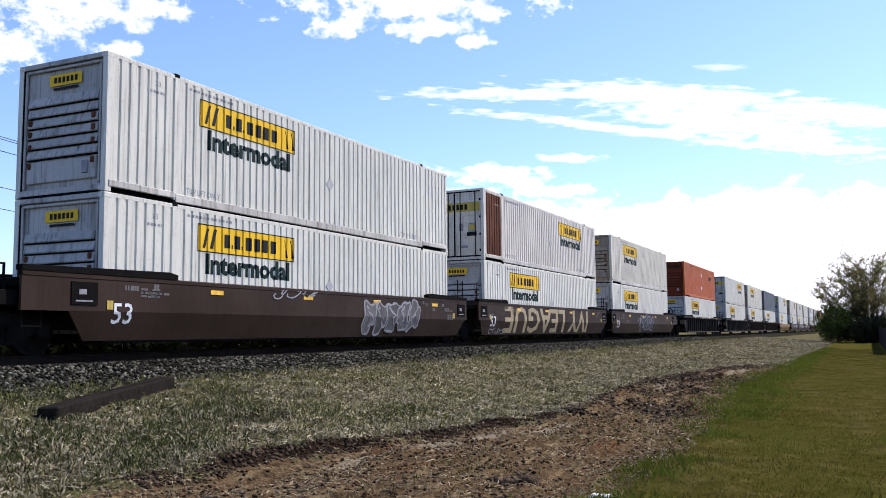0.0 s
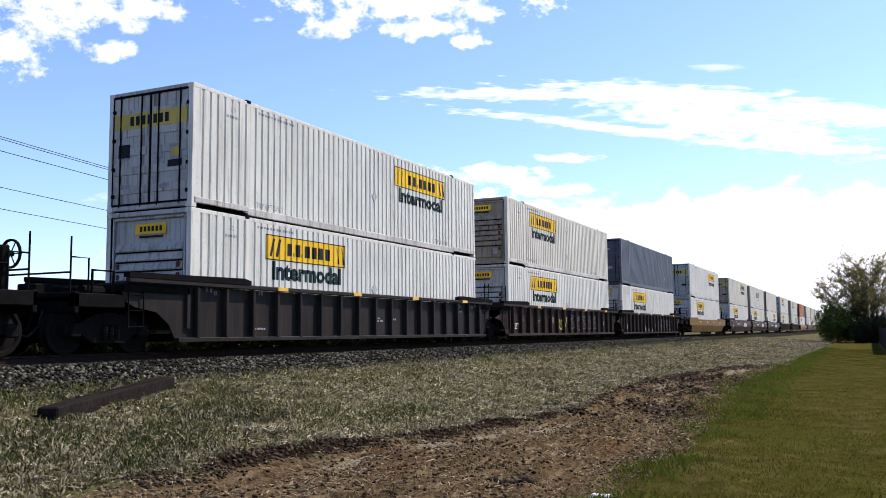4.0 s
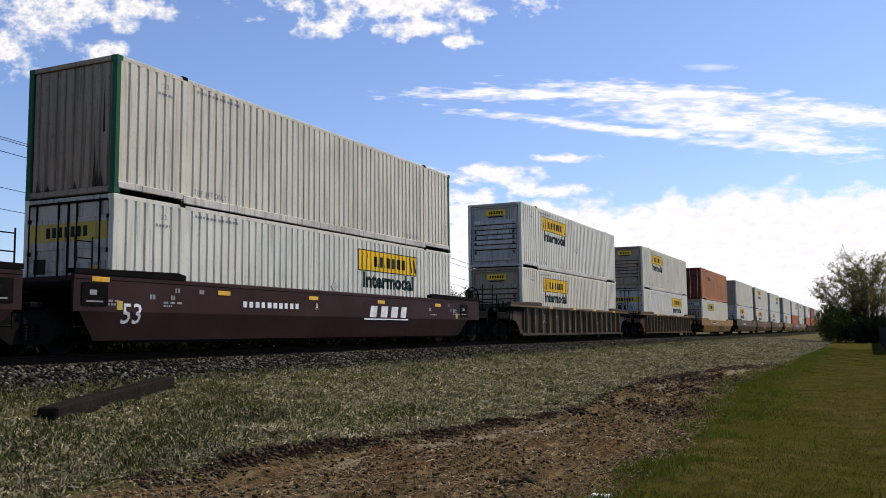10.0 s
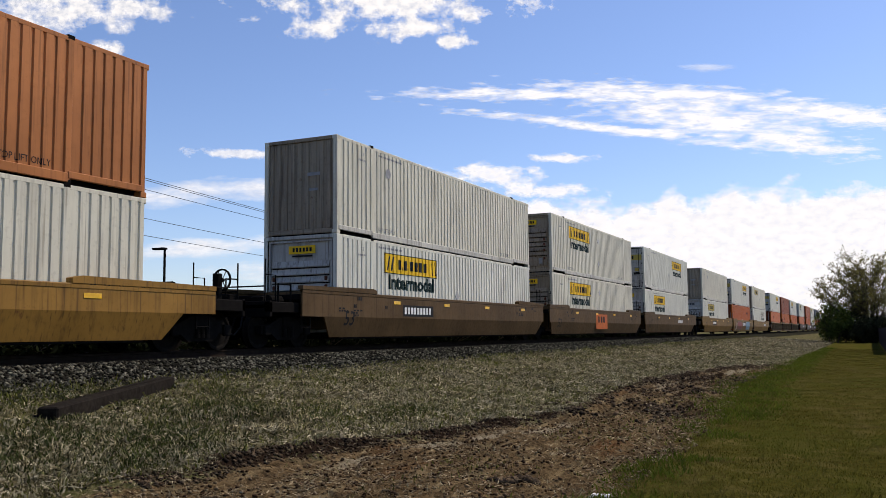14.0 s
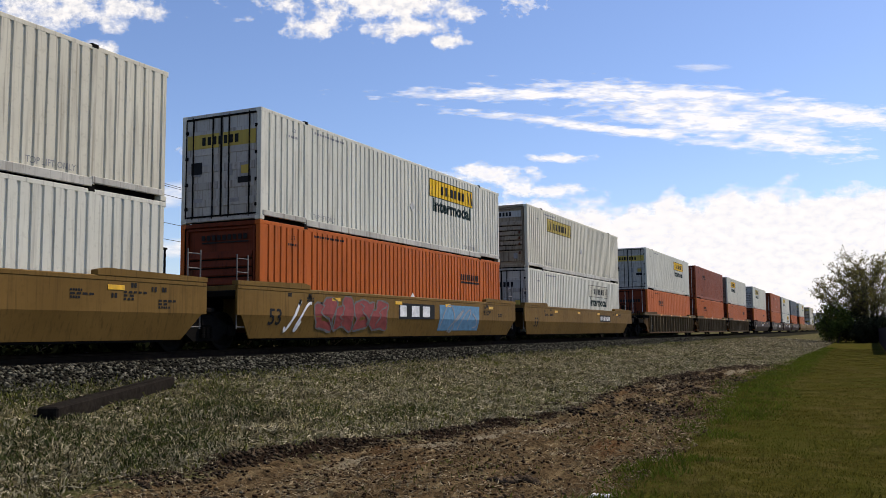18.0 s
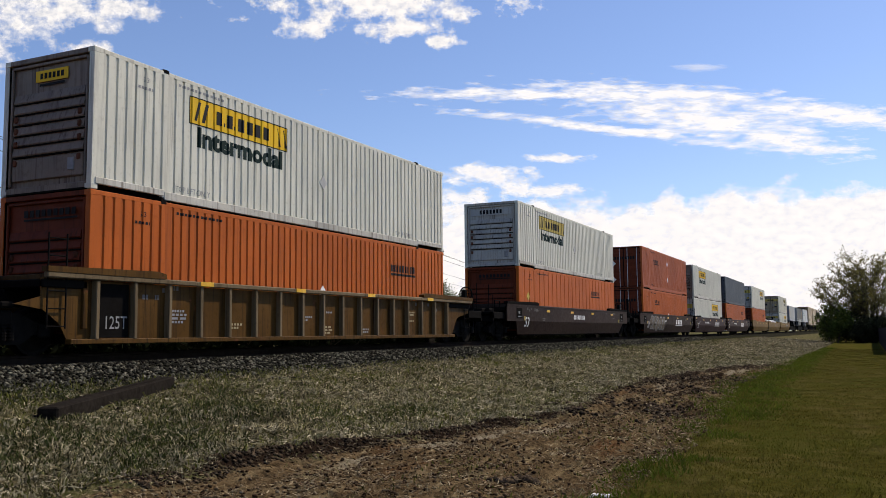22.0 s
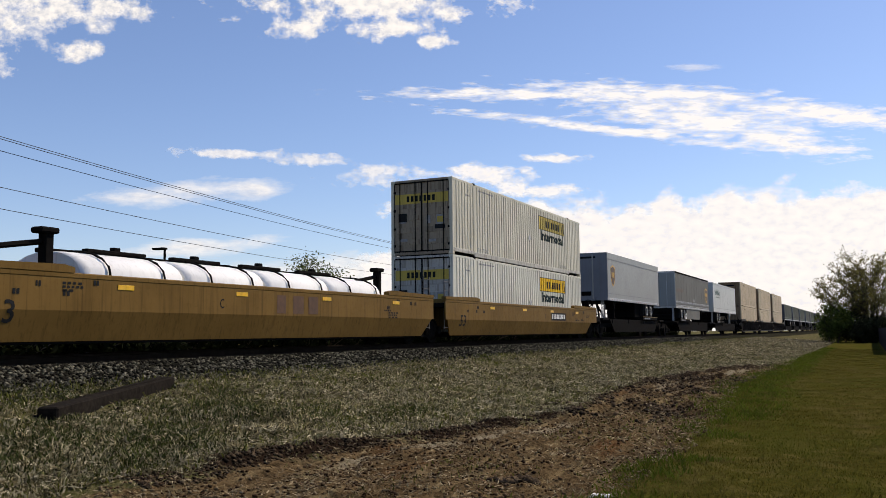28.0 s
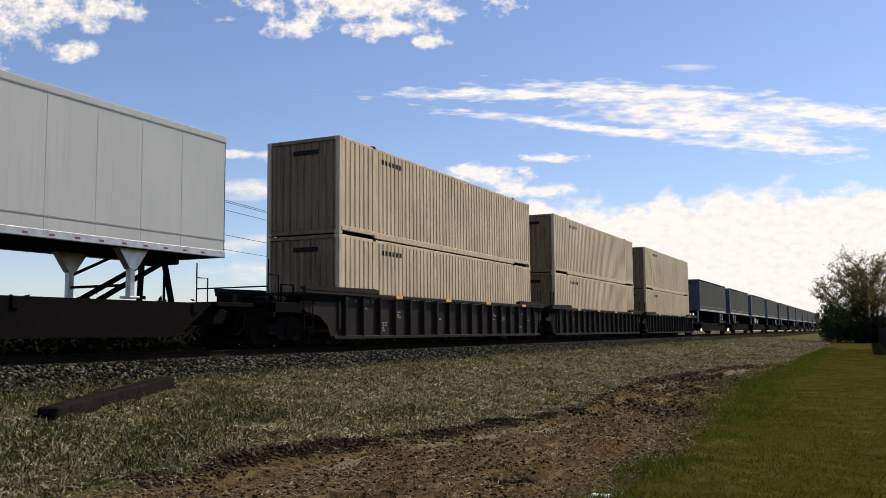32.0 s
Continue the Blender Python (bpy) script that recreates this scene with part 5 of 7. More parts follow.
            for i, (xa, xb, ya, yb, zt) in enumerate(((-0.9, -0.35, 2.3, 2.75, 1.46), (0.25, 0.62, 2.1, 2.6, 1.38))):
                part("valve_box", shared((key, "valve", i, d), lambda: Shape().cbox(xa, xb, *sorted((y0 + d * ya, y0 + d * yb)), 1.135, zt, 0.03).mesh("valve_box")), M["steel"], car, "grimy steel valve box")
            part("grab_rail", shared((key, "grab", d), lambda: Shape().tube([(1.25, y0 + d * 2.2, 1.1), (1.25, y0 + d * 2.2, top + 0.12), (1.25, y0 + d * 2.75, top + 0.12), (1.25, y0 + d * 2.75, 1.1)], 0.03, 6).mesh("grab_rail")), M["steel"], car)
            part("brake_cylinder", shared((key, "cylinder", d), lambda: Shape().lathe([(-0.28, 0.0), (-0.26, 0.13), (0.26, 0.13), (0.28, 0.0)], (0.9, y0 + d * 2.45, 1.26), 1, 10).mesh("brake_cylinder")), M["steel"], car)
            hose = Shape().tube([(0.55, ye, 0.86), (0.58, ye + d * 0.12, 0.55), (0.52, ye + d * 0.3, 0.36), (0.42, ye + d * 0.42, 0.40)], 0.028, 6)
            part("air_hose", shared((key, "hose", d), lambda: hose.mesh("air_hose")), M["rubber"], car, "black rubber air hose")
            for x in (-0.35, 0.55):
                part("guide_post", shared((key, "guide", d, x), lambda: Shape().cbox(x, x + 0.12, *sorted((y0 + d * 1.55, y0 + d * 1.72)), top - 0.15, top + 0.95, 0.02).prism([(y0 + d * 1.62, top + 0.2), (y0 + d * 1.0, top - 0.1), (y0 + d * 1.1, top - 0.14), (y0 + d * 1.62, top + 0.08)], 0, x + 0.04, x + 0.12).mesh("guide_post")), M["steel"], car, "black container guide post")
            truck(car, y0 + d * 2.1)
            if d > 0:
                bw = Shape().lathe([(-0.02, 0.24), (0.02, 0.24), (0.02, 0.28), (-0.02, 0.28), (-0.02, 0.24)], (0.75, ye - 0.1, top + 0.35), 1, 16)
                for k in range(3):
                    c, sn = math.cos(k * math.pi / 3) * 0.25, math.sin(k * math.pi / 3) * 0.25
                    bw.tube([(0.75 - c, ye - 0.1, top + 0.35 - sn), (0.75 + c, ye - 0.1, top + 0.35 + sn)], 0.012, 5)
                bw.tube([(0.75, ye - 0.35, top + 0.35), (0.75, ye - 0.05, top + 0.35)], 0.05, 8)
                bw.cbox(0.66, 0.84, ye - 0.36, ye - 0.18, 1.1, top + 0.5, 0.02)
                part("brake_wheel", shared((key, "brake", d), lambda: bw.mesh("brake_wheel")), M["steel"], car, "black hand brake wheel on its stand")
                tank = Shape().lathe([(-0.55, 0.0), (-0.5, 0.2), (0.5, 0.2), (0.55, 0.0)], (-0.5, ye - 1.0, top + 0.1), 0, 12)
                part("air_tank", shared((key, "tank", d), lambda: tank.mesh("air_tank")), M["steel"], car, "grimy air tank")
        elif d < 0:
            truck(car, -1.71)
            j = Shape().cbox(-0.28, 0.28, -2.3, -1.1, 0.86, 1.15, 0.04).cbox(-1.2, 1.2, -1.85, -1.55, 0.88, 1.0, 0.03)
            part("joint", shared("joint", lambda: j.mesh("joint")), M["steel"], car, "articulated steel joint")
    tabs = shared("tabs", lambda: Shape().cbox(SILL + 0.003, SILL + 0.012, -0.22, 0.22, -0.05, 0.05, 0.003).mesh("reflector"))
    for y in (3.2, 6.9, 10.6, 14.6):
        t = part("reflector", tabs, M["reflector"], car, "yellow reflector strip")
        t.location = (0 if style == "smooth" else 0.012, y, top - 0.22 if style == "smooth" else top - 0.04)
    return car


WELLS = {}


def well(paint, style, near, far, place, top=1.55):
    key = (paint, style, near, far, top)
    if key not in WELLS:
        car = WELLS[key] = build_well(*key)
    else:
        src = WELLS[key]
        car = new("well_car")
        for k in ("label", "category", "group"):
            car[k] = src[k]
        twin = {src: car}
        for o in src.children_recursive:
            if o.name.split(".")[0] in MARKS:
                continue
            c = o.copy()
            scene.collection.objects.link(c)
            twin[o] = c
            c.parent = twin[o.parent]
            c.matrix_parent_inverse = o.matrix_parent_inverse
    MOVERS.append((car, place, 0.0))
    return car


MARKS = ("end_plate", "plate_marks", "small_plate", "length_mark", "capacity_mark", "number_bars", "emblem_lettering", "emblem_line", "letter_mark", "graffiti", "number_plate", "stencil_bars")


def side_x(style):
    return (lambda y: SILL + 0.004) if style == "smooth" else (lambda y: SILL - 0.154)


def low_x(z):
    """The folded lower half of a smooth side."""
    return SILL + 0.004 - 0.16 * max(0.0, (0.845 - z) / 0.575)


def tilted(me_or_shape, name):
    me = me_or_shape.mesh(name) if isinstance(me_or_shape, Shape) else me_or_shape
    bm = bmesh.new()
    bm.from_mesh(me)
    bmesh.ops.bisect_plane(bm, geom=bm.verts[:] + bm.edges[:] + bm.faces[:], plane_co=(0, 0, 0.845), plane_no=(0, 0, 1))
    bm.to_mesh(me)
    bm.free()
    for v in me.vertices:
        v.co.x = low_x(v.co.z) + 0.003
    return me


def mark_length(car, y, z, h, ink, style="smooth"):
    me = lettering("53", y, z, h, h * 1.25, side_x(style), 0.01)
    part("length_mark", tilted(me, "length_mark") if style == "smooth" else me, M[ink], car, "painted 53")


def mark_bars(car, y0, y1, z0, z1, n, ink, style="smooth", seed=1, plate=None, slant=0.0, name="number_bars"):
    if plate:
        part("number_plate", skin(y0 - 0.1, y1 + 0.1, z0 - 0.07, z1 + 0.07, side_x(style), []), M[plate], car)
    s = bars(y0, y1, z0, z1, n, side_x(style), [], 0.003, slant, 0.35, seed)
    part(name, tilted(s, name) if style == "smooth" and z0 < 0.84 and not plate else s, M[ink], car)["kind"] = "stuff"


def stencils(car, ink, seed):
    r = random.Random(seed)
    s = Shape()
    for i in range(4):
        y, z = r.choice([r.uniform(-0.6, 2.6), r.uniform(13.2, 16.4)]), r.uniform(0.95, 1.38)
        for k in range(r.randint(1, 3)):
            b = bars(y, y + r.uniform(0.25, 0.7), z - k * 0.07, z - k * 0.07 + 0.045, r.randint(2, 5), side_x("smooth"), [], 0.003, 0, 0.3, seed + i)
            s.add(b.v, b.f)
    part("stencil_bars", s, M[ink], car, "small stencilled marking bars")["kind"] = "stuff"


def graffiti(car, y0, y1, mats, seed, style="smooth", z0=0.35, z1=1.4, n=9, thick=0.05):
    """Loose loops of spray paint along the side."""
    r = random.Random(seed)
    for m_ in mats:
        s = Shape()
        for i in range(n):
            y = y0 + (y1 - y0) * (i + 0.5) / n
            w, h = (y1 - y0) / n * r.uniform(0.5, 0.9), (z1 - z0) * r.uniform(0.3, 0.5)
            zc = (z0 + z1) / 2 + r.uniform(-0.1, 0.1)
            a0, span = r.uniform(0, 6.28), r.uniform(3.0, 6.0)
            p1, p2 = r.uniform(0.6, 1.4), r.uniform(0, 3)
            pts = []
            for k in range(15):
                a = a0 + span * k / 14
                pts.append((y + w * math.cos(a), zc + h * math.sin(a * p1 + p2)))
            k0 = len(s.v)
            for k, (py, pz) in enumerate(pts):
                qy, qz = pts[min(k + 1, 14)]
                ry, rz = pts[max(k - 1, 0)]
                dx, dz = qy - ry, qz - rz
                ln = math.hypot(dx, dz) or 1
                t = thick * r.uniform(0.8, 1.3)
                for sg in (1, -1):
                    zz = min(max(pz + sg * dx / ln * t, 0.3), 1.5)
                    yy_ = py - sg * dz / ln * t
                    s.v.append(((low_x(zz) + 0.012 if style == "smooth" else SILL - 0.150), yy_, zz))
            for k in range(14):
                a = k0 + 2 * k
                s.f.append((a, a + 1, a + 3, a + 2))
        part("graffiti", s, M[m_], car, "looping sprayed graffiti")["kind"] = "stuff"

def throw_up(car, y0, y1, letters, fill, line, seed, style="smooth", z0=0.4, z1=1.42, thick=0.035):
    """Fat rounded sprayed letters: a dull filled body with a pale outline each, one over the next."""
    r = random.Random(seed)
    w = (y1 - y0) / letters

    def x_at(z):
        return low_x(z) if style == "smooth" else SILL - 0.154
    for i in range(letters):
        cy, cz = y0 + w * (i + 0.5), (z0 + z1) / 2 + r.uniform(-0.05, 0.05)
        ph = [r.uniform(0, 6.28) for _ in range(3)]
        ring = []
        for k in range(26):
            a = 2 * math.pi * k / 26
            f = 0.86 + 0.14 * math.sin(3 * a + ph[0]) + 0.11 * math.sin(5 * a + ph[1])
            py = cy + w * 0.58 * f * math.copysign(abs(math.cos(a)) ** 0.6, math.cos(a)) + 0.12 * (math.sin(a))
            pz = cz + (z1 - z0) * 0.5 * f * math.copysign(abs(math.sin(a)) ** 0.6, math.sin(a))
            ring.append((py, min(max(pz, 0.30), 1.5)))
        lift = 0.006 + 0.003 * i
        body = Shape()
        body.v = [(x_at(cz) + lift, cy, cz)] + [(x_at(z) + lift, y, z) for y, z in ring]
        body.f = [(0, 1 + k, 1 + (k + 1) % 26) for k in range(26)]
        part("graffiti", body, M[fill], car, "sprayed graffiti letter")
        rim = Shape()
        strokes = [ring + ring[:1]]
        strokes.append([(cy + w * r.uniform(-0.2, 0.2) + w * 0.2 * math.sin(t * 3 + ph[2]), cz + (z1 - z0) * (t - 0.5) * 0.6) for t in np.linspace(0, 1, 8)])
        for line_pts in strokes:
            k0, n_ = len(rim.v), len(line_pts)
            for k, (py, pz) in enumerate(line_pts):
                qy, qz = line_pts[min(k + 1, n_ - 1)]
                ry, rz = line_pts[max(k - 1, 0)]
                dy, dz = qy - ry, qz - rz
                ln = math.hypot(dy, dz) or 1
                t = thick * r.uniform(0.5, 1.3)
                for sg in (1, -1):
                    zz = min(max(pz + sg * dy / ln * t, 0.28), 1.52)
                    rim.v.append((x_at(zz) + lift + 0.002, py - sg * dz / ln * t, zz))
            rim.f += [(k0 + 2 * k, k0 + 2 * k + 1, k0 + 2 * k + 3, k0 + 2 * k + 2) for k in range(n_ - 1)]
        part("graffiti", rim, M[line], car, "pale sprayed outline")


# ---- trailers on spine cars ----
def build_trailer(kind, length, near, skin_mat, top_rail, wheels_near):
    """A road trailer; z = 0 is the underside of its body."""
    label = {"shield": "silver-grey road trailer with a brown and gold shield", "freight": "weathered grey road trailer with side skirts and a shield",
             "leaf": "clean white road trailer with green lettering bars", "grey": "plain dark green-grey road trailer", "pale": "plain weathered grey road trailer"}[kind]
    tr = thing("trailer", label, "trailer", "trailers on the train")
    H, W, L = 2.92 if kind in ("freight", "leaf") else 2.83, 1.295, length
    sk = M[skin_mat]
    for sg in (1, -1):
        x0, x1 = sorted((sg * (W - 0.03), sg * W))
        part("side_wall", Shape().box(x0, x1, 0.06, L - 0.06, 0.12, H - 0.1), sk, tr)
        seams = Shape()
        for i in range(1, int(L / 1.22)):
            seams.box(*sorted((sg * (W - 0.002), sg * (W + 0.004))), i * 1.22 - 0.012, i * 1.22 + 0.012, 0.14, H - 0.12)
        if kind != "shield":
            part("side_seams", seams, sk, tr)
        part("top_rail", Shape().cbox(*sorted((sg * (W - 0.05), sg * (W + 0.008))), 0, L, H - (0.36 if kind == "shield" else 0.14), H + 0.01), M[top_rail], tr)
        part("trim_line", Shape().box(*sorted((sg * W, sg * (W + 0.011))), 0.02, L - 0.02, H - (0.40 if kind == "shield" else 0.16), H - (0.37 if kind == "shield" else 0.145)).box(*sorted((sg * W, sg * (W + 0.008))), 0.02, L - 0.02, 0.40, 0.43), M["greymark"], tr)
        part("bottom_rail", Shape().cbox(*sorted((sg * (W - 0.05), sg * (W + 0.012))), 0, L, 0.0, 0.16), M["galv"], tr, "aluminium bottom rail with lamps")
        dots = Shape()
        for i in range(int(L / 0.6)):
            dots.box(*sorted((sg * (W + 0.010), sg * (W + 0.016))), 0.3 + i * 0.6, 0.42 + i * 0.6, 0.05, 0.09)
        part("marker_strip", dots, M["emblembrown" if kind == "freight" else "paintred"], tr, "dull red marker strip")
    part("roof", Shape().box(-W + 0.02, W - 0.02, 0.02, L - 0.02, H - 0.02, H + 0.015), sk, tr)
    part("floor", Shape().box(-W + 0.04, W - 0.04, 0.04, L - 0.04, 0.02, 0.14), M["steel"], tr)
    for y, out, is_door in ((0.0, -1, wheels_near), (L, 1, not wheels_near)):
        a, b = sorted((y - out * 0.0, y - out * 0.06))
        if is_door:
            for sg in (-1, 1):
                x0, x1 = sorted((sg * 0.01, sg * (W - 0.06)))
                d = part("door", Shape().cbox(x0, x1, a, b, 0.12, H - 0.1, 0.015), M["trailerwhite"] if kind == "leaf" else M["trailergrey"] if kind == "freight" else M["slateend"], tr)
                part("lock_rod", Shape().tube([((x0 + x1) / 2, y + out * 0.03, 0.1), ((x0 + x1) / 2, y + out * 0.03, H - 0.1)], 0.02), M["galv"], d, "steel lock rod")
            part("end_frame", Shape().cbox(-W, -W + 0.07, a, b, 0, H).cbox(W - 0.07, W, a, b, 0, H).cbox(-W, W, a, b, H - 0.1, H).cbox(-W, W, a, b, 0, 0.12), M["galv"], tr)
            part("underride_guard", Shape().cbox(-1.1, 1.1, *sorted((y - out * 0.02, y - out * 0.12)), -0.62, -0.50, 0.02).cbox(-0.6, -0.5, a, b, -0.55, 0.05, 0.01).cbox(0.5, 0.6, a, b, -0.55, 0.05, 0.01), M["steel"], tr)
        else:
            part("end_wall", Shape().cbox(-W, W, a, b, 0.0, H, 0.05), M["slateend"] if kind == "grey" else M["trailerend"], tr)
            part("end_bars", Shape().box(-0.35, 0.6, *sorted((y + out * 0.006, y + out * 0.002)), H - 0.32, H - 0.2), M["ink"], tr)
            part("end_posts", Shape().cbox(-0.45, -0.37, *sorted((y + out * 0.02, y)), 0.1, H - 0.1).cbox(0.37, 0.45, *sorted((y + out * 0.02, y)), 0.1, H - 0.1), sk, tr)
            part("connector_box", Shape().cbox(-0.3, 0.3, *sorted((y + out * 0.05, y)), 0.3, 0.55), M["steel"], tr)
    wy = [2.6, 3.85] if wheels_near else [L - 3.85, L - 2.6]
    bogie = part("bogie", Shape().cbox(-0.6, -0.45, wy[0] - 0.9, wy[1] + 0.9, -0.25, 0.03).cbox(0.45, 0.6, wy[0] - 0.9, wy[1] + 0.9, -0.25, 0.03)
                 .cbox(-0.5, 0.5, wy[0] - 0.1, wy[0] + 0.1, -0.5, -0.1).cbox(-0.5, 0.5, wy[1] - 0.1, wy[1] + 0.1, -0.5, -0.1), M["steel"], tr, "black trailer axle frame")
    tyre = shared("tyre", lambda: Shape().lathe([(-0.13, 0.29), (-0.14, 0.46), (-0.1, 0.50), (0.1, 0.50), (0.14, 0.46), (0.13, 0.29), (-0.13, 0.29)], (0, 0, 0), 0, 24).mesh("tyre"))
    rim = shared("rim", lambda: Shape().lathe([(0.13, 0.30), (0.142, 0.29), (0.142, 0.262), (0.10, 0.255), (0.10, 0.28)], (0, 0, 0), 0, 24).mesh("rim"))
    hub = shared("hub", lambda: Shape().lathe([(0.08, 0.27), (0.05, 0.15), (0.11, 0.10), (0.12, 0.0)], (0, 0, 0), 0, 20).mesh("hub"))
    for y in wy:
        for sg in (-1, 1):
            for x in (1.13, 0.80):
                t = part("tyre", tyre, M["rubber"], bogie)
                t.matrix_local = pose(sg * x, y, -0.45, 0, 0, 0 if sg > 0 else 180)
            r = part("rim", rim, M["rim"], bogie, "pale steel wheel rim")
            r.matrix_local = pose(sg * 1.14, y, -0.45, 0, 0, 0 if sg > 0 else 180)
            h = part("hub", hub, M["rubber"], bogie, "dark wheel hub")
            h.matrix_local = pose(sg * 1.14, y, -0.45, 0, 0, 0 if sg > 0 else 180)
    part("slider_box", Shape().cbox(-1.0, 1.0, wy[0] - 2.4, wy[1] + 2.2, -0.36, 0.03, 0.02).cbox(-0.95, 0.95, wy[0] - 2.2, wy[0] - 0.75, -0.92, -0.3, 0.04).cbox(-0.95, 0.95, wy[1] + 0.75, wy[1] + 1.9, -0.92, -0.3, 0.04), M["steel"], tr, "black undercarriage slider")
    for x in (-1.25, 0.65):
        part("mud_flap", Shape().cbox(x, x + 0.6, wy[0] - 0.95, wy[0] - 0.92, -0.8, 0.0), M["rubber"], tr)
    ly = L - 2.6 if wheels_near else 2.6
    legs = part("landing_gear", Shape().tube([(-0.9, ly, -0.75), (0.9, ly, -0.75)], 0.03), M["steel"], tr, "landing gear")
    for sg in (-1, 1):
        part("leg", Shape().cbox(sg * 0.9 - 0.07, sg * 0.9 + 0.07, ly - 0.07, ly + 0.07, -1.0, 0.05).cbox(sg * 0.9 - 0.15, sg * 0.9 + 0.15, ly - 0.15, ly + 0.15, -1.04, -0.99), M["galv"] if kind == "leaf" else M["steel"], legs)
        part("gusset", Shape().prism([(ly - 0.42, 0.02), (ly + 0.42, 0.02), (ly + 0.08, -0.42), (ly - 0.08, -0.42)], 0, sg * 0.9 - 0.09, sg * 0.9 + 0.09), M["galv"] if kind == "leaf" else M["steel"], legs)
        part("brace", Shape().tube([(sg * 0.9, ly, -0.5), (sg * 0.5, ly + 0.9, 0.0)], 0.035), M["steel"], legs)
    if kind == "freight":
        for sg in (-1, 1):
            part("side_skirt", Shape().cbox(*sorted((sg * 1.22, sg * 1.26)), 4.8, 11.2, -0.85, 0.02, 0.01), sk, tr, "grey side skirt")
    fx = lambda y: W + 0.006

    def shield(y, z, w, h):
        out = [(y - w, z + h * 0.75), (y, z + h), (y + w, z + h * 0.75), (y + w, z - h * 0.2), (y + w * 0.55, z - h * 0.75), (y, z - h), (y - w * 0.55, z - h * 0.75), (y - w, z - h * 0.2)]
        p = part("emblem", Shape().prism(out, 0, W + 0.002, W + 0.008), M["emblemgold"], tr, "gold-rimmed brown shield emblem")
        part("emblem_field", Shape().prism([(y + (a - y) * 0.86, z + (b - z) * 0.86) for a, b in out], 0, W + 0.004, W + 0.012), M["emblembrown"], p)
        part("emblem_lettering", bars(y - w * 0.6, y + w * 0.65, z - h * 0.15, z + h * 0.3, 3, lambda y_: W + 0.012, [], 0.003, 0, 0.3), M["emblemgold"], p)
    if kind == "shield":
        shield(1.25, 1.50, 0.50, 0.66)
    elif kind == "freight":
        shield(14.75, 1.45, 0.62, 0.70)
        for y in (7.8, 8.4):
            part("placard", Shape().prism([(y, 0.59), (y + 0.18, 0.77), (y, 0.95), (y - 0.18, 0.77)], 0, W + 0.002, W + 0.012), M["trailergrey"], tr, "pale diamond placard")
        for z in (0.47, 0.54, 0.22):
            part("trim_line", Shape().cbox(W - 0.002, W + 0.014, 0.03, L - 0.03, z, z + 0.035, 0.004), M["galv"], tr)
        part("name_lettering", bars(0.75, 3.3, 1.30, 1.58, 9, fx, [], 0.003, 0, 0.35, 7), M["emblembrown"], tr, "brown lettering bars")
    elif kind == "leaf":
        p = part("name_lettering", bars(1.3, 4.3, 1.75, 2.15, 7, fx, [], 0.003, 0.08, 0.28, 8), M["leafgreen"], tr, "green lettering bars")
        part("small_bars", bars(1.7, 4.3, 1.45, 1.58, 14, fx, [], 0.003, 0, 0.4, 9), M["leafgreen"], p)
        part("swoosh", skin(1.9, 3.6, 2.24, 2.28, lambda y: W + 0.009, []), M["leafgreen"], p)
    return tr


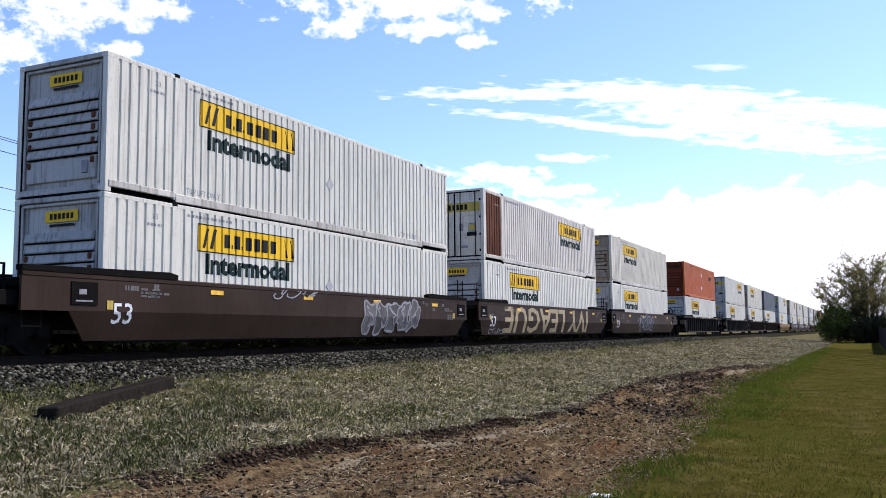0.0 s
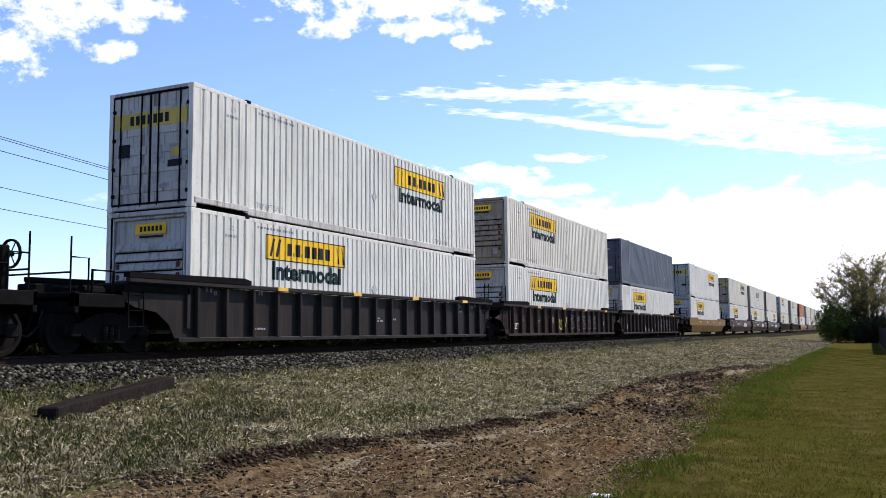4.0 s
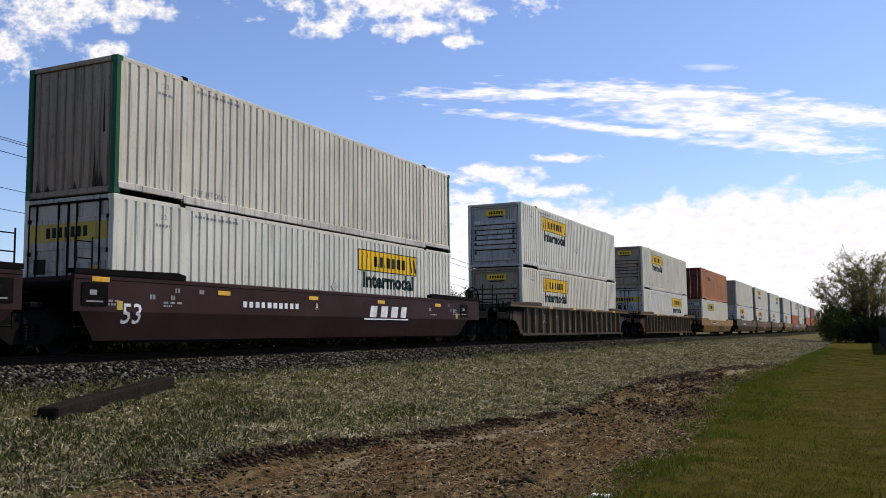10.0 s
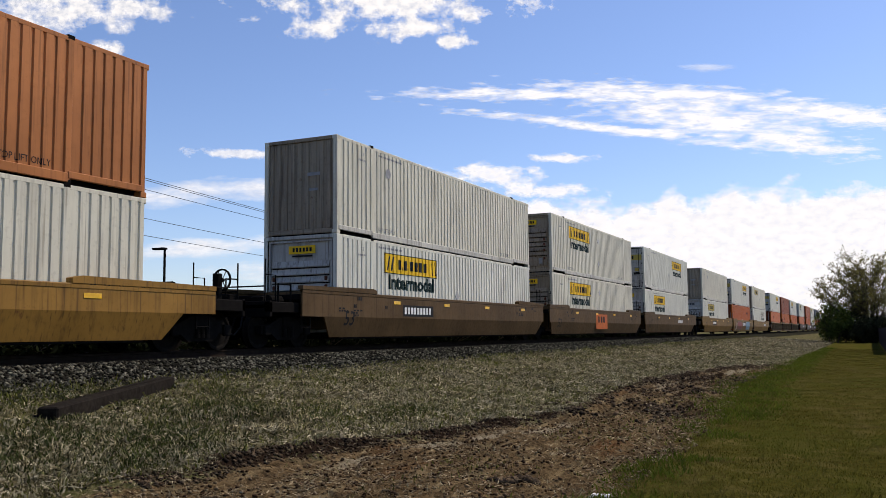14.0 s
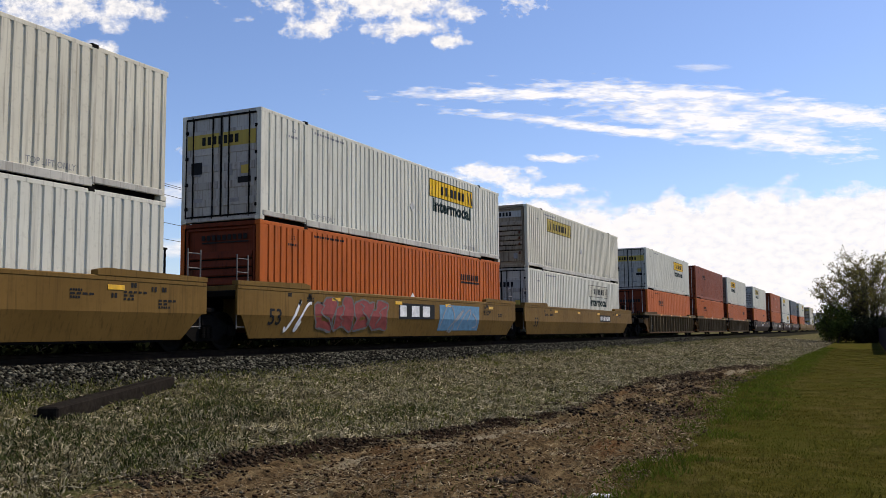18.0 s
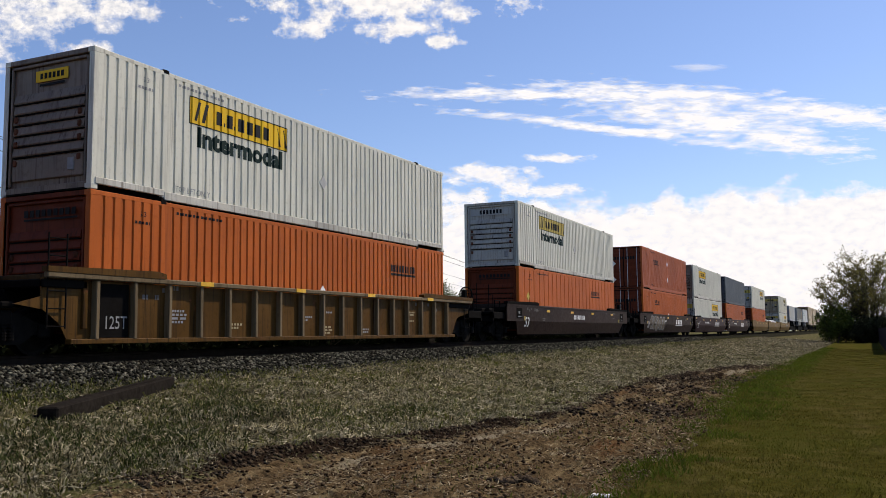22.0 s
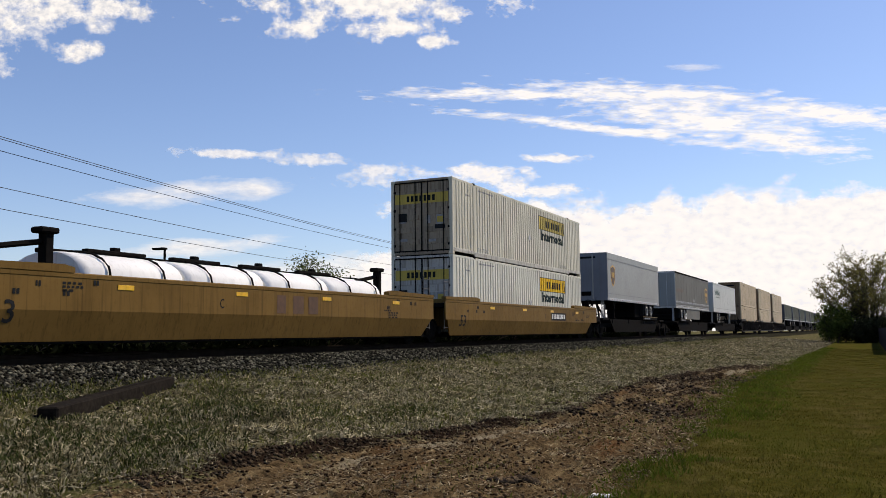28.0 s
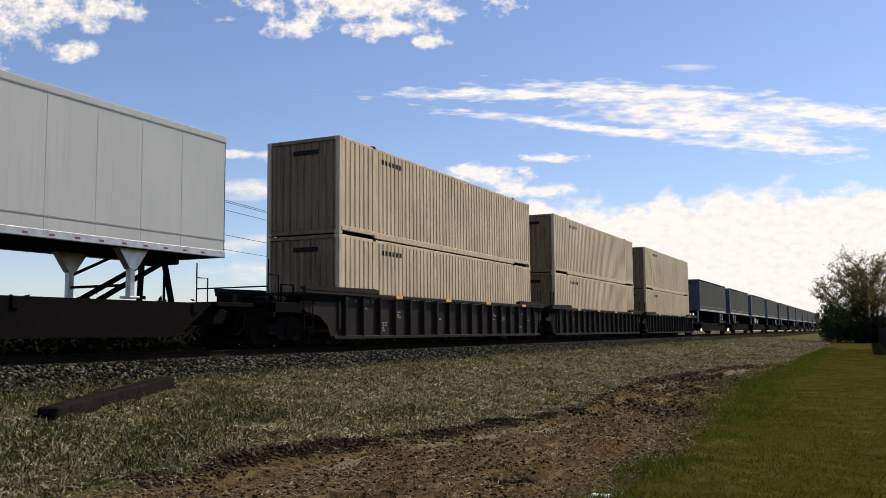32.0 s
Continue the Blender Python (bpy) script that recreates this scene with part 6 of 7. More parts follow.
def build_spine(place, length, wheels_near):
    """A skeleton car that carries one trailer."""
    car = thing("spine_car", "grimy black skeleton railway car carrying a trailer", "railway wagon", "spine cars")
    L = length
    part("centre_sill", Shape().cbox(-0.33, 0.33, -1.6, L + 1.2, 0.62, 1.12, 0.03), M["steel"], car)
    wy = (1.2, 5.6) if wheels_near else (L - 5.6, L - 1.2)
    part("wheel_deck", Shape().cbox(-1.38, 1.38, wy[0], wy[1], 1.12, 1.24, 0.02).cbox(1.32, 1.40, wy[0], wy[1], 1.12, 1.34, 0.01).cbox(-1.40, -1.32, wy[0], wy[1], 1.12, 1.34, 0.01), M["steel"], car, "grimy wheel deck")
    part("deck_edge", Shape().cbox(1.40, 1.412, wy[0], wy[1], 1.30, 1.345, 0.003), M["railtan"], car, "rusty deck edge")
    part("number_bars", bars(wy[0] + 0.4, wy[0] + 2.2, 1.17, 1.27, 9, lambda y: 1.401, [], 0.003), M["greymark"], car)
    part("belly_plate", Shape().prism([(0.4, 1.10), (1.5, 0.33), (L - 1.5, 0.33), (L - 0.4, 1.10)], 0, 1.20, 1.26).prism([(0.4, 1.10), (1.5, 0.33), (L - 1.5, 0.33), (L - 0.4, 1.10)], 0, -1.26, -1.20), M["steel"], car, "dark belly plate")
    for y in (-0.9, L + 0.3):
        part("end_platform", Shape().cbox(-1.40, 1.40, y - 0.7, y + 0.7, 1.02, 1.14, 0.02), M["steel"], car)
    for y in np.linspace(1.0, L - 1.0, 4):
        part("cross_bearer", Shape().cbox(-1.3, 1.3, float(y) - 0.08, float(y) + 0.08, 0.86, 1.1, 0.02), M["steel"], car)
    hy = L - 1.0 if wheels_near else 1.0
    d = -1 if wheels_near else 1
    h = Shape().cbox(-0.45, 0.45, hy - 0.4, hy + 0.4, 2.02, 2.20, 0.03)
    for sg in (-1, 1):
        h.tube([(sg * 0.35, hy, 2.05), (sg * 0.5, hy - 0.1 * d, 1.1)], 0.07)
        h.tube([(sg * 0.3, hy, 2.05), (sg * 0.3, hy + 1.9 * d, 1.12)], 0.06)
    part("hitch", h, M["steel"], car, "black trailer hitch stand")
    grips = Shape()
    for x in (-1.3, 1.3):
        for y in (-1.5, -1.1):
            grips.tube([(x, y, 1.05), (x, y, 2.15), (x, y + 0.18, 2.15), (x, y + 0.18, 1.05)], 0.018, 5)
    part("handrail", grips, M["greymark"], car, "thin steel handrail")
    truck(car, -3.05 if place > 320 else -1.0)
    MOVERS.append((car, place, 0.0))
    return car


# ---- the cars in order: place, wagon, ends, upper and lower container ----
J, C = "joint", "coupler"
CONSIST = [
    (-328.00, "brown", "smooth", C, J, "J", "J"),
    (-308.39, "brown", "smooth", J, J, "Jdoorrust", "J"),
    (-288.72, "brown", "smooth", J, C, "Jcream", "J"),
    (-265.23, "black", "ribbed", C, C, "S", "J"),
    (-241.65, "black", "ribbed", C, J, "Jdoor", "J"),
    (-221.98, "darkbrown", "ribbed", J, J, "Jcream", "J"),
    (-202.57, "darkbrown", "ribbed", J, C, "slate", "J"),
    (-178.93, "yellow", "low", C, C, "Jdoor", "J"),
    (-155.01, "maroon", "smooth", C, J, "Jdoorold", "J"),
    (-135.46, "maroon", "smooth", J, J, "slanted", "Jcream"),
    (-115.88, "maroon", "smooth", J, C, "greenpost", "Jdoor"),
    (-92.22, "umber", "ribbed", C, C, "J", "Jcream"),
    (-68.66, "ochre", "ribbed", C, C, "Jcream", "Jdoor"),
    (-44.96, "amber", "low", C, C, "Sbrown", "Jold"),
    (-21.23, "goldbrown", "smooth", C, J, "plainwhite", "J"),
    (-1.83, "goldbrown", "smooth", J, J, "Jcream", "Jcream"),
    (17.98, "goldbrown", "smooth", J, C, "Jdoor", "J"),
    (41.61, "yellow", "smooth", C, J, "plaincream", "Jpale"),
    (61.15, "yellow", "smooth", J, J, "Jdoor", "Sone"),
    (80.73, "yellow", "smooth", J, C, "Jold", "Jgrey"),
    (104.67, "ochre", "ribbed", C, J, "Jdoor", "Splate"),
    (124.22, "ochre", "ribbed", J, J, "Sredplain", "Sdoor"),
    (143.78, "ochre", "ribbed", J, C, "Jsoot", "Sone"),
    (167.64, "darkbrown", "smooth", C, C, "Jpale", "Splatefront"),
    (191.48, "darkbrown", "smooth", C, J, "Sreddoor", "Sdoor"),
    (211.11, "maroon", "smooth", J, J, "Jsoot", "Jdoor"),
    (230.55, "maroon", "smooth", J, C, "slate", "Sone"),
    (254.27, "yellow", "smooth", C, J, "Jdoor", "Sone"),
    (273.70, "yellow", "smooth", J, J, "", "tarp"),
    (293.13, "yellow", "smooth", J, C, "Jdoorold", "Jdoor"),
    (375.38, "greywell", "ribbed", C, J, "tan", "tan"),
    (395.03, "greywell", "ribbed", J, J, "tan", "tan"),
    (414.78, "greywell", "ribbed", J, C, "tan", "tan"),
]
cars = []
for place, paint, style, near, far, upper, lower in CONSIST:
    top = 1.36 if style == "low" else 1.55
    cars.append(well(paint, "smooth" if style == "low" else style, near, far, place, top))
    if lower and lower != "tarp":
        stack(lower, place, 0.37)
        stack(upper, place, 0.37 + TALL + 0.012)

# A tarpaulin-covered load lies in the one well without containers.
load = thing("tarped_load", "white tarpaulin-covered load strapped down in a well car", "cargo")
for i in range(4):
    y0, y1 = 2.5 + i * 3.0, 2.5 + i * 3.0 + 2.92
    s = Shape()
    out = [(-1.2, 0.0)] + [(-1.2 * math.cos(a), 1.12 + 0.62 * math.sin(a) ** 0.8) for a in np.linspace(0, math.pi, 13)] + [(1.2, 0.0)]
    rows = []
    for t, f in ((0, 0.86), (0.06, 0.96), (0.5, 1.0), (0.94, 0.97), (1, 0.86)):
        rows.append([(x * f, y0 + (y1 - y0) * t, z * (0.9 + 0.1 * f) if z else 0) for x, z in out])
    k = len(out)
    for r in rows:
        s.v += r
    for a in range(len(rows) - 1):
        for b in range(k - 1):
            s.f.append((a * k + b, a * k + b + 1, (a + 1) * k + b + 1, (a + 1) * k + b))
    s.f += [tuple(range(k)), tuple(range(4 * k, 5 * k))]
    sheet = part("tarpaulin", s, M["tarp"], load)
    for face in sheet.data.polygons:
        face.use_smooth = len(face.vertices) == 4
for i in range(8):
    y = 3.1 + i * 1.55
    part("strap", Shape().tube([(1.2 * math.cos(a) * 1.015, y, 0.02 + 1.12 + 0.63 * math.sin(a) ** 0.8) for a in np.linspace(0.02, math.pi - 0.02, 11)], 0.025, 5), M["steel"], load)
for i in range(4):
    a = 2.7 + i * 2.55
    part("frame_bar", Shape().cbox(-0.55, -0.35, a, a + 2.55, 1.74, 1.84, 0.02).cbox(0.25, 0.42, a + 0.5, a + 2.2, 1.74, 1.82, 0.02).cbox(0.1, 0.25, a + 1.4, a + 1.6, 1.4, 1.92, 0.02), M["steel"], load, "black steel frame bar on top")
for y in (2.0, 15.0):
    part("stanchion", Shape().cbox(0.5, 0.72, y - 0.1, y + 0.12, 0.9, 2.05, 0.03).cbox(0.46, 0.78, y - 0.25, y + 0.2, 2.0, 2.12, 0.03).tube([(0.6, y, 1.85), (0.6, y - 1.4, 1.62)], 0.06), M["steel"], load, "black steel end stanchion")
MOVERS.append((load, 273.70, 0.37))

# Most wagons have lost one or both of their guide posts.
for i, car in enumerate(cars):
    posts = [o for o in car.children if o.name.startswith("guide_post")]
    for j, ob in enumerate(posts):
        high = sum(v.co.y for v in ob.data.vertices) / len(ob.data.vertices) > 8
        if (i in (11, 19) and high) or (i == 7 and j % 2) or (i in (8, 24) and not high and j % 2):
            continue
        bpy.data.objects.remove(ob)

# Markings on the wagons.
ribbed = [c for c, row in zip(cars, CONSIST) if row[2] == "ribbed"]
for i, (car, row) in enumerate(zip(cars, CONSIST)):
    paint, style = row[1], row[2]
    ink = "chalk" if paint not in ("yellow", "goldbrown", "amber") else "ink"
    if style == "smooth":
        mark_length(car, 0.08 if paint != "yellow" else 0.1, 0.60, 0.42, ink)
        stencils(car, "greymark" if paint == "maroon" else "dimmark" if ink == "chalk" else ink, i)
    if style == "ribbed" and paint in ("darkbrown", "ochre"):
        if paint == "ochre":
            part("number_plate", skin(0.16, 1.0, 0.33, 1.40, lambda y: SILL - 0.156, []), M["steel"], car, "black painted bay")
        part("capacity_mark", lettering("125T", 0.40, 0.50, 0.26, 0.56, side_x("ribbed"), 0.005), M["greymark" if paint == "ochre" else "chalk"], car, "painted 125T")
# Plates, reflectors and stencils near the ends of the sides.
for i, (car, row) in enumerate(zip(cars, CONSIST)):
    r = random.Random(100 + i)
    paint, smooth = row[1], row[2] != "ribbed"
    ink, x = ("ink" if paint in ("yellow", "goldbrown", "amber") else "chalk"), (SILL + 0.004 if smooth else SILL - 0.154)
    for d, y0, kind in ((-1, -0.1, row[3]), (1, 16.25, row[4])):
        if smooth and paint in ("brown", "darkbrown", "maroon"):
            a, b = sorted((y0 + d * 0.22, y0 + d * 0.86))
            p = part("end_plate", Shape().cbox(x - 0.002, x + 0.014, a, b, 0.96, 1.40, 0.004), M["steel"], car, "dark framed plate")
            part("plate_marks", Shape().box(x + 0.014, x + 0.017, a + 0.18, b - 0.28, 1.16, 1.26).box(x + 0.014, x + 0.017, a + 0.1, b - 0.12, 1.02, 1.05), M["greymark"], p)
            a, b = sorted((y0 - d * 0.02, y0 - d * 0.18))
            part("small_plate", Shape().cbox(x - 0.002, x + 0.008, a, b, 0.88, 1.06, 0.003), M["oldsign"], car, "small cream plate")
        s = Shape()
        for k in range(4):
            y, z = y0 - d * r.uniform(0.3, 2.6), r.choice((1.34, 1.28, 1.12))
            bb = bars(y, y + r.uniform(0.12, 0.2), z, z + 0.10, 2, lambda q: x, [], 0.003, 0, 0.3, k)
            s.add(bb.v, bb.f)
        part("stencil_bars", s, M["greymark" if paint == "maroon" else "dimmark" if ink == "chalk" else ink], car)
    if not smooth:
        for m_ in ("greymark", "painttan") if paint != "black" else ("greymark",):
            s = Shape()
            for k in range(4):
                y, z = 0.25 + r.randint(1, 15) * 1.0, r.uniform(0.45, 1.25)
                for j in range(r.randint(1, 4)):
                    bb = bars(y, y + r.uniform(0.2, 0.55), z - j * 0.08, z - j * 0.08 + 0.05, r.randint(2, 5), lambda q: x, [], 0.003, 0, 0.3, k)
                    s.add(bb.v, bb.f)
            part("stencil_bars", s, M[m_], car)
    if paint == "maroon":
        t = part("reflector", SHARED["tabs"], M["reflector"], car, "yellow reflector strip")
        t.location = (0, -0.5, 1.47)
for i in (8, 9, 10, 24, 25, 26):
    mark_bars(cars[i], 9.9, 12.5, 0.86, 1.20, 4, "chalk", slant=0.25, name="emblem_lettering", seed=12)
    part("emblem_line", skin(9.6, 12.4, 0.78, 0.82, lambda y: low_x(0.8) + 0.004, []), M["chalk"], cars[i])
    mark_bars(cars[i], 3.9, 6.3, 1.02, 1.16, 10, "chalk", seed=i)
for i, ch in ((8, "B"), (9, "C"), (10, "A"), (25, "C")):
    part("letter_mark", lettering(ch, 7.0, 1.02, 0.2, 0.14, side_x("smooth"), 0.005), M["chalk"], cars[i])
for i, y in ((14, 3.7), (16, 10.2), (17, 4.0), (19, 11.0), (23, 7.2), (29, 10.6), (13, 4.0)):
    mark_bars(cars[i], y, y + 2.0, 0.98 if i != 13 else 0.95, 1.2 if i != 13 else 1.1, 9, "chalk", seed=i + 3, plate="ink" if i not in (23, 16) else None)
part("number_plate", skin(6.7, 9.0, 0.5, 1.32, side_x("smooth"), []), M["orange"], cars[15], "orange patch on the side")
mark_bars(cars[15], 7.1, 8.6, 0.86, 1.2, 3, "ink", name="emblem_lettering")
mark_bars(cars[18], 7.0, 9.4, 0.90, 1.26, 3, "chalk", plate="ink", name="emblem_lettering")
mark_bars(cars[28], 8.3, 10.4, 0.9, 1.36, 3, "emblembrown", name="emblem_lettering")
part("letter_mark", lettering("C", 6.1, 0.98, 0.22, 0.15, side_x("smooth"), 0.005), M["ink"], cars[28])
part("letter_mark", lettering("A", 9.6, 0.98, 0.22, 0.15, side_x("smooth"), 0.005), M["ink"], cars[29])
part("letter_mark", lettering("C", 5.0, 0.98, 0.25, 0.17, side_x("ribbed"), 0.005), M["chalk"], cars[5])
mark_length(cars[5], 14.2, 0.62, 0.36, "chalk", "ribbed")
me = lettering("IVY LEAGUE", 1.55, 0.33, 1.12, 12.0, side_x("smooth"), 0.02, turn=True)
part("graffiti", tilted(me, "graffiti"), M["painttan"], cars[1], "large upside-down beige graffiti letters")
throw_up(cars[0], 9.8, 13.4, 5, "weatheredgrey", "greymark", 4)
graffiti(cars[0], 5.4, 7.4, ["greymark"], 41, z0=1.3, z1=1.5, n=7, thick=0.018)
graffiti(cars[1], 0.1, 1.6, ["greymark"], 42, z0=0.32, z1=0.6, n=5, thick=0.02)
throw_up(cars[2], 6.0, 9.9, 4, "weatheredblue", "greymark", 7)
graffiti(cars[2], 5.2, 6.0, ["greymark"], 8, z0=0.7, z1=1.3, n=2, thick=0.03)
graffiti(cars[5], 6.1, 7.7, ["paintyellow"], 9, "ribbed", 0.35, 1.1, 6, 0.04)
throw_up(cars[5], 8.2, 13.4, 5, "darkbrown", "dimmark", 10, "ribbed", 0.45, 1.2)
graffiti(cars[6], 5.5, 8.0, ["chalk"], 11, "ribbed", 0.3, 0.6, 8, 0.03)
throw_up(cars[6], 9.0, 14.5, 6, "darkbrown", "greymark", 12, "ribbed", 0.4, 1.2)
graffiti(cars[11], 2.1, 3.0, ["greymark"], 13, "ribbed", 0.75, 1.15, 4, 0.018)
graffiti(cars[12], 2.5, 5.0, ["greymark"], 14, "ribbed", 0.7, 1.2, 4, 0.02)
throw_up(cars[13], 8.2, 11.6, 5, "ochre", "dimmark", 15, "smooth", 0.38, 0.84, 0.025)
graffiti(cars[18], 0.9, 1.9, ["chalk"], 16, n=2, thick=0.04)
throw_up(cars[18], 2.2, 6.2, 4, "paintred", "dimmark", 17, thick=0.03)
part("graffiti", tilted(skin(9.9, 13.4, 0.45, 1.35, side_x("smooth"), []), "graffiti"), M["paintblue"], cars[18], "blue graffiti block")
graffiti(cars[18], 10.2, 13.2, ["greymark"], 19, n=4, thick=0.03)
throw_up(cars[24], 0.9, 5.6, 5, "weatheredtan", "greymark", 20)
graffiti(cars[3], 3.2, 4.6, ["dimmark"], 21, "ribbed", 0.4, 0.7, 4, 0.02)

# Trailers.
TRAILERS = [
    (314.73, "shield", 14.05, "trailergrey", "trailergrey", False),
    (335.10, "freight", 16.15, "trailerdark", "steel", True),
    (354.16, "leaf", 16.15, "trailerwhite", "trailerwhite", True),
    (436.4, "grey", 16.15, "trailerteal", "steel", False),
    (456.2, "pale", 16.15, "trailerolive", "steel", True),
    (476.0, "grey", 16.15, "trailerteal", "steel", True),
    (496.0, "pale", 16.15, "trailerolive", "steel", False),
    (516.0, "grey", 16.15, "trailerteal", "steel", True),
    (536.0, "grey", 16.15, "trailerteal", "steel", False),
    (556.0, "pale", 16.15, "trailerolive", "steel", True),
    (576.0, "grey", 16.15, "trailerteal", "steel", True),
    (596.0, "pale", 16.15, "trailerolive", "steel", False),
    (616.0, "grey", 16.15, "trailerteal", "steel", True),
    (636.0, "pale", 16.15, "trailerolive", "steel", True),
]
made = {}
for place, kind, length, sk, tr_, wn_ in TRAILERS:
    if (kind, wn_) in made:
        t = copy_thing(made[kind, wn_], Matrix.Identity(4))
        c = copy_thing(made["spine", wn_], Matrix.Identity(4))
        MOVERS.append((c, place, 0.0))
    else:
        t = made[kind, wn_] = build_trailer(kind, length, None, sk, tr_, wn_)
        c = build_spine(place, length, wn_)
        made["spine", wn_] = c
    MOVERS.append((t, place, 2.19))

# ---- behind and beside the track ----
def crown_mesh(name, centre, size, clumps, leaves, leaf, rng, material, lean=0.0):
    """Leaves gathered in clumps inside an uneven outline."""
    c = rng.normal(0, 1, (clumps, 3))
    c /= np.linalg.norm(c, axis=1)[:, None]
    c *= rng.uniform(0.35, 1.0, (clumps, 1)) ** 0.6
    c = c * np.array(size) * 0.5
    k = rng.integers(0, clumps, leaves)
    r = rng.uniform(0.1, 0.24, clumps)[k] * min(size)
    d = rng.normal(0, 0.55, (leaves, 3))
    p = c[k] + d * r[:, None] + np.array(centre)
    u = rng.normal(0, 1, (leaves, 3))
    u /= np.linalg.norm(u, axis=1)[:, None]
    w = np.cross(u, rng.normal(0, 1, (leaves, 3)))
    w /= np.linalg.norm(w, axis=1)[:, None]
    s = leaf * rng.uniform(0.5, 1.4, (leaves, 1))
    v = np.stack([p - u * s, p - w * s * 0.5, p + u * s, p + w * s * 0.5], 1)
    f = np.arange(leaves * 4).reshape(-1, 4)
    return quick_mesh(name, v.reshape(-1, 3), f, material)


M_LEAF = island_material("spring_leaves", [(0.10, 0.092, 0.026), (0.18, 0.165, 0.05), (0.27, 0.235, 0.08)], through_light=0.5)
M_FRESH = island_material("fresh_shrub_leaves", [(0.06, 0.085, 0.016), (0.13, 0.165, 0.035), (0.22, 0.25, 0.06)], through_light=0.5)
M_LEAFB = island_material("pale_spring_leaves", [(0.07, 0.09, 0.035), (0.13, 0.16, 0.06), (0.20, 0.21, 0.10)], through_light=0.35)
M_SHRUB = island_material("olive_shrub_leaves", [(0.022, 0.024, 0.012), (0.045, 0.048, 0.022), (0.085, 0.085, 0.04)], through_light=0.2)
# near-black leaves: the shade under the train is put into their colour
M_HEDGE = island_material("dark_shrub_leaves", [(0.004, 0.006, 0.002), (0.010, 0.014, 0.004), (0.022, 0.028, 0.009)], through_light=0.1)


def tree(name, label, place, height, spread, seed, leaf_mat, leaves=9000, leaf=0.09, trunks=1, bare=0.3):
    r, rg = random.Random(seed), np.random.default_rng(seed)
    t = thing(name, label, "tree" if name == "tree" else "shrub", "trackside trees")
    wood = Shape()
    tips = []
    for k in range(trunks):
        a = 6.28 * k / trunks + r.uniform(-0.4, 0.4)
        lean = spread * 0.14 * (trunks > 1)
        base = Vector((math.cos(a) * 0.2 * (trunks > 1), math.sin(a) * 0.2 * (trunks > 1), -0.1))
        fork = base + Vector((math.cos(a) * lean, math.sin(a) * lean, height * 0.35))
        r0 = height * 0.017
        wood.tube([base, (base + fork) / 2 + Vector((r.uniform(-0.1, 0.1), r.uniform(-0.1, 0.1), 0)), fork], [r0, r0 * 0.85, r0 * 0.7], 7)
        for i in range(7):
            b = a + r.uniform(-1.6, 1.6) if trunks > 1 else 6.28 * i / 7 + r.uniform(-0.3, 0.3)
            out = spread * r.uniform(0.22, 0.48)
            tip = fork + Vector((math.cos(b) * out, math.sin(b) * out, height * r.uniform(0.25, 0.6)))
            mid = fork.lerp(tip, 0.5) + Vector((r.uniform(-0.3, 0.3), r.uniform(-0.3, 0.3), height * 0.04))
            wood.tube([fork, mid, tip], [r0 * 0.5, r0 * 0.33, r0 * 0.1], 5)
            for j in range(5):
                q0 = mid.lerp(tip, r.uniform(0, 0.9))
                q1 = q0 + Vector((r.uniform(-1, 1), r.uniform(-1, 1), r.uniform(0.2, 1.0))) * spread * 0.13
                wood.tube([q0, q1], [r0 * 0.14, r0 * 0.04], 4)
    part("trunk", wood, M["bark"], t)
    part("crown", crown_mesh("crown", (0, 0, height * 0.62), (spread, spread, height * 0.72), 60, leaves, leaf, rg, leaf_mat), leaf_mat, t)
    t.location = place
    return t


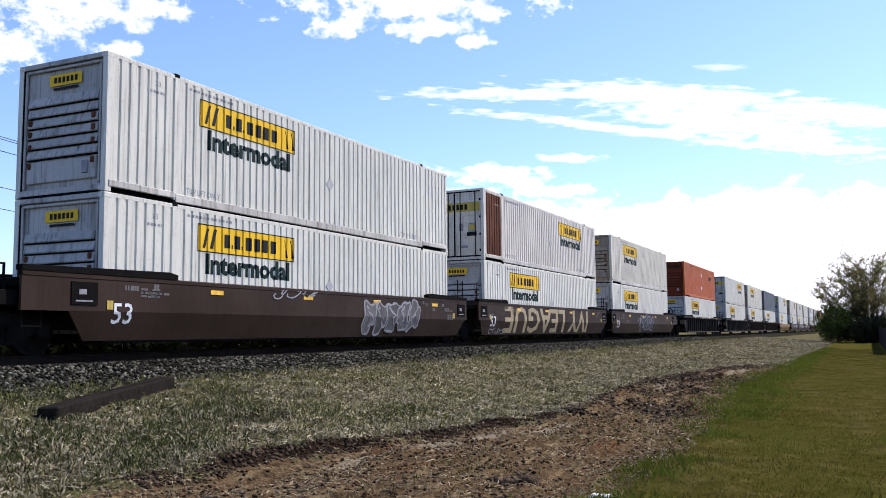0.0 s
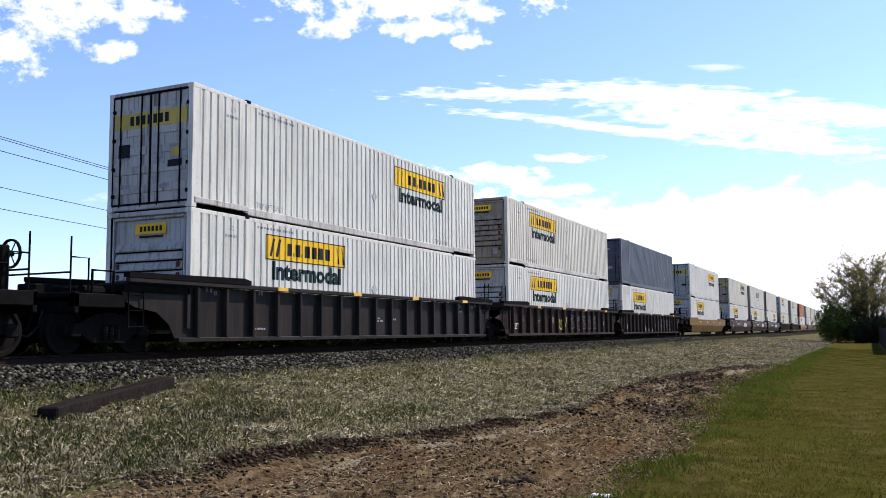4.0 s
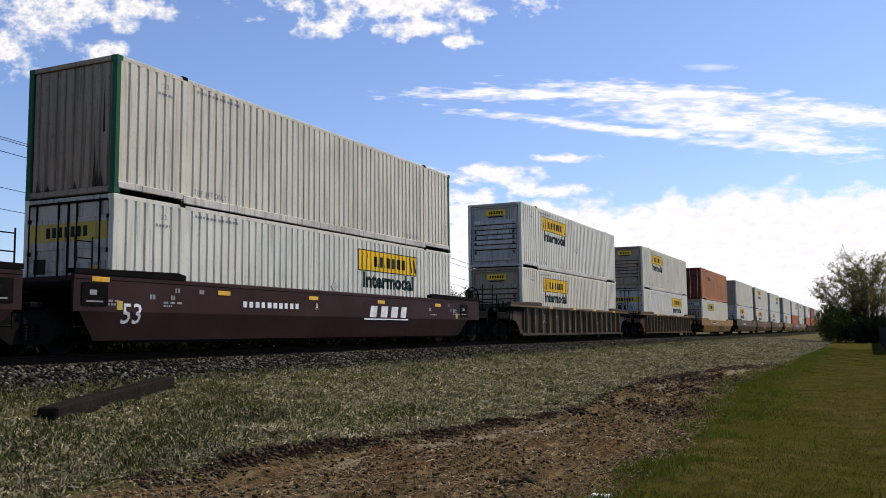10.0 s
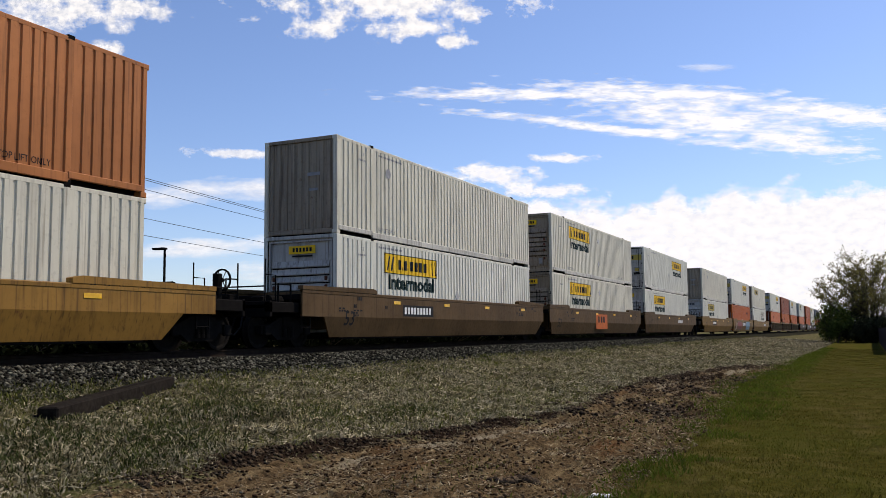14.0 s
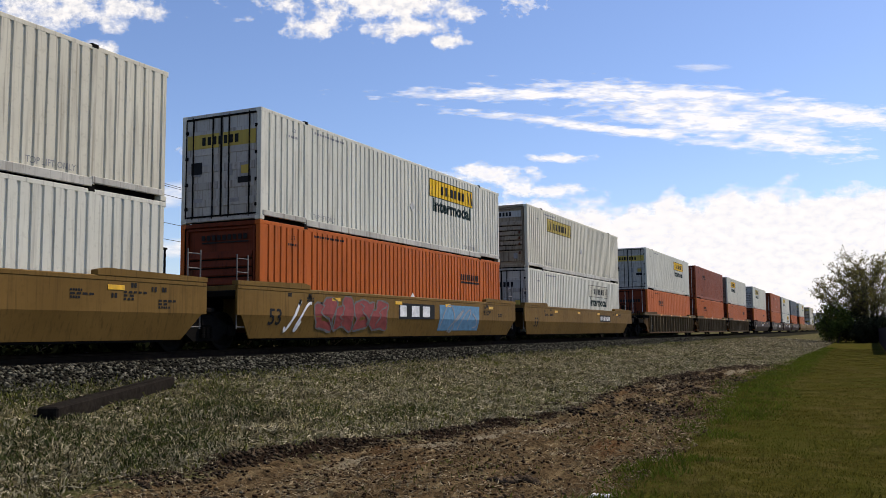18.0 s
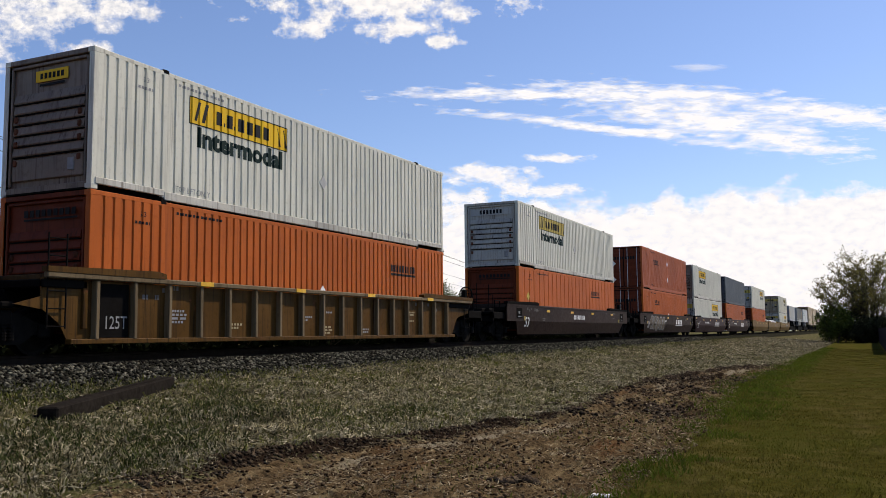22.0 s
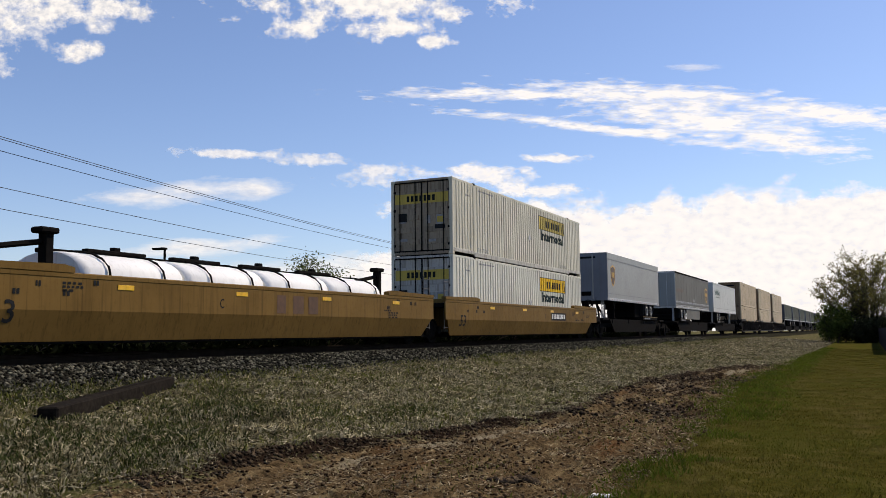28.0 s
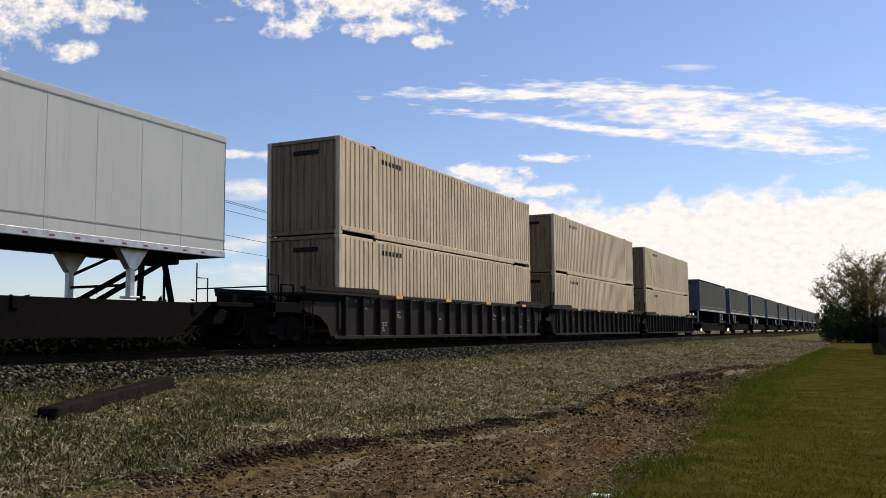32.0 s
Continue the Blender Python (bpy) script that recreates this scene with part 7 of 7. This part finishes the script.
def vase_tree(label, place, height, spread, seed, leaf_mat, stems=9, leaves=9000, leaf=0.10):
    """Many stems that fan out from one foot, with thin young leaves along the twigs."""
    r, rg = random.Random(seed), np.random.default_rng(seed)
    t = thing("tree", label, "tree", "trackside trees")
    wood, twigs = Shape(), []
    for k in range(stems):
        a = 6.28 * k / stems + r.uniform(-0.3, 0.3)
        reach = spread * 0.5 * (r.uniform(0.15, 0.95) if k % 3 else r.uniform(0.0, 0.3))
        top = Vector((math.cos(a) * reach, math.sin(a) * reach, height * (1.0 - 0.45 * (2 * reach / spread) ** 2) * r.uniform(0.82, 0.98)))
        base = Vector((math.cos(a) * 0.25, math.sin(a) * 0.25, -0.1))
        pts = [base.lerp(top, f) + Vector((math.cos(a), math.sin(a), 0)) * (-0.10 * spread * math.sin(f * 3.14) * (reach / spread)) + Vector((r.uniform(-0.12, 0.12), r.uniform(-0.12, 0.12), 0)) for f in (0, 0.25, 0.5, 0.75, 1)]
        r0 = height * 0.014
        wood.tube(pts, [r0, r0 * 0.8, r0 * 0.55, r0 * 0.33, r0 * 0.08], 6)
        for i in range(16):
            f = r.uniform(0.25, 0.97)
            j = min(int(f * 4), 3)
            q0 = pts[j].lerp(pts[j + 1], f * 4 - j)
            ln = spread * r.uniform(0.10, 0.24) * (1.15 - f * 0.6)
            b = a + r.uniform(-1.8, 1.8)
            q1 = q0 + Vector((math.cos(b) * ln, math.sin(b) * ln, ln * r.uniform(0.3, 1.1)))
            wood.tube([q0, q0.lerp(q1, 0.5) + Vector((0, 0, 0.05)), q1], [r0 * 0.22, r0 * 0.15, r0 * 0.05], 4)
            twigs.append((q0, q1))
            for _ in range(3):
                p0 = q0.lerp(q1, r.uniform(0.3, 1.0))
                p1 = p0 + Vector((r.uniform(-1, 1), r.uniform(-1, 1), r.uniform(0.1, 1.0))) * ln * 0.5
                wood.tube([p0, p1], [r0 * 0.09, r0 * 0.03], 3)
                twigs.append((p0, p1))
    part("trunk", wood, M["bark"], t)
    q0, q1 = (np.array([list(w[i]) for w in twigs]) for i in (0, 1))
    k = rg.integers(0, len(twigs), leaves)
    p = q0[k] + (q1 - q0)[k] * rg.uniform(0.1, 1.1, (leaves, 1)) + rg.normal(0, 0.10, (leaves, 3))
    u = rg.normal(0, 1, (leaves, 3))
    u /= np.linalg.norm(u, axis=1)[:, None]
    w = np.cross(u, rg.normal(0, 1, (leaves, 3)))
    w /= np.linalg.norm(w, axis=1)[:, None]
    sz = leaf * rg.uniform(0.5, 1.4, (leaves, 1))
    v = np.stack([p - u * sz, p - w * sz * 0.5, p + u * sz, p + w * sz * 0.5], 1)
    part("crown", quick_mesh("crown", v.reshape(-1, 3), np.arange(leaves * 4).reshape(-1, 4), leaf_mat), leaf_mat, t)
    t.location = place
    return t


def gz(x, y):
    return float(ground_z(x, y))


vase_tree("large spreading budding tree at the edge of the lawn", (0.0, 107, gz(0.0, 107)), 9.5, 14.5, 3, M_LEAF, 24, 26000, 0.085)
vase_tree("budding tree behind the fence", (6.2, 111, gz(6.2, 111)), 8.8, 9.0, 8, M_LEAF, 14, 11000, 0.09)
tree("shrub", "fresh green leafy shrub below the trees", (-3.5, 104, gz(-3.5, 104) - 0.9), 5.0, 3.4, 4, M_FRESH, 7000, 0.12, 3)
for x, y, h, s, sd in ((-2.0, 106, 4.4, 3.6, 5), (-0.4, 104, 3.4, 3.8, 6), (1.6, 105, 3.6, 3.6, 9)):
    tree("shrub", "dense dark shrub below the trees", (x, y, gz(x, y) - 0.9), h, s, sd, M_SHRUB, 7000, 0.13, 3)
for x, y, h, s, sd in ((-53, 79, 9.2, 6.4, 21), (-57, 84, 7.8, 6.0, 22), (-62, 124, 10.0, 8.0, 23), (-54, 122, 8.0, 7.0, 24), (-48, 128, 9.5, 7.5, 25)):
    tree("tree", "pale budding tree beyond the railway", (x, y, gz(x, y)), h, s, sd, M_LEAFB, 13000, 0.15, 1)

# An unkempt hedge is added beyond the railway, near-black to darken under the train.
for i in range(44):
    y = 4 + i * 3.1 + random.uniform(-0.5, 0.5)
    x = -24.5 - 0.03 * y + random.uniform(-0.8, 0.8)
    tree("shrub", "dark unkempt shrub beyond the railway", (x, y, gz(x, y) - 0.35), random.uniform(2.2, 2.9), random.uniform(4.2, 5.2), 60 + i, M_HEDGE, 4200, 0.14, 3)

# A dark fence runs along the lawn.
fence = thing("fence", "dark stained board fence along the lawn", "fence")
board = Shape().cbox(-0.012, 0.012, -0.105, 0.105, 0, 1.45, 0.006).mesh("board")
post_me = Shape().cbox(-0.05, 0.05, -0.05, 0.05, -0.2, 1.52, 0.01).mesh("post")
FENCE_X = 0.8
for i in range(250):
    y = 56 + i * 0.22
    b = part("board", board, M["fence"], fence)
    b.location = (FENCE_X + 0.055, y, gz(FENCE_X, y) + 0.05 + random.uniform(-0.01, 0.01))
for i in range(24):
    y = 56 + i * 2.4
    p = part("post", post_me, M["fence"], fence)
    p.location = (FENCE_X + 0.12, y, gz(FENCE_X, y))
part("rail", Shape().cbox(FENCE_X + 0.07, FENCE_X + 0.11, 56, 111, -0.75, -0.66).cbox(FENCE_X + 0.07, FENCE_X + 0.11, 56, 111, 0.10, 0.19), M["fence"], fence)

# Utility poles with their wires, and a street lamp.
POLES = [(-27.6, 4.0), (-39.6, 80.8), (-51.6, 157.0), (-63.5, 233.0)]
for i, (x, y) in enumerate(POLES):
    p = thing("utility_pole", "weathered wooden utility pole with a crossarm", "utility pole", "utility poles")
    z = gz(x, y)
    part("pole", Shape().tube([(0, 0, -0.5), (0, 0, 9.0 - z)], [0.16, 0.11], 10), M["pole"], p)
    part("crossarm", Shape().cbox(-1.1, 1.1, -0.06, 0.06, 8.55 - z, 8.68 - z), M["pole"], p)
    for xx in (-1.0, -0.6, 0.6, 1.0):
        part("insulator", Shape().lathe([(0, 0.0), (0, 0.04), (0.05, 0.055), (0.1, 0.04), (0.16, 0.02), (0.16, 0)], (xx, 0, 8.68 - z), 2, 8), M["steel"], p)
    part("transformer", Shape().lathe([(0, 0.0), (0, 0.24), (0.75, 0.24), (0.82, 0.15), (0.82, 0)], (0.3, 0, 6.6 - z), 2, 14), M["greymark"], p, "grey transformer can")
    p.location = (x, y, z)
WIRES = [(-0.1, 8.72), (0.25, 8.52), (0.0, 8.12), (0.1, 6.65), (-0.1, 5.84)]
for dx, h in WIRES:
    for (x0, y0), (x1, y1) in zip(POLES, POLES[1:]):
        pts = [(x0 + (x1 - x0) * t + dx, y0 + (y1 - y0) * t, h - 0.55 * 4 * t * (1 - t)) for t in np.linspace(0, 1, 19)]
        single("overhead_wire", Shape().tube(pts, 0.016, 4), M["cable"], "black overhead wire between utility poles", "wire", "overhead wires")
lamp = thing("street_lamp", "dark street lamp with a box-shaped head", "street lamp")
part("pole", Shape().tube([(0, 0, -0.3), (0, 0, 6.55)], [0.09, 0.07], 8), M["steel"], lamp)
part("head", Shape().cbox(-0.85, 0.05, -0.2, 0.2, 6.5, 6.62, 0.03), M["steel"], lamp)
lamp.location = (-37.7, 40.4, gz(-37.7, 40.4))

# ---- clouds ----
CLOUD_FAR = 3600.0
FOCAL = 1 / math.tan(radians(53.08) / 2)
BASIS = VIEW.to_3x3()


def sky_point(u, v, far=CLOUD_FAR):
    """u, v: across and up, in half widths of the view, on a plane far ahead."""
    return EYE + BASIS @ Vector((u / FOCAL, v / FOCAL, -1)) * far


def cloud(label, blobs, drift, scale=3.0, stretch=(1.0, 1.8), level=0.0, soft=0.35, amount=1.0, seed=0.0, turn=0.0, cover=1.0, shade=(0.74, 0.77, 0.84)):
    """A thin sheet of cloud. blobs: (u, v, half width, half height, tilt) in half widths of the view."""
    u0, u1 = min(b[0] - 2 * b[2] for b in blobs) - 0.05, max(b[0] + 2 * b[2] for b in blobs) + 0.05
    v0, v1 = min(b[1] - 2 * b[3] for b in blobs) - 0.15, max(b[1] + 2 * b[3] for b in blobs) + 0.15
    far = CLOUD_FAR + 40.0 * len(CLOUDS)
    k = far / FOCAL
    cu, cv = (u0 + u1) / 2, (v0 + v1) / 2
    s = Shape()
    s.v = [((u - cu) * k, (v - cv) * k, 0) for u, v in ((u0, v0), (u1, v0), (u1, v1), (u0, v1))]
    s.f = [(0, 1, 2, 3)]
    m, n, l, bsdf = shader("cloud")
    n.remove(bsdf)
    tc = n.new("ShaderNodeTexCoord")
    at = n.new("ShaderNodeVectorMath")
    at.operation = "MULTIPLY_ADD"
    at.inputs[1].default_value = (1 / k, 1 / k, 0)
    at.inputs[2].default_value = (cu, cv, 0)
    l.new(tc.outputs["Object"], at.inputs[0])
    best = None
    for (u, v, a, b, tilt) in blobs:
        mp = n.new("ShaderNodeMapping")
        mp.vector_type = "TEXTURE"
        mp.inputs["Location"].default_value = (u, v, 0)
        mp.inputs["Rotation"].default_value = (0, 0, radians(tilt))
        mp.inputs["Scale"].default_value = (a, b, 1)
        l.new(at.outputs[0], mp.inputs["Vector"])
        ln = n.new("ShaderNodeVectorMath")
        ln.operation = "LENGTH"
        l.new(mp.outputs[0], ln.inputs[0])
        if best is None:
            best = ln.outputs["Value"]
        else:
            mn = n.new("ShaderNodeMath")
            mn.operation = "SMOOTH_MIN"
            mn.inputs[2].default_value = 0.3
            l.new(best, mn.inputs[0])
            l.new(ln.outputs["Value"], mn.inputs[1])
            best = mn.outputs[0]
    body = mapped(n, l, best, 0.25, 3.25, 0.55, -2.75)
    mp = n.new("ShaderNodeMapping")
    mp.inputs["Location"].default_value = (seed, seed * 0.7, 0)
    mp.inputs["Rotation"].default_value = (0, 0, radians(turn))
    mp.inputs["Scale"].default_value = (*stretch, 1)
    l.new(at.outputs[0], mp.inputs["Vector"])
    fbm = noise_node(n, l, mp.outputs[0], scale, 9, 0.62)
    puff = noise_node(n, l, mp.outputs[0], scale * 3.3, 6, 0.6)
    mix = n.new("ShaderNodeMath")
    mix.operation = "MULTIPLY_ADD"
    mix.inputs[1].default_value = 2.6 * amount
    l.new(fbm, mix.inputs[0])
    l.new(body, mix.inputs[2])
    alpha = mapped(n, l, mix.outputs[0], 1.3 * amount - level, 1.3 * amount - level + soft, 0, cover)
    em = n.new("ShaderNodeEmission")
    tone = blend(n, l, mapped(n, l, puff, 0.3, 0.6), shade, (1.0, 1.0, 1.0))
    l.new(tone, em.inputs["Color"])
    em.inputs["Strength"].default_value = 1.10
    clear = n.new("ShaderNodeBsdfTransparent")
    ms = n.new("ShaderNodeMixShader")
    l.new(alpha, ms.inputs[0])
    l.new(clear.outputs[0], ms.inputs[1])
    l.new(em.outputs[0], ms.inputs[2])
    l.new(ms.outputs[0], n["Material Output"].inputs[0])
    ob = single("cloud", s, m, label, "cloud", "clouds")
    a = Matrix.Translation(sky_point(cu, cv, far)) @ BASIS.to_4x4()
    b = Matrix.Translation(sky_point(cu + drift, cv, far)) @ BASIS.to_4x4()
    CLOUDS.append((ob, a, b))
    return ob


CLOUDS = []
# places: across and up from the middle of the view, in half widths of the view
cloud("broken white cumulus high in the sky", [(-0.84, 0.545, 0.24, 0.075, 0), (-0.98, 0.46, 0.13, 0.08, 0), (-0.66, 0.54, 0.10, 0.045, 0), (-0.74, 0.45, 0.08, 0.03, 0)], -0.10, 15.0, (1, 1.3), 0.13, 0.7, 1.5, 2.0, shade=(0.62, 0.67, 0.76))
cloud("broken white cumulus high in the sky", [(-0.06, 0.56, 0.34, 0.065, 0), (-0.22, 0.50, 0.10, 0.03, 0), (-0.02, 0.50, 0.14, 0.03, 0), (0.06, 0.47, 0.05, 0.02, 0)], -0.10, 15.0, (1, 1.3), 0.12, 0.6, 1.5, 5.0, shade=(0.68, 0.72, 0.80))
cloud("feathered band of high white cirrus", [(0.22, 0.350, 0.36, 0.016, 0), (0.52, 0.346, 0.34, 0.032, -3), (0.90, 0.305, 0.34, 0.030, -6), (0.42, 0.268, 0.44, 0.013, -7), (0.62, 0.290, 0.30, 0.045, -6), (0.80, 0.245, 0.20, 0.034, -8)], -0.045, 15.0, (1, 4.6), 0.27, 0.85, 1.2, 9.0, 7, 0.96, (0.93, 0.95, 1.0))
cloud("thin wisp of high cloud", [(0.62, 0.41, 0.08, 0.012, 0)], -0.068, 14.0, (1, 3), 0.0, 0.9, 0.9, 3.0, 0, 0.5)
cloud("long bank of white cloud low over the horizon", [(0.92, -0.6, 1.7, 0.728, 0), (0.16, -0.25, 0.30, 0.34, 0)], -0.02, 11.0, (1, 1.7), 0.30, 0.05, 0.11, 12.0, 0, 0.97, (0.84, 0.86, 0.93))
cloud("small scattered low clouds", [(0.12, 0.165, 0.13, 0.035, 0), (0.06, 0.10, 0.16, 0.045, 0), (0.29, 0.205, 0.09, 0.012, 0), (0.24, 0.13, 0.14, 0.022, 0)], -0.04, 16.0, (1, 2.0), 0.12, 0.6, 1.4, 15.0, 0, 0.92, (0.86, 0.89, 0.96))
cloud("row of small white puffs beyond the railway", [(-0.42, 0.215, 0.16, 0.014, -3), (-0.25, 0.20, 0.12, 0.02, -5), (-0.1, 0.17, 0.14, 0.03, 0)], -0.06, 17.0, (1, 1.6), 0.05, 0.7, 1.5, 22.0, 0, 0.8)
cloud("streaks of thin cloud low beyond the railway", [(-0.57, 0.125, 0.25, 0.035, 3), (-0.40, 0.135, 0.12, 0.03, 2), (-0.2, -0.05, 0.4, 0.05, 0), (-0.35, -0.16, 0.6, 0.06, 0), (-0.55, 0.0, 0.26, 0.03, 4)], -0.03, 7.0, (1, 3.0), 0.08, 0.8, 0.9, 18.0, 0, 0.85)


def motions():
    for ob, place, base in MOVERS:
        walk(ob, [(t, pose(TX, place - s, base)) for t, s in TRAVEL])
    for ob, a, b in CLOUDS:
        walk(ob, [(0.0, a), (32.0, b)])


motions()
